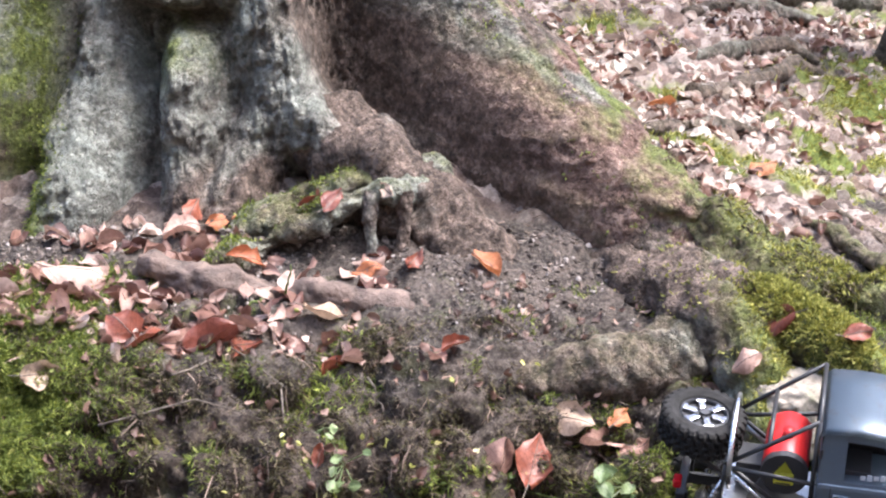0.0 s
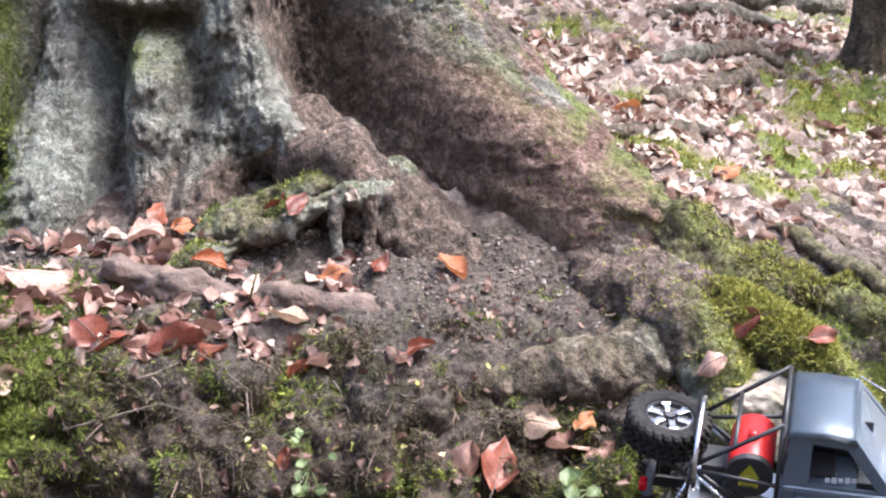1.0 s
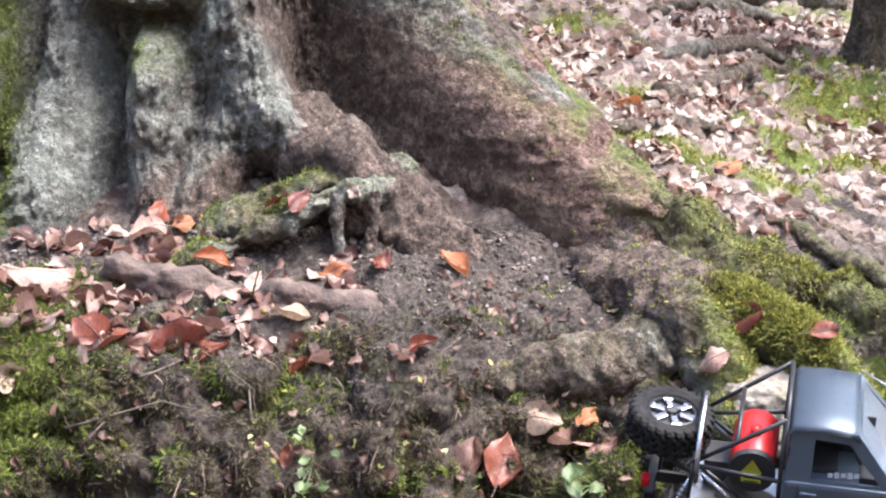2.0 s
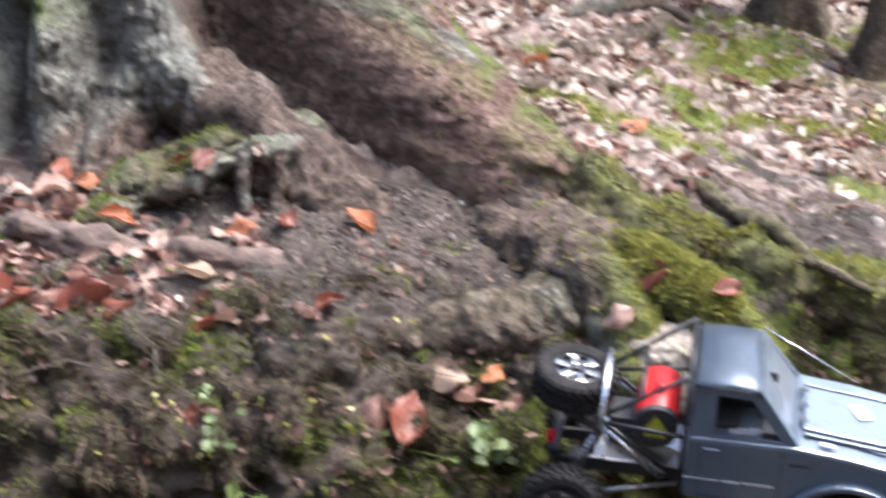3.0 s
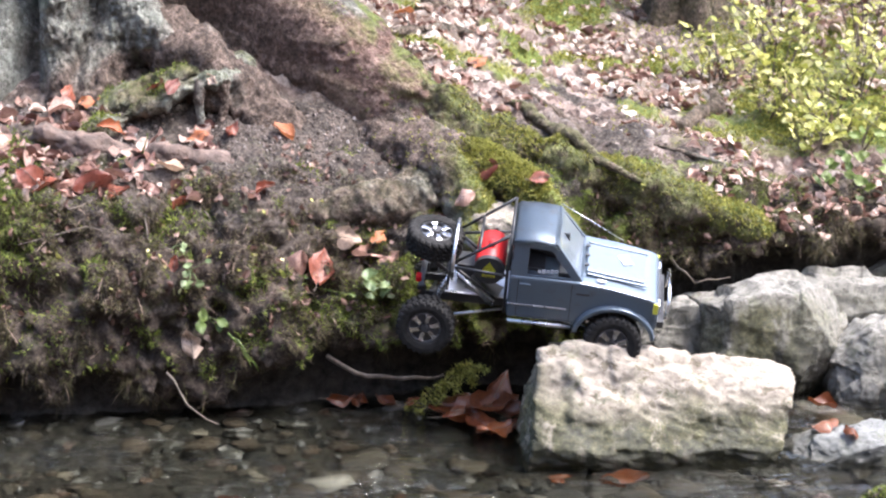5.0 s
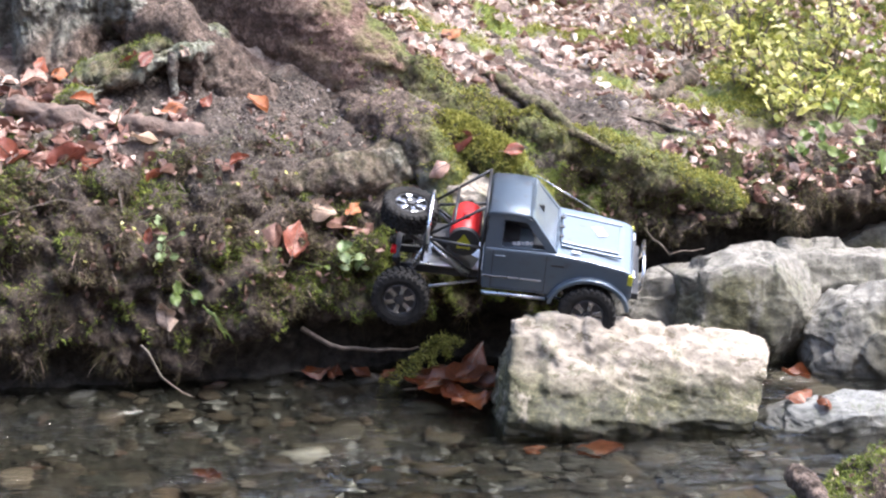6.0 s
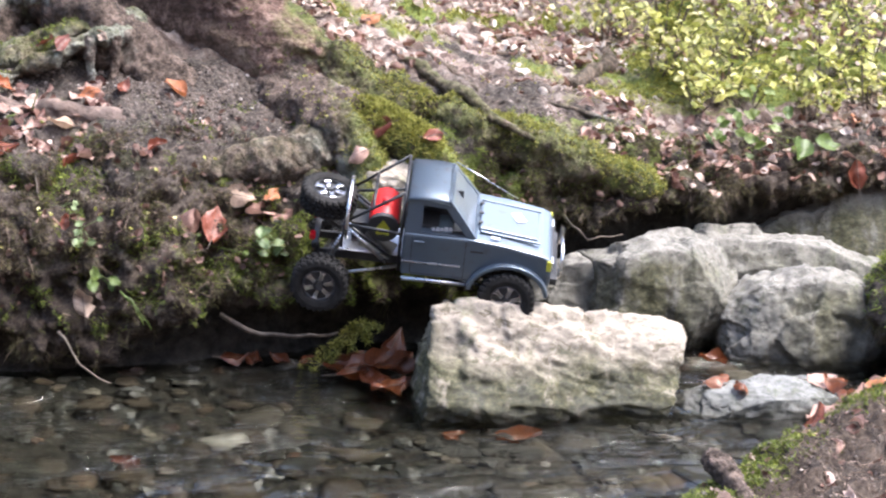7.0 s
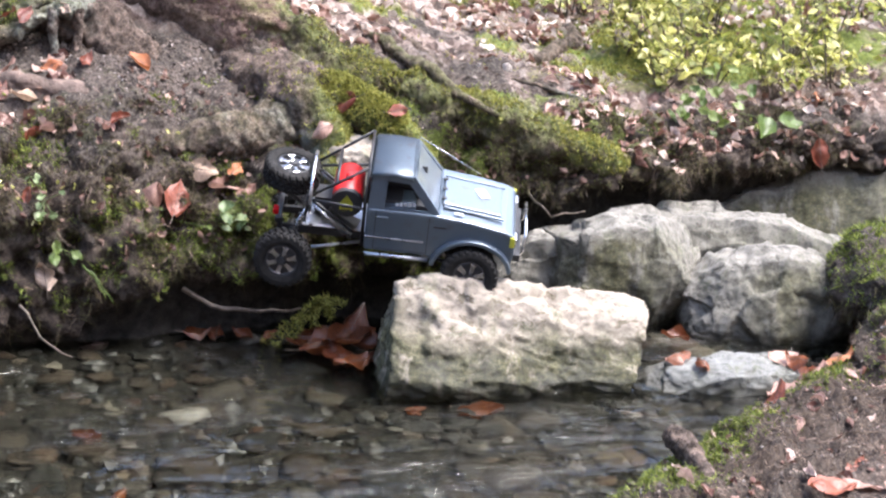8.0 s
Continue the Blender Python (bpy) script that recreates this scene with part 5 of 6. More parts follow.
def pebble_material():
    m, t, b = material("creek_pebble")
    rnd = t.nodes.new("ShaderNodeObjectInfo").outputs["Random"]
    col = ramp(t, rnd, [(0.0, (0.006, 0.006, 0.0045)), (0.3, (0.024, 0.024, 0.018)), (0.55, (0.050, 0.036, 0.022)), (0.8, (0.070, 0.064, 0.050)), (0.92, (0.10, 0.062, 0.036)), (1.0, (0.19, 0.175, 0.14))])
    col = mix(t, 0.7, col, ramp(t, noise_out(t, 60, 6, 0.7), [(0.3, (0.35, 0.33, 0.30)), (0.7, (1, 1, 1))]), "MULTIPLY")
    t.links.new(col, b.inputs["Base Color"])
    b.inputs["Roughness"].default_value = 0.45
    bump(t, b, noise_out(t, 90, 5, 0.7), 0.6, 0.004)
    return m


PEBBLE = pebble_material()


# ---- leaves ----
def leaf_arrays(length, width, curl, cup, wave, rng, nl=6, nw=5):
    """A pointed oval leaf, base at the origin, along x; curled along its length and cupped across."""
    u, v = np.meshgrid(np.linspace(0, 1, nl), np.linspace(-1, 1, nw), indexing="ij")
    ragged = (1.7 if nl > 8 else 1.0) * vnoise(np.stack([u * (8 if nl > 8 else 5) + rng.uniform(0, 50), v * 1.2, 0 * u], -1).reshape(-1, 3), 3).reshape(u.shape)
    half = (1 + 0.22 * ragged) * width / 2 * np.sin(np.pi * np.clip(u, 0.02, 0.985) ** 0.85) ** 0.75
    a = curl * (u - 0.5)
    r = length / max(abs(curl), 1e-3)
    x = r * np.sin(a) if abs(curl) > 1e-3 else length * (u - 0.5)
    z = r * (1 - np.cos(a)) * np.sign(curl) if abs(curl) > 1e-3 else 0 * u
    z = z + cup * half * v * v + wave * width * np.sin(u * 9 + v * 2 + rng.uniform(0, 6)) * np.abs(v)
    z = z + 0.22 * length * vnoise(np.stack([u * 2.6 + rng.uniform(0, 50), v * 1.4, 0 * u + rng.uniform(0, 50)], -1).reshape(-1, 3), 5).reshape(u.shape)
    y = half * v * (1 - 0.25 * abs(cup) * v * v)
    p = np.stack([x * np.sign(curl) if curl < 0 else x, y, z], -1).reshape(-1, 3)
    return p, grid_faces(nl, nw)


def rot_to(normal, spin):
    n = Vector(normal).normalized()
    return (Vector((0, 0, 1)).rotation_difference(n).to_matrix() @ Euler((0, 0, spin)).to_matrix())


def fallen_leaf(place, normal, size, mat, label, seed, spin=None, lift=0.006, curl=None, category="leaf"):
    rng = np.random.RandomState(seed)
    curl = rng.uniform(-1.3, 1.3) if curl is None else curl
    p, f = leaf_arrays(size, size * rng.uniform(0.58, 0.72), curl, rng.uniform(-0.5, 0.9), rng.uniform(0.02, 0.07), rng, 9, 7)
    p[:, 2] -= p[:, 2].min()
    me = mesh_of("leaf", p, f, mat)
    me.materials.append(mat)
    leaf = new("leaf", me)
    spin = rng.uniform(0, 6.28) if spin is None else radians(spin)
    leaf.matrix_world = Matrix.Translation(Vector(place) + Vector(normal) * lift * 0.3) @ rot_to(normal, spin).to_4x4()
    bm = bmesh.new()
    tail = p.reshape(9, 7, 3)[0, 3]
    add_rod(bm, tail + [0.002, 0, 0], tail + [-size * 0.28, size * 0.04, 0.003], 0.0009, 5, 0.0006)
    for i in range(0, 8):
        a, b = p.reshape(9, 7, 3)[i, 3], p.reshape(9, 7, 3)[i + 1, 3]
        add_rod(bm, a, b, 0.0007, 4)
    stalk = part("stalk", bm, TWIG, leaf)
    return tagged(leaf, label, category, "fallen leaves")


# x, y, size, spin for leaves lying on top; the slope takes care of the rest
BEIGE = "dry beige leaf lying on the mossy ground"
PINKISH = "curled pinkish dry leaf lying on the bank"
RUSTY = "red brown fallen leaf lying on the bank"
ORANGE = "bright orange fallen leaf lying on the ground"
ON_LEDGE = [(-0.589, 3.948, 0.10, 20, PINK_LEAF, PINKISH), (-0.433, 4.10, 0.05, 80, RED_LEAF, RUSTY), (-0.386, 4.09, 0.05, 30, ORANGE_LEAF, ORANGE), (-0.34, 3.995, 0.065, 10, ORANGE_LEAF, ORANGE),
            (-0.442, 4.061, 0.06, 200, PINK_LEAF, PINKISH), (-0.492, 3.839, 0.07, 140, RED_LEAF, RUSTY), (-0.455, 3.81, 0.075, 40, RED_LEAF, RUSTY), (-0.405, 3.82, 0.07, 190, PINK_LEAF, PINKISH),
            (-0.361, 3.813, 0.08, 15, RED_LEAF, RUSTY), (-0.317, 3.811, 0.07, 350, RED_LEAF, RUSTY), (-0.213, 3.865, 0.075, 35, BEIGE_LEAF, BEIGE), (-0.186, 3.788, 0.042, 5, RED_LEAF, RUSTY)]
ON_BANK = [(-0.049, 3.782, 0.052, 300, PINK_LEAF, PINKISH), (-0.020, 3.808, 0.045, 20, RED_LEAF, RUSTY), (0.142, 3.775, 0.075, 330, BEIGE_LEAF, BEIGE), (0.180, 3.765, 0.065, 190, PINK_LEAF, PINKISH), (0.205, 3.775, 0.045, 60, ORANGE_LEAF, ORANGE), (0.232, 3.775, 0.055, 20, PINK_LEAF, PINKISH),
           (0.43, 3.845, 0.075, 170, RED_LEAF, RUSTY), (0.345, 3.80, 0.055, 100, PINK_LEAF, PINKISH), (0.385, 3.79, 0.05, 200, PINK_LEAF, PINKISH), (0.535, 3.79, 0.045, 15, RED_LEAF, RUSTY)]
ON_WOOD_FLOOR = [(0.495, 4.43, 0.055, 20, ORANGE_LEAF, ORANGE), (0.34, 4.62, 0.06, 200, ORANGE_LEAF, ORANGE), (-0.208, 4.02, 0.05, 60, RED_LEAF, RUSTY), (-0.155, 4.0, 0.05, 10, ORANGE_LEAF, ORANGE), (-0.125, 4.03, 0.035, 300, BEIGE_LEAF, BEIGE), (-0.09, 4.0, 0.045, 250, RED_LEAF, RUSTY),
                 (-0.24, 4.04, 0.05, 150, RED_LEAF, RUSTY), (0.02, 3.985, 0.06, 320, ORANGE_LEAF, ORANGE), (0.924, 4.02, 0.05, 350, PINK_LEAF, PINKISH), (1.62, 4.20, 0.05, 80, ORANGE_LEAF, ORANGE)]
NEAR_BANK = [(1.195, 3.215, 0.10, 20, RED_LEAF, RUSTY), (1.26, 3.33, 0.085, 190, PINK_LEAF, PINKISH), (1.31, 3.31, 0.08, 20, PINK_LEAF, PINKISH), (1.35, 3.42, 0.07, 100, RED_LEAF, RUSTY), (1.40, 3.40, 0.08, 330, PINK_LEAF, PINKISH), (1.28, 3.42, 0.07, 10, PINK_LEAF, PINKISH), (1.33, 3.39, 0.075, 60, WET_LEAF, RUSTY), (1.37, 3.34, 0.07, 10, ORANGE_LEAF, ORANGE), (1.30, 3.40, 0.06, 120, WET_LEAF, RUSTY),
             (1.18, 3.07, 0.028, 40, BEIGE_LEAF, BEIGE), (1.10, 2.73, 0.09, 5, RED_LEAF, RUSTY), (1.20, 2.83, 0.07, 60, RED_LEAF, RUSTY), (1.16, 2.74, 0.07, 330, PINK_LEAF, PINKISH), (1.065, 3.43, 0.06, 20, WET_LEAF, RUSTY), (1.10, 3.385, 0.045, 100, WET_LEAF, RUSTY)]
seed = 100
for group in (ON_LEDGE, ON_BANK, ON_WOOD_FLOOR, NEAR_BANK):
    for x, y, size, spin, mat, label in group:
        at, nor = drop(x, y)
        seed += 1
        fallen_leaf(at, (nor + Vector((0, -0.15, 0.5))).normalized(), size, mat, label, seed, spin)
# leaves that lean upright on the face of the bank
for x, z, size, spin, mat, label in [(0.035, 0.295, 0.07, 100, PINK_LEAF, "pinkish brown leaf hanging on the bank face"), (0.086, 0.283, 0.085, 80, RED_LEAF, "dark red brown leaf hanging on the bank face"),
                                     (-0.273, 0.288, 0.04, 70, PINK_LEAF, "small pink leaf stuck on the bank face"), (-0.17, 0.16, 0.06, 95, BEIGE_LEAF, "withered tan leaf hanging on the bank face"),
                                     (-0.593, 0.40, 0.06, 20, BEIGE_LEAF, "dry beige leaf stuck in the moss"), (-0.20, 0.31, 0.035, 60, RED_LEAF, "small red leaf stuck on the bank face"),
                                     (1.575, 0.30, 0.07, 85, RED_LEAF, "brown leaf hanging over the bank edge")]:
    at, nor = lean_on(x, z)
    seed += 1
    fallen_leaf(at, (nor + Vector((0, -0.5, 0.1))).normalized(), size, mat, label, seed, spin, curl=0.7)
# soaked leaves caught at the foot of the bank, and sunk ones
for x, y, z, size, tilt, spin in [(0.37, 3.60, 0.004, 0.10, 8, 20), (0.43, 3.62, 0.012, 0.12, 14, 20), (0.47, 3.60, 0.006, 0.09, 12, 160), (0.45, 3.67, 0.025, 0.09, 28, 60), (0.36, 3.66, 0.012, 0.07, 20, 200), (0.13, 3.70, 0.004, 0.06, 15, 10), (0.17, 3.69, 0.004, 0.05, 10, 80), (0.22, 3.68, 0.006, 0.05, 25, 140), (0.45, 3.55, -0.004, 0.08, 5, 30), (0.40, 3.56, 0.003, 0.09, 10, 110), (0.34, 3.62, 0.004, 0.08, 14, 330), (0.28, 3.68, 0.004, 0.06, 12, 50), (0.42, 3.52, -0.006, 0.08, 4, 200),
                                  (0.52, 3.33, -0.035, 0.05, 5, 20), (0.64, 3.32, -0.046, 0.10, 4, 10), (-0.05, 3.0, -0.035, 0.05, 8, 70), (-0.1, 3.25, -0.035, 0.06, 6, 150), (1.05, 3.70, 0.015, 0.06, 30, 30), (1.12, 3.62, 0.01, 0.06, 20, 160)]:
    seed += 1
    low = z < -0.003
    nor = (Euler((radians(tilt), 0, 0)).to_matrix() @ Vector((0, 0, 1)))
    fallen_leaf((x, y, z), nor, size, WET_LEAF, "sunken brown leaf under the water" if low else "soaked dark red leaf caught at the water's edge", seed, spin, 0.0, 0.5)


def litter(name, spots, label, sizes=(0.03, 0.06), mat=None, seed=5):
    """One sheet of small loose leaves at the given (x, y) spots."""
    rng = np.random.RandomState(seed)
    verts, faces, base = [], [], 0
    for x, y in spots:
        at, nor = drop(x, y, 1.6 if y < 5 else 9)
        if at.z < 0.02 or nor.z < 0.5:
            continue
        under = BARE_GROUND.ray_cast(Vector((x, y, 9)), Vector((0, 0, -1)))[0]
        if under and at.z - under.z > 0.012:
            continue
        size = rng.uniform(*sizes)
        p, f = leaf_arrays(size, size * rng.uniform(0.5, 0.75), rng.uniform(-1.6, 1.6), rng.uniform(-0.8, 1.4), 0.08, rng, 6, 5)
        tilt = Vector(nor) + Vector(rng.normal(size=3)) * 0.28
        m = np.array(rot_to(tilt, rng.uniform(0, 6.28)))
        p = p @ m.T
        p = p + np.array(at) + np.array(nor) * (0.004 - min(0, np.percentile(p @ np.array(nor), 30)) * 0.9)
        verts.append(p)
        faces.append(f + base)
        base += len(p)
    ob = new(name, mesh_of(name, np.concatenate(verts), np.concatenate(faces), mat or LITTER))
    return tagged(ob, label, "leaf litter", kind="stuff")


rng = np.random.RandomState(7)


def spread(n, fx, fy, keep=lambda x, y: 1.0):
    out = []
    while len(out) < n:
        x, y = rng.uniform(*fx), rng.uniform(*fy)
        if rng.rand() < keep(x, y):
            out.append((x, y))
    return out


patchy = lambda x, y: float(np.clip(0.55 + 1.3 * fbm(np.array([[x * 3.6, y * 2.6, 0.3]]), 3, 77)[0], 0.04, 1))
mossy = lambda x, y: max(math.exp(-((x - cx) ** 2 + (y - cy) ** 2) / cr ** 2) for cx, cy, cr in FLOOR_MOSS)
far_keep = lambda x, y: patchy(x, y) * (1 - 0.7 * mossy(x, y)) * (0.30 if y < 4.42 and x > 0.6 else 1.0) * (0.15 if abs(y - 4.42 - 0.06 * math.sin(5 * x)) < 0.05 else 1)
litter("leaf_litter", spread(6800, (0.15, 2.2), (4.18, 5.6), far_keep) + spread(2400, (-0.1, 4.2), (5.4, 9.0), patchy), "thick pale pinkish brown leaf litter on the wood floor", (0.010, 0.042))
litter("leaf_litter", spread(150, (-0.70, -0.12), (3.90, 4.18)) + spread(70, (-0.70, -0.25), (3.80, 3.92)), "reddish brown leaf litter at the foot of the tree", (0.025, 0.055), RED_LITTER, 6)
litter("leaf_litter", spread(200, (0.95, 1.75), (4.00, 4.20)) + spread(170, (0.93, 1.40), (3.95, 4.06)), "dry leaves piled along the edge of the bank", (0.012, 0.040), EDGE_LITTER, 8)
litter("leaf_litter", spread(110, (-0.56, -0.16), (3.775, 3.86)) + spread(60, (-0.70, -0.45), (3.82, 4.0)), "crumpled brown leaves and bark scraps along the brow of the bank", (0.010, 0.036), RED_LITTER, 12)
litter("leaf_litter", spread(260, (0.85, 1.9), (2.5, 3.4), lambda x, y: 1.0 if y < 2.45 + 0.75 * x - 0.15 else 0), "scattered dry leaves and bark scraps on the near bank", (0.008, 0.036), RED_LITTER, 9)
litter("leaf_litter", spread(70, (0.05, 0.6), (3.76, 3.98)) + spread(60, (-0.2, 0.4), (3.78, 3.98)), "small leaf scraps on the trampled ledge", (0.010, 0.026), SCRAPS, 10)


# ---- moss, rootlets, needles ----
def blades(name, places, normals, mat, label, length, width, category, down=0.0, wild=0.6, seed=3, per=3):
    """Small bent blades in tufts: standing on the normals, or hanging where down is 1."""
    r = np.random.RandomState(seed)
    p = np.repeat(np.asarray(places), per, 0)
    n = np.repeat(np.asarray(normals), per, 0)
    k = len(p)
    d = n * (1 - down) + r.normal(size=(k, 3)) * wild + np.array([0, 0, -1.0]) * down * 1.4
    d /= np.linalg.norm(d, axis=1, keepdims=True)
    ln = (r.uniform(*length, size=k))[:, None]
    side = np.cross(d, r.normal(size=(k, 3)))
    side /= np.linalg.norm(side, axis=1, keepdims=True) + 1e-9
    w = width * r.uniform(0.6, 1.4, size=k)[:, None]
    bend = d + r.normal(size=(k, 3)) * 0.35 + np.array([0, 0, -0.5]) * down
    bend /= np.linalg.norm(bend, axis=1, keepdims=True)
    p = p + r.normal(size=(k, 3)) * 0.002 - n * 0.002
    mid = p + d * ln * 0.55
    tip = mid + bend * ln * 0.45
    v = np.stack([p - side * w / 2, p + side * w / 2, mid + side * w * 0.4, mid - side * w * 0.4, tip], 1).reshape(-1, 3)
    b = np.arange(k)[:, None] * 5
    faces = (b + np.array([[0, 1, 2, 3]])).tolist() + (b + np.array([[3, 2, 4]])).tolist()
    ob = new(name, mesh_of(name, v, faces, mat))
    return tagged(ob, label, category, kind="stuff")


def grid_spots(weight, n, seed):
    """n random places on the ground sheet by weight, with their normals."""
    r = np.random.RandomState(seed)
    P = GRID
    du, dv = np.gradient(P, axis=0), np.gradient(P, axis=1)
    nn = np.cross(dv, du)
    area = np.linalg.norm(nn, axis=-1)
    nn = nn / (area[..., None] + 1e-12)
    nn = nn * np.where((nn * np.array([0, -0.6, 1])).sum(-1, keepdims=True) < 0, -1, 1)
    inside = (P[..., 0] > -0.84) & (P[..., 0] < 1.78)
    w = (weight * area * inside).ravel()
    pick = r.choice(len(w), n, p=w / w.sum())
    jit = r.uniform(-0.5, 0.5, (n, 2))
    q = P.reshape(-1, 3)[pick] + du.reshape(-1, 3)[pick] * jit[:, :1] + dv.reshape(-1, 3)[pick] * jit[:, 1:]
    return q, nn.reshape(-1, 3)[pick]


def mesh_spots(ob, n, seed, keep):
    r = np.random.RandomState(seed)
    me = ob.data
    co, no = np.empty(len(me.vertices) * 3), np.empty(len(me.vertices) * 3)
    me.vertices.foreach_get("co", co)
    me.vertices.foreach_get("normal", no)
    co, no = co.reshape(-1, 3), no.reshape(-1, 3)
    w = keep(co, no).clip(0, None) + 1e-9
    pick = r.choice(len(co), n, p=w / w.sum())
    return co[pick] + r.normal(size=(n, 3)) * 0.002, no[pick]


GX, GY, GZ = GRID[..., 0], GRID[..., 1], GRID[..., 2]
blotch = np.clip(0.35 + 1.6 * fbm(GRID.reshape(-1, 3) * 9, 3, 91).reshape(GX.shape), 0, 1)
hump = lambda cx, cz, rx, rz: np.exp(-((GX - cx) / rx) ** 2 - ((GZ - cz) / rz) ** 2)
FACE = (GRID_TAG > 9.3) & (GRID_TAG < 13.3) & (GY < 4.12)
cushion = np.clip(2.6 * fbm(GRID.reshape(-1, 3) * np.array([14, 14, 16.0]), 3, 96).reshape(GX.shape) - 0.35, 0, 1)
moss_w = FACE * (0.75 * cushion * (GX < 0.72) * np.clip((GX + 0.45) / 0.2, 0.25, 1) * np.clip((0.47 - GZ) / 0.06, 0, 1) + 4.0 * hump(-0.65, 0.39, 0.12, 0.085) + 2.5 * hump(-0.70, 0.28, 0.09, 0.10) + 1.6 * hump(0.60, 0.22, 0.12, 0.06) + 0.9 * blotch * hump(0.35, 0.20, 0.3, 0.06) + 0.5 * blotch * hump(0.85, 0.36, 0.3, 0.08))
blades("moss", *grid_spots(moss_w, 56000, 1), MOSS, "soft green moss tufts over the bank", (0.005, 0.017), 0.0017, "moss", 0.15, 0.6, 11)
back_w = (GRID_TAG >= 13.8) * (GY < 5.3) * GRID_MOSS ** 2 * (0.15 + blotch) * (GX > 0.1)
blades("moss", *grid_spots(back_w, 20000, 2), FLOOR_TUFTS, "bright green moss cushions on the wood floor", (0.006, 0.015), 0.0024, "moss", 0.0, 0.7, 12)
near_w = (GRID_TAG > 2.6) * (GRID_TAG < 3.9) * (GX > 0.7) * blotch ** 3 * 0.6 * np.exp(-((GRID_TAG - 3.3) / 0.45) ** 2) + (GRID_TAG < 4) * hump(1.56, 0.16, 0.12, 0.08) * 0.9 + sum((GRID_TAG < 4) * np.exp(-((GX - cx) / 0.065) ** 2 - ((GY - cy) / 0.055) ** 2) for cx, cy in ((1.05, 3.11), (0.84, 2.82), (1.30, 3.30), (0.93, 2.95), (0.99, 3.03))) * 7.0
blades("moss", *grid_spots(near_w, 15000, 3), MOSS, "yellow green moss along the near water's edge", (0.005, 0.015), 0.0020, "moss", 0.0, 0.6, 13)
up_side = lambda co, no: np.clip(no[:, 2] + 0.35, 0, 1) * np.clip(0.5 + 1.4 * fbm(co * 12, 2, 55), 0.05, 1) * np.clip((co[:, 0] - 0.36) / 0.08, 0.08, 1)
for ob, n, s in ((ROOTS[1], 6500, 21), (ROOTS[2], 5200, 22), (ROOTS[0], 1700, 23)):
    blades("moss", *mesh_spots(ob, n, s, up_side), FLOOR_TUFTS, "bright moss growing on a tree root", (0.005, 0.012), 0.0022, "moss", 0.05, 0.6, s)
shelf_side = lambda co, no: np.clip(no[:, 2] - 0.1, 0, 1) * np.clip(2.4 * fbm(co * 14, 2, 66), 0, 1) * (co[:, 0] < -0.10) * (co[:, 0] > -0.40)
for ob, n, s in ((ROOTS[4], 420, 25), (ROOTS[5], 800, 26)):
    blades("moss", *mesh_spots(ob, n, s, shelf_side), MOSS, "bright moss growing on a flat tree root", (0.004, 0.010), 0.0020, "moss", 0.05, 0.6, s)
blades("rootlets", *mesh_spots(ROOTS[2], 2600, 27, lambda co, no: np.clip(0.7 - no[:, 1], 0, 1) * np.clip(0.5 + fbm(co * 12, 2, 58), 0.1, 1)), OLD_MOSS, "brown olive moss hanging from a root", (0.008, 0.022), 0.002, "rootlets", 0.5, 0.6, 27)
tree_moss = lambda co, no: (np.exp(-((co[:, 0] + 0.70) / 0.035) ** 2) + 0.8 * np.exp(-((co[:, 0] - 0.14 - (0.75 - co[:, 2]) * 0.8) / 0.06) ** 2) * np.clip(fbm(co * 10, 2, 56), 0, 1)) * (co[:, 2] < 1.0) * (co[:, 1] < 4.5) * (co[:, 2] > 0.45)
blades("moss", *mesh_spots(trunk, 4200, 24, tree_moss), MOSS, "moss growing on the tree bark", (0.004, 0.009), 0.002, "moss", 0.3, 0.5, 24)

def clod_spots(n, seed, keep):
    q, nn = mesh_spots(clod, n, seed, keep)
    m = np.array(clod.matrix_world)
    return q @ m[:3, :3].T + m[:3, 3], nn @ m[:3, :3].T


blades("moss", *clod_spots(4200, 28, lambda co, no: np.clip(no[:, 2] + 0.25, 0, 1) ** 2 * (co[:, 2] > 0.02)), MOSS, "thick yellow green moss on a clod of earth", (0.008, 0.022), 0.0022, "moss", 0.1, 0.6, 28)
blades("rootlets", *clod_spots(2600, 29, lambda co, no: np.clip(0.4 - no[:, 2], 0, 1) * (co[:, 2] > -0.10)), OLD_MOSS, "dark rootlets hanging from a clod of earth", (0.01, 0.045), 0.0016, "rootlets", 0.7, 0.7, 29)
clump = np.clip(0.15 + 2.2 * fbm(GRID.reshape(-1, 3) * np.array([22, 22, 12.0]), 3, 95).reshape(GX.shape), 0.04, 1)
hang_w = ((GRID_TAG > 9.6) & (GRID_TAG < 12.6)) * (GX < 1.7) * (0.25 + blotch) * clump
blades("rootlets", *grid_spots(hang_w, 72000, 4), OLD_MOSS, "brown dead moss and rootlets hanging from the bank face", (0.004, 0.016), 0.0015, "rootlets", 0.35, 0.9, 14, 3)
twiggy = hang_w * (GX < 0.75)
stalk_p, stalk_n = grid_spots(twiggy, 1500, 7)
blades("dead_stalks", stalk_p + stalk_n * 0.004, np.cross(stalk_n, np.random.RandomState(9).normal(size=stalk_n.shape)) + stalk_n * 0.25, NEEDLES, "thin dead stalks and rootlets tangled on the bank face", (0.018, 0.055), 0.0016, "rootlets", 0.25, 0.25, 17, 1)
lip_w = ((GRID_TAG > 8.6) & (GRID_TAG < 10.6)) * (0.05 + blotch ** 2)
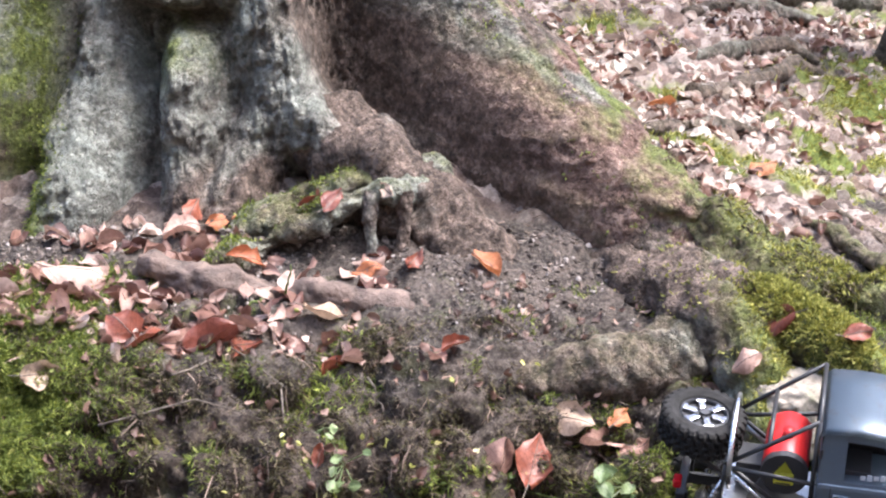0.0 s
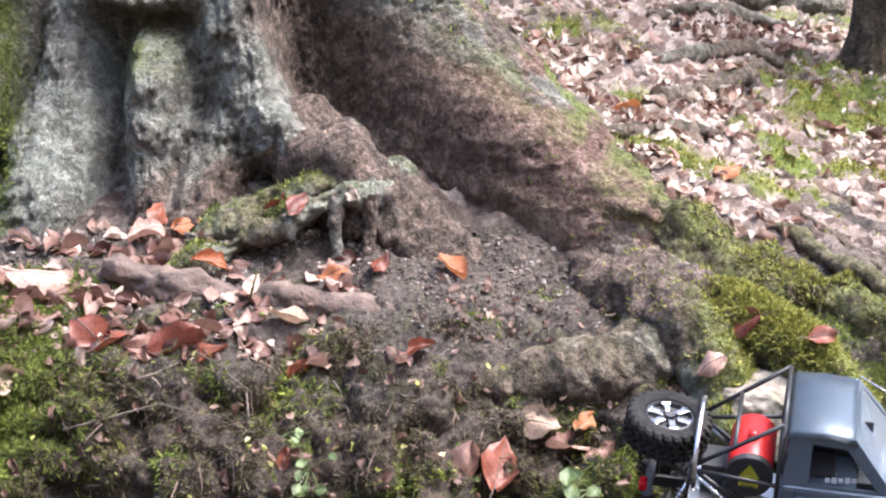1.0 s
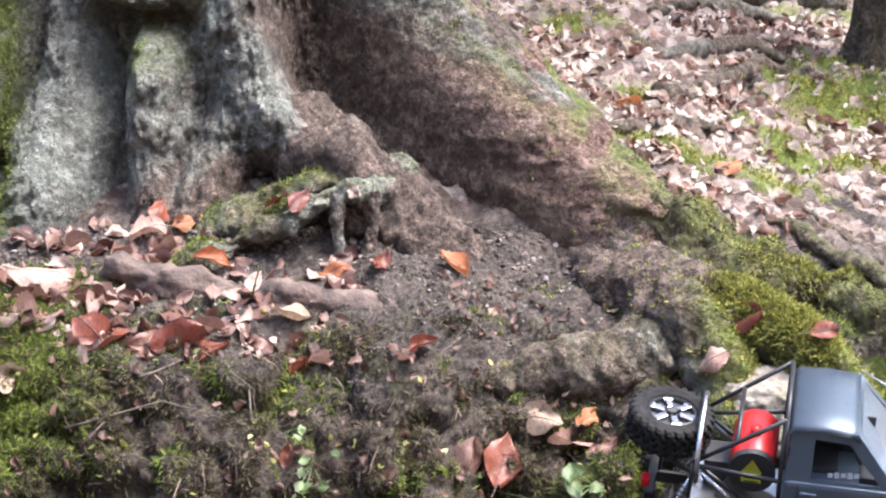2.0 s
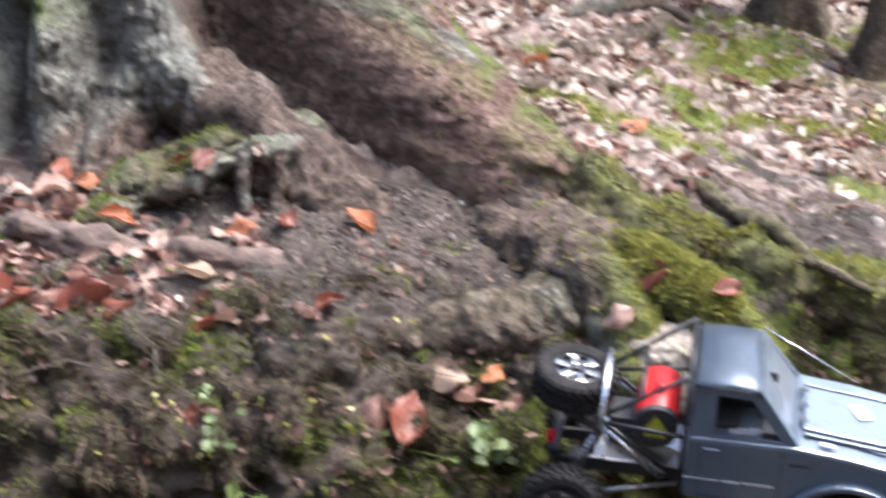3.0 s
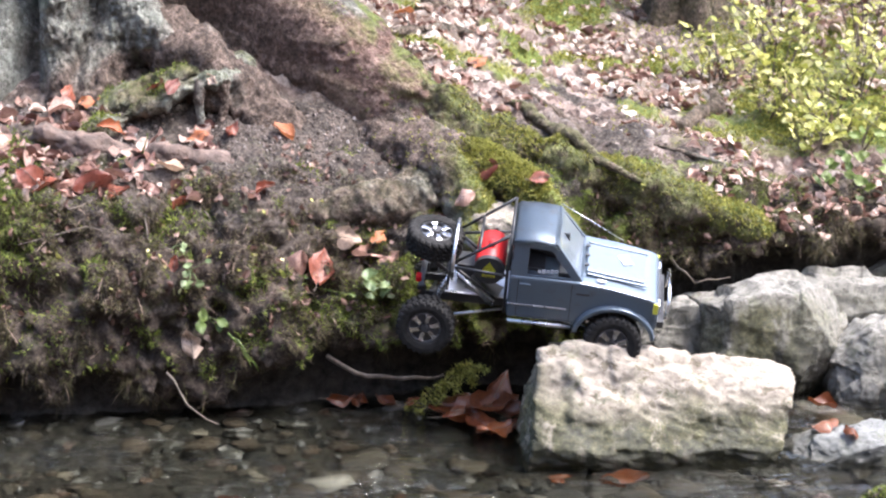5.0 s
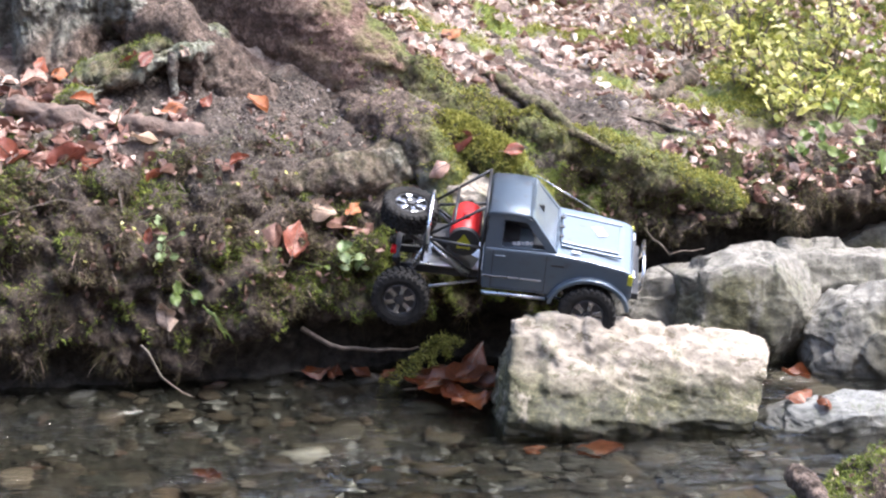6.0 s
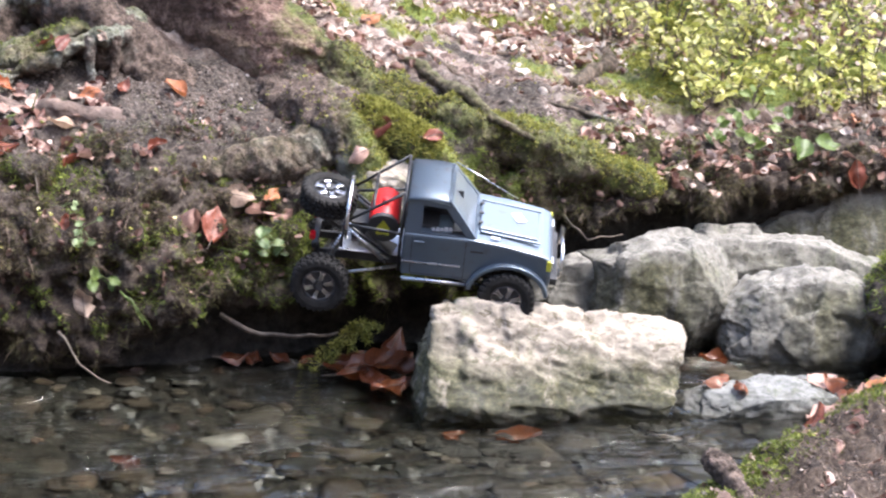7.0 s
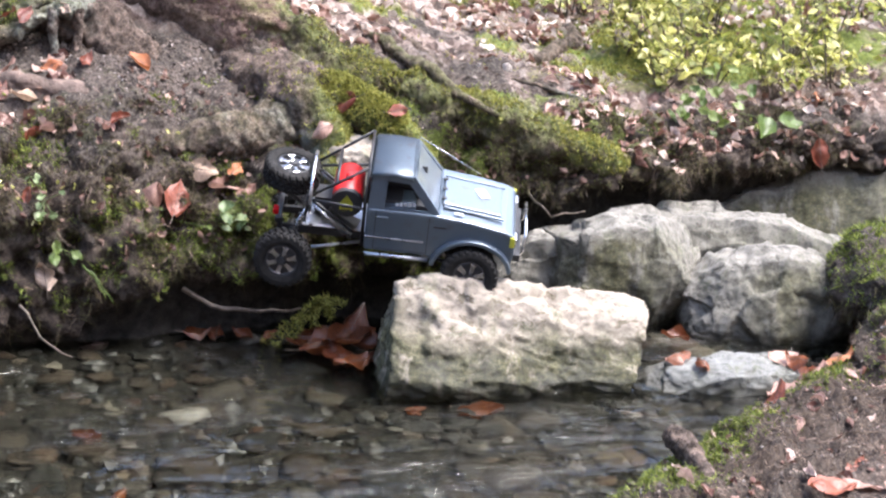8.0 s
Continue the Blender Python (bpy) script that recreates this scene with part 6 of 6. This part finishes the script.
blades("rootlets", *grid_spots(lip_w * clump ** 2, 3600, 5), OLD_MOSS, "ragged roots hanging from the undercut lip", (0.010, 0.055), 0.0011, "rootlets", 0.75, 0.8, 15, 3)
flat_w = ((GRID_TAG > 11.6) & (GRID_TAG < 14.6)) * (GX < 1.3) * (GY < 4.3) * (0.5 + blotch) + (GRID_TAG > 1.6) * (GRID_TAG < 3.6) * (GX > 0.7) * 6.0
flat_p, flat_n = grid_spots(flat_w, 32000, 6)
turn_n = np.cross(flat_n, np.random.RandomState(8).normal(size=flat_n.shape))
turn_n /= np.linalg.norm(turn_n, axis=1, keepdims=True)
blades("needles", flat_p + flat_n * 0.003, turn_n + flat_n * 0.12, NEEDLES, "dry needles and twig bits strewn on the soil", (0.008, 0.028), 0.0014, "needles", 0.0, 0.06, 16, 1)


def crumbs(name, places, label, sizes, mat, seed):
    """Loose crumbs of earth and grit lying on the ground."""
    r = np.random.RandomState(seed)
    ball = bmesh.new()
    bmesh.ops.create_icosphere(ball, subdivisions=1, radius=1)
    v = np.array([x.co[:] for x in ball.verts])
    f = np.array([[x.index for x in q.verts] for q in ball.faces])
    ball.free()
    k = len(places)
    size = (sizes[0] + (sizes[1] - sizes[0]) * r.rand(k, 1, 1) ** 2.5)
    shape = v[None] * (1 + 0.35 * r.normal(size=(k, len(v), 1)).clip(-1.5, 1.5)) * r.uniform(0.6, 1.2, (k, 1, 3)) * size
    p = (np.asarray(places)[:, None] + shape).reshape(-1, 3)
    faces = (np.arange(k)[:, None, None] * len(v) + f[None]).reshape(-1, 3)
    return tagged(new(name, mesh_of(name, p, faces, mat, False)), label, "soil", kind="stuff")


CRUMB = leaf_material("earth_crumbs", [(0.0, (0.03, 0.022, 0.018)), (0.5, (0.10, 0.078, 0.065)), (0.85, (0.21, 0.17, 0.145)), (1.0, (0.38, 0.34, 0.31))], "island", 0.9, 0.0)
ledge_w = ((GRID_TAG > 11.4) & (GRID_TAG < 14.6)) * (GX < 1.5) * (GX > -0.72) * (GY < 4.12) * (0.2 + blotch)
crumbs("earth_crumbs", grid_spots(ledge_w, 7000, 31)[0], "crumbs of earth and grit on the trampled ledge", (0.0012, 0.0052), CRUMB, 31)
near_soil = (GRID_TAG > 1.8) * (GRID_TAG < 3.5) * (GX > 0.7) * (0.3 + blotch)
crumbs("earth_crumbs", grid_spots(near_soil, 2500, 32)[0], "crumbs of earth and bark on the near bank", (0.0012, 0.005), CRUMB, 32)


def face_litter(name, weight, n, label, sizes, mat, seed, category="leaf litter"):
    """Small leaves and scraps caught on the steep face."""
    r = np.random.RandomState(seed)
    verts, faces, base = [], [], 0
    for at, nor in zip(*grid_spots(weight, n, seed)):
        size = r.uniform(*sizes)
        p, f = leaf_arrays(size, size * r.uniform(0.5, 0.85), r.uniform(-1.4, 1.4), r.uniform(-0.8, 1.2), 0.08, r, 5, 5)
        m = np.array(rot_to(Vector(nor) + Vector(r.normal(size=3)) * 0.45, r.uniform(0, 6.28)))
        verts.append(p @ m.T + at + nor * (0.008 + 0.15 * size))
        faces.append(f + base)
        base += len(p)
    ob = new(name, mesh_of(name, np.concatenate(verts), np.concatenate(faces), mat))
    return tagged(ob, label, category, kind="stuff")


face_w = ((GRID_TAG > 10.2) & (GRID_TAG < 12.9)) * (GX < 1.7) * (0.2 + blotch)
face_litter("leaf_litter", face_w, 700, "small brown leaf scraps caught on the bank face", (0.006, 0.022), SCRAPS, 51)
face_litter("herb_leaves", face_w * hump(-0.2, 0.30, 0.25, 0.10) + face_w * 0.2, 90, "tiny yellow green herb leaves on the bank face", (0.007, 0.015), BUSH_LEAF, 52, "plant")


# ---- twigs and sticks ----
def twig(points, r, label, mat=TWIG, seed=0):
    rr = np.random.RandomState(seed)
    pts = [Vector(points[0])]
    for a, b in zip(points, points[1:]):
        for u in (0.33, 0.67, 1.0):
            pts.append(Vector(a).lerp(Vector(b), u) + Vector(rr.normal(size=3)) * min(r, 0.004) * (1.0 if u < 1 else 0))
    bm = bmesh.new()
    n = len(pts) - 1
    sweep(bm, pts, [r * (1 - 0.6 * i / n) for i in range(n + 1)], 7)
    me = bpy.data.meshes.new("twig")
    bm.to_mesh(me)
    bm.free()
    me.polygons.foreach_set("use_smooth", [True] * len(me.polygons))
    me.materials.append(mat)
    return tagged(new("twig", me), label, "twig", "twigs on the bank")


def on_face(x, z, out=0.006):
    at, nor = lean_on(x, z)
    return at + nor * out


twig([on_face(-0.27, 0.42), on_face(-0.262, 0.38), on_face(-0.256, 0.335)], 0.0022, "thin pale twig hanging down the bank")
twig([on_face(-0.15, 0.385), on_face(-0.12, 0.35), on_face(-0.108, 0.30), on_face(-0.105, 0.24)], 0.0022, "thin grey twig hanging down the bank", seed=1)
twig([on_face(-0.42, 0.40, 0.02), on_face(-0.33, 0.41, 0.025), on_face(-0.25, 0.385, 0.02)], 0.0022, "thin dead twig across the brow of the bank", seed=2)
twig([on_face(-0.50, 0.36, 0.02), on_face(-0.38, 0.375, 0.02), on_face(-0.28, 0.345, 0.015)], 0.0018, "thin dead twig across the brow of the bank", seed=3)
twig([(0.10, 3.70, 0.105), (0.18, 3.66, 0.075), (0.28, 3.67, 0.068), (0.34, 3.70, 0.06)], 0.006, "bare grey stick under the bank", seed=4)
twig([(-0.22, 3.60, 0.11), (-0.18, 3.58, 0.05), (-0.12, 3.55, 0.02)], 0.003, "thin pale root reaching to the water", seed=5)
stub = root("branch_stub", [(0.90, 2.985, 0.088), (0.912, 2.95, 0.082), (0.925, 2.89, 0.07), (0.945, 2.79, 0.05)], [0.009, 0.017, 0.014, 0.008], 131, DARK_BARK, None, "", 0.9, 0.0, 1.0)
tagged(stub, "short broken dark branch stub on the near bank", "branch")
twig([(0.86, 3.93, 0.24), (0.91, 3.90, 0.19), (0.99, 3.91, 0.20)], 0.003, "bare root end under the second bank", seed=8)
twig([(0.70, 3.93, 0.27), (0.76, 3.90, 0.22), (0.80, 3.90, 0.15)], 0.004, "bare root end under the second bank", seed=9)
twig([(0.35, 3.10, -0.035), (0.45, 3.05, -0.03), (0.52, 2.98, -0.035)], 0.003, "sunken twig on the creek bed", seed=10)
twig([(0.55, 3.02, -0.035), (0.66, 3.06, -0.03), (0.80, 3.03, -0.035)], 0.003, "sunken twig on the creek bed", seed=11)
# roots and dead wood on the wood floor behind
def floor_root(spots, r, label, mat=ROOT_BARK, seed=0):
    path = []
    for x, y in spots:
        at, nor = drop(x, y, 3)
        path.append(tuple(at + Vector((0, 0, r * 0.35))))
    ob = root("surface_root", path, [r * 0.7] + [r] * (len(path) - 2) + [r * 0.5], seed, mat, None, label, 0.4, 0.05, 0.3)
    return tagged(ob, label, "root", "roots on the wood floor")


floor_root([(0.418, 4.945), (0.537, 5.09), (0.647, 5.20), (0.723, 5.23)], 0.016, "weathered grey root across the wood floor", seed=101)
floor_root([(0.40, 4.70), (0.453, 4.77), (0.563, 4.945), (0.652, 5.085), (0.715, 5.11)], 0.020, "dark weathered root across the wood floor", DARK_BARK, seed=102)
floor_root([(0.25, 4.47), (0.344, 4.515), (0.431, 4.585), (0.508, 4.625)], 0.014, "weathered grey root across the wood floor", seed=103)
floor_root([(0.641, 4.945), (0.60, 4.855), (0.56, 4.77), (0.529, 4.70)], 0.011, "pale grey root across the wood floor", seed=104)
floor_root([(0.45, 5.32), (0.511, 5.36), (0.651, 5.475), (0.789, 5.545)], 0.018, "dark weathered root across the wood floor", seed=108)
floor_root([(0.60, 4.30), (0.654, 4.245), (0.70, 4.16)], 0.010, "thin grey root on the trodden soil", seed=109)
floor_root([(0.95, 4.28), (1.02, 4.38), (1.09, 4.46), (1.10, 4.56)], 0.02, "half buried root beside the shrubs", seed=105)
floor_root([(0.40, 5.55), (0.55, 5.62), (0.75, 5.7), (0.95, 5.72)], 0.05, "dark rotten log on the wood floor", seed=106)
floor_root([(0.86, 4.15), (0.93, 4.12), (0.99, 4.08), (1.03, 4.10)], 0.006, "thin dark root at the edge of the bank", seed=107)


# ---- trees behind ----
def far_tree(x, y, r, h, label, seed):
    at, nor = drop(x, y, 9)
    zs, th = np.linspace(-0.15, h, 60), np.linspace(0, 2 * np.pi, 48, endpoint=False)
    Z, TH = np.meshgrid(zs, th, indexing="ij")
    R = r * (1 + 0.55 * np.exp(-np.clip(Z, 0, 9) / (r * 0.9)) * (0.7 + 0.5 * np.cos(5 * TH + seed)) - 0.03 * Z)
    q = np.stack([np.sin(TH), np.cos(TH), Z], -1).reshape(-1, 3)
    R = R * (1 + 0.10 * ridged(q * np.array([6, 6, 2.5]), 3, seed).reshape(R.shape))
    p = np.stack([at.x + R * np.sin(TH), at.y - R * np.cos(TH), at.z + Z], -1).reshape(-1, 3)
    ob = new("tree", None)
    tagged(ob, label, "tree", "trees behind")
    me = mesh_of("trunk", p, grid_faces(*Z.shape, True)[:, ::-1], DARK_BARK, True, {"bare": np.full(len(p), 1.0), "moss": np.full(len(p), 0.15)})
    t = new("trunk", me)
    t.parent = ob
    return ob


far_tree(0.955, 5.30, 0.062, 4.5, "dark brown tree trunk standing behind the clearing", 3)
far_tree(1.145, 5.06, 0.072, 4.5, "dark tree trunk standing behind the leaf litter", 5)
far_tree(0.20, 8.6, 0.22, 6.0, "dark tree trunk standing in the wood behind", 8)
far_tree(2.6, 8.2, 0.20, 6.0, "dark tree trunk standing in the wood behind", 9)


# ---- plants ----
def shrub(x, y, spread_r, h, stems, leaves, label, seed):
    """Thin stems with many small leaves towards their ends."""
    r = np.random.RandomState(seed)
    at, nor = drop(x, y, 3)
    ob = new("shrub")
    ob.location = at
    tagged(ob, label, "shrub", "low shrubs")
    ends = []
    for i in range(stems):
        a, out = r.uniform(0, 6.28), spread_r * r.uniform(0.2, 1)
        tip = Vector((out * math.cos(a), out * math.sin(a), h * r.uniform(0.45, 1)))
        mid = tip * 0.5 + Vector(r.normal(size=3)) * 0.02
        base = Vector((0.15 * out * math.cos(a), 0.15 * out * math.sin(a), -0.02))
        bm = bmesh.new()
        add_rod(bm, base, mid, 0.0024, 6, 0.0018)
        add_rod(bm, mid, tip, 0.0018, 6, 0.0008)
        for _ in range(3):
            u = r.uniform(0.35, 0.95)
            p0 = base.lerp(mid, u * 2) if u < 0.5 else mid.lerp(tip, u * 2 - 1)
            p1 = p0 + Vector((r.normal() * 0.05, r.normal() * 0.05, r.uniform(0.0, 0.06)))
            add_rod(bm, p0, p1, 0.0011, 5, 0.0005)
            ends.append((p0, p1))
        part("stem", bm, TWIG, ob)
        ends.append((mid, tip))
    verts, faces, base_i = [], [], 0
    for _ in range(leaves):
        a, b = ends[r.randint(len(ends))]
        p = a.lerp(b, r.uniform(0.1, 1.08)) + Vector(r.normal(size=3)) * 0.009
        size = 0.011 + 0.026 * r.rand() ** 1.6
        lp, lf = leaf_arrays(size, size * r.uniform(0.42, 0.7), r.uniform(-0.6, 0.6), 0.3, 0.0, r, 4, 3)
        m = np.array(rot_to((r.normal() * 0.8, r.normal() * 0.8 - 0.25, 1), r.uniform(0, 6.28)))
        verts.append(lp @ m.T + np.array(p))
        faces.append(lf + base_i)
        base_i += len(lp)
    crown = new("leaves", mesh_of("leaves", np.concatenate(verts), np.concatenate(faces), BUSH_LEAF))
    crown.parent = ob
    tagged(crown, "small yellow green leaves", kind="stuff")
    return ob


BUSHES = [(1.20, 4.42, 0.12, 0.16), (1.34, 4.40, 0.14, 0.20), (1.46, 4.52, 0.15, 0.24), (1.62, 4.42, 0.15, 0.20), (1.78, 4.50, 0.16, 0.22), (1.30, 4.68, 0.18, 0.26), (1.55, 4.75, 0.18, 0.28), (1.80, 4.80, 0.18, 0.26), (2.02, 4.62, 0.18, 0.26), (1.40, 5.05, 0.22, 0.30), (1.75, 5.15, 0.22, 0.30), (2.1, 5.05, 0.22, 0.30), (1.95, 4.32, 0.14, 0.18), (2.25, 4.75, 0.2, 0.28), (2.35, 5.2, 0.22, 0.3), (1.12, 4.62, 0.12, 0.14), (1.24, 4.24, 0.09, 0.09), (1.38, 4.27, 0.10, 0.12), (1.52, 4.24, 0.10, 0.10), (1.68, 4.28, 0.10, 0.12)]
for i, (x, y, sr, h) in enumerate(BUSHES):
    shrub(x, y, sr, h, 8, 150 if y < 4.9 else 260, "low shrub with small sunlit yellow green leaves", 300 + i)


def green_plant(at, leaves, label, mat, size, seed, tall=0.03):
    """A small herb: thin stalks, each ending in a leaf."""
    r = np.random.RandomState(seed)
    ob = new("herb")
    ob.location = at
    tagged(ob, label, "plant", "small green plants")
    for i in range(leaves):
        tip = Vector((r.normal() * tall, -abs(r.normal()) * tall * 0.6 - 0.008, r.normal() * tall * 0.8))
        bm = bmesh.new()
        add_rod(bm, (0, 0.005, 0), tip, 0.0008, 5)
        stalk = part("stalk", bm, mat, ob)
        s = size * r.uniform(0.7, 1.25)
        lp, lf = leaf_arrays(s, s * 0.75, r.uniform(-0.5, 0.5), 0.3, 0.02, r, 6, 5)
        m = np.array(rot_to((r.normal() * 0.4, -0.7, 0.8), r.uniform(0, 6.28)))
        leaf = new("leaf", mesh_of("leaf", lp @ m.T + np.array(tip), lf, mat))
        leaf.parent = ob
    return ob


for x, z, n, label, mat, size, tall in [(-0.20, 0.335, 6, "small clover like herb on the bank face", PALE_GREEN, 0.016, 0.025), (-0.17, 0.30, 8, "small clover like herb on the bank face", PALE_GREEN, 0.018, 0.028), (0.214, 0.25, 9, "herb with pale green leaves on the bank face", PALE_GREEN, 0.026, 0.028),
                                        (-0.149, 0.215, 5, "green herb hanging from the bank", GREEN_LEAF, 0.030, 0.022), (0.06, 0.25, 5, "tiny green herb on the bank face", GREEN_LEAF, 0.014, 0.03), (-0.62, 0.22, 6, "small green herb on the bank face", GREEN_LEAF, 0.02, 0.03)]:
    seed += 1
    green_plant(lean_on(x, z)[0] - Vector((0, 0.008, 0)), n, label, mat, size, seed, tall)
for x, y, n, size in [(1.26, 4.11, 6, 0.032), (1.36, 4.10, 6, 0.034), (1.49, 4.08, 2, 0.07), (1.40, 4.2, 6, 0.03), (1.31, 4.16, 5, 0.028)]:
    seed += 1
    at = drop(x, y)[0] + Vector((0, -0.01, 0.035))
    green_plant(at, n, "broad fresh green leaves at the edge of the bank", GREEN_LEAF, size, seed, 0.035)
# long grass blades on the face and the ledge
for x, z, dx, dz, ln in [(-0.10, 0.185, 0.06, -0.07, 1), (-0.09, 0.175, 0.035, -0.05, 1), (-0.30, 0.47, -0.05, -0.035, 1), (-0.27, 0.475, 0.012, 0.05, 1)]:
    a = lean_on(x, z)[0] + Vector((0, -0.012, 0))
    twig([a, a + Vector((dx * 0.5, -0.02, dz * 0.35)), a + Vector((dx, -0.03, dz))], 0.0022, "long thin green grass blade on the bank", GREEN_LEAF, seed)
# a mossy conifer sprig hanging to the water
sprig = new("sprig")
sprig.location = (0.36, 3.66, 0.07)
tagged(sprig, "feathery green moss sprig hanging to the water", "plant", "small green plants")
rs = np.random.RandomState(4)
for i in range(9):
    bm = bmesh.new()
    tip = Vector((-0.10 + 0.16 * i / 8 + rs.normal() * 0.012, rs.uniform(-0.05, 0.0), -0.075 + 0.095 * i / 8 + rs.normal() * 0.012))
    add_rod(bm, (0.02, 0.02, 0.02), tip, 0.0014, 5)
    stem = part("stem", bm, OLD_MOSS, sprig)
    k = 40
    pts = np.array([Vector((0.02, 0.02, 0.02)).lerp(tip, u) for u in rs.uniform(0.1, 1, k)])
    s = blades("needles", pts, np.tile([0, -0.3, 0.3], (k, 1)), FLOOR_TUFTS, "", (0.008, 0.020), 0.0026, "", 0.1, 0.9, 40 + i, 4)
    for key in ("label", "category"):
        if key in s:
            del s[key]
    s.parent = stem


# ---- stones on the creek bed ----
def pebble_mesh(seed):
    bm = bmesh.new()
    bmesh.ops.create_icosphere(bm, subdivisions=2, radius=1)
    v = np.array([x.co[:] for x in bm.verts])
    faces = [[x.index for x in f.verts] for f in bm.faces]
    bm.free()
    r = np.random.RandomState(seed)
    v = v * (1 + 0.42 * fbm(v * 1.5 + seed, 3, seed))[:, None]
    for _ in range(4):
        d = r.normal(size=3)
        d /= np.linalg.norm(d)
        v = v - np.clip(v @ d - 0.7, 0, None)[:, None] * d
    return mesh_of("stone", v * np.array([1, 0.75, 0.42]), faces, PEBBLE)


PEBBLES = [pebble_mesh(i) for i in range(6)]
rp = np.random.RandomState(12)
count = 0
while count < 299:
    x, y = rp.uniform(-0.6, 1.5), rp.uniform(2.80, 3.74)
    at, nor = drop(x, y, 0.06)
    if at.z > -0.012 or (0.40 < x < 1.02 and y > 3.33):
        continue
    size = 0.018 + 0.046 * rp.rand() ** 1.8
    ob = new("stone", PEBBLES[count % 6])
    ob.parent = ground
    ob.matrix_basis = Matrix.LocRotScale(at + Vector((0, 0, size * 0.12)), Euler((rp.normal() * 0.15, rp.normal() * 0.15, rp.uniform(0, 6.28))), (size, size, size * rp.uniform(0.7, 1.2)))
    count += 1
pale_stone = PEBBLES[2].copy()
pale_stone.materials.clear()
pale_stone.materials.append(plain("pale_creek_stone", (0.18, 0.17, 0.15), 0.5, 0.0, 0.3))
ob = new("stone", pale_stone)
ob.matrix_basis = Matrix.LocRotScale((0.09, 3.33, -0.032), Euler((0, 0, 0.2)), (0.052, 0.05, 0.07))
ob.parent = ground


def gravel(n, seed):
    """Small stones and grit between the larger ones on the creek bed."""
    r = np.random.RandomState(seed)
    ball = bmesh.new()
    bmesh.ops.create_icosphere(ball, subdivisions=1, radius=1)
    v = np.array([x.co[:] for x in ball.verts])
    f = np.array([[x.index for x in q.verts] for q in ball.faces])
    ball.free()
    verts, faces, got = [], [], 0
    while got < n:
        x, y = r.uniform(-0.7, 1.5), r.uniform(2.75, 3.74)
        at, nor = drop(x, y, 0.06)
        if at.z > -0.012:
            continue
        size = 0.007 + 0.020 * r.rand() ** 2
        m = np.array(Euler((r.normal() * 0.3, r.normal() * 0.3, r.uniform(0, 6.28))).to_matrix())
        p = v * (1 + 0.22 * r.normal(size=(len(v), 1)).clip(-1.5, 1.5)) * np.array([1.25, 0.85, 0.5]) * size
        verts.append(p @ m.T + np.array(at) + np.array([0, 0, size * 0.15]))
        faces.append(f + got * len(v))
        got += 1
    ob = new("gravel", mesh_of("gravel", np.concatenate(verts), np.concatenate(faces), GRAVEL, False))
    return tagged(ob, "dark wet gravel and small stones on the creek bed", "gravel", kind="stuff")


GRAVEL = leaf_material("wet_gravel", [(0.0, (0.008, 0.008, 0.007)), (0.4, (0.020, 0.021, 0.018)), (0.7, (0.036, 0.034, 0.028)), (0.88, (0.050, 0.050, 0.044)), (0.95, (0.055, 0.030, 0.019)), (1.0, (0.095, 0.092, 0.080))], "island", 0.4, 0.0)
gravel(1500, 61)


# a pale pebble between the roots
me = PEBBLES[1].copy()
me.materials.clear()
me.materials.append(plain("white_pebble", (0.62, 0.64, 0.66), 0.6))
pebble = new("pebble", me)
pebble.matrix_world = Matrix.LocRotScale(drop(0.545, 3.93)[0] + Vector((0, 0, 0.004)), Euler((0.5, 0.3, 0.2)), (0.016, 0.014, 0.03))
tagged(pebble, "small bluish white pebble lying between two mossy roots", "pebble")
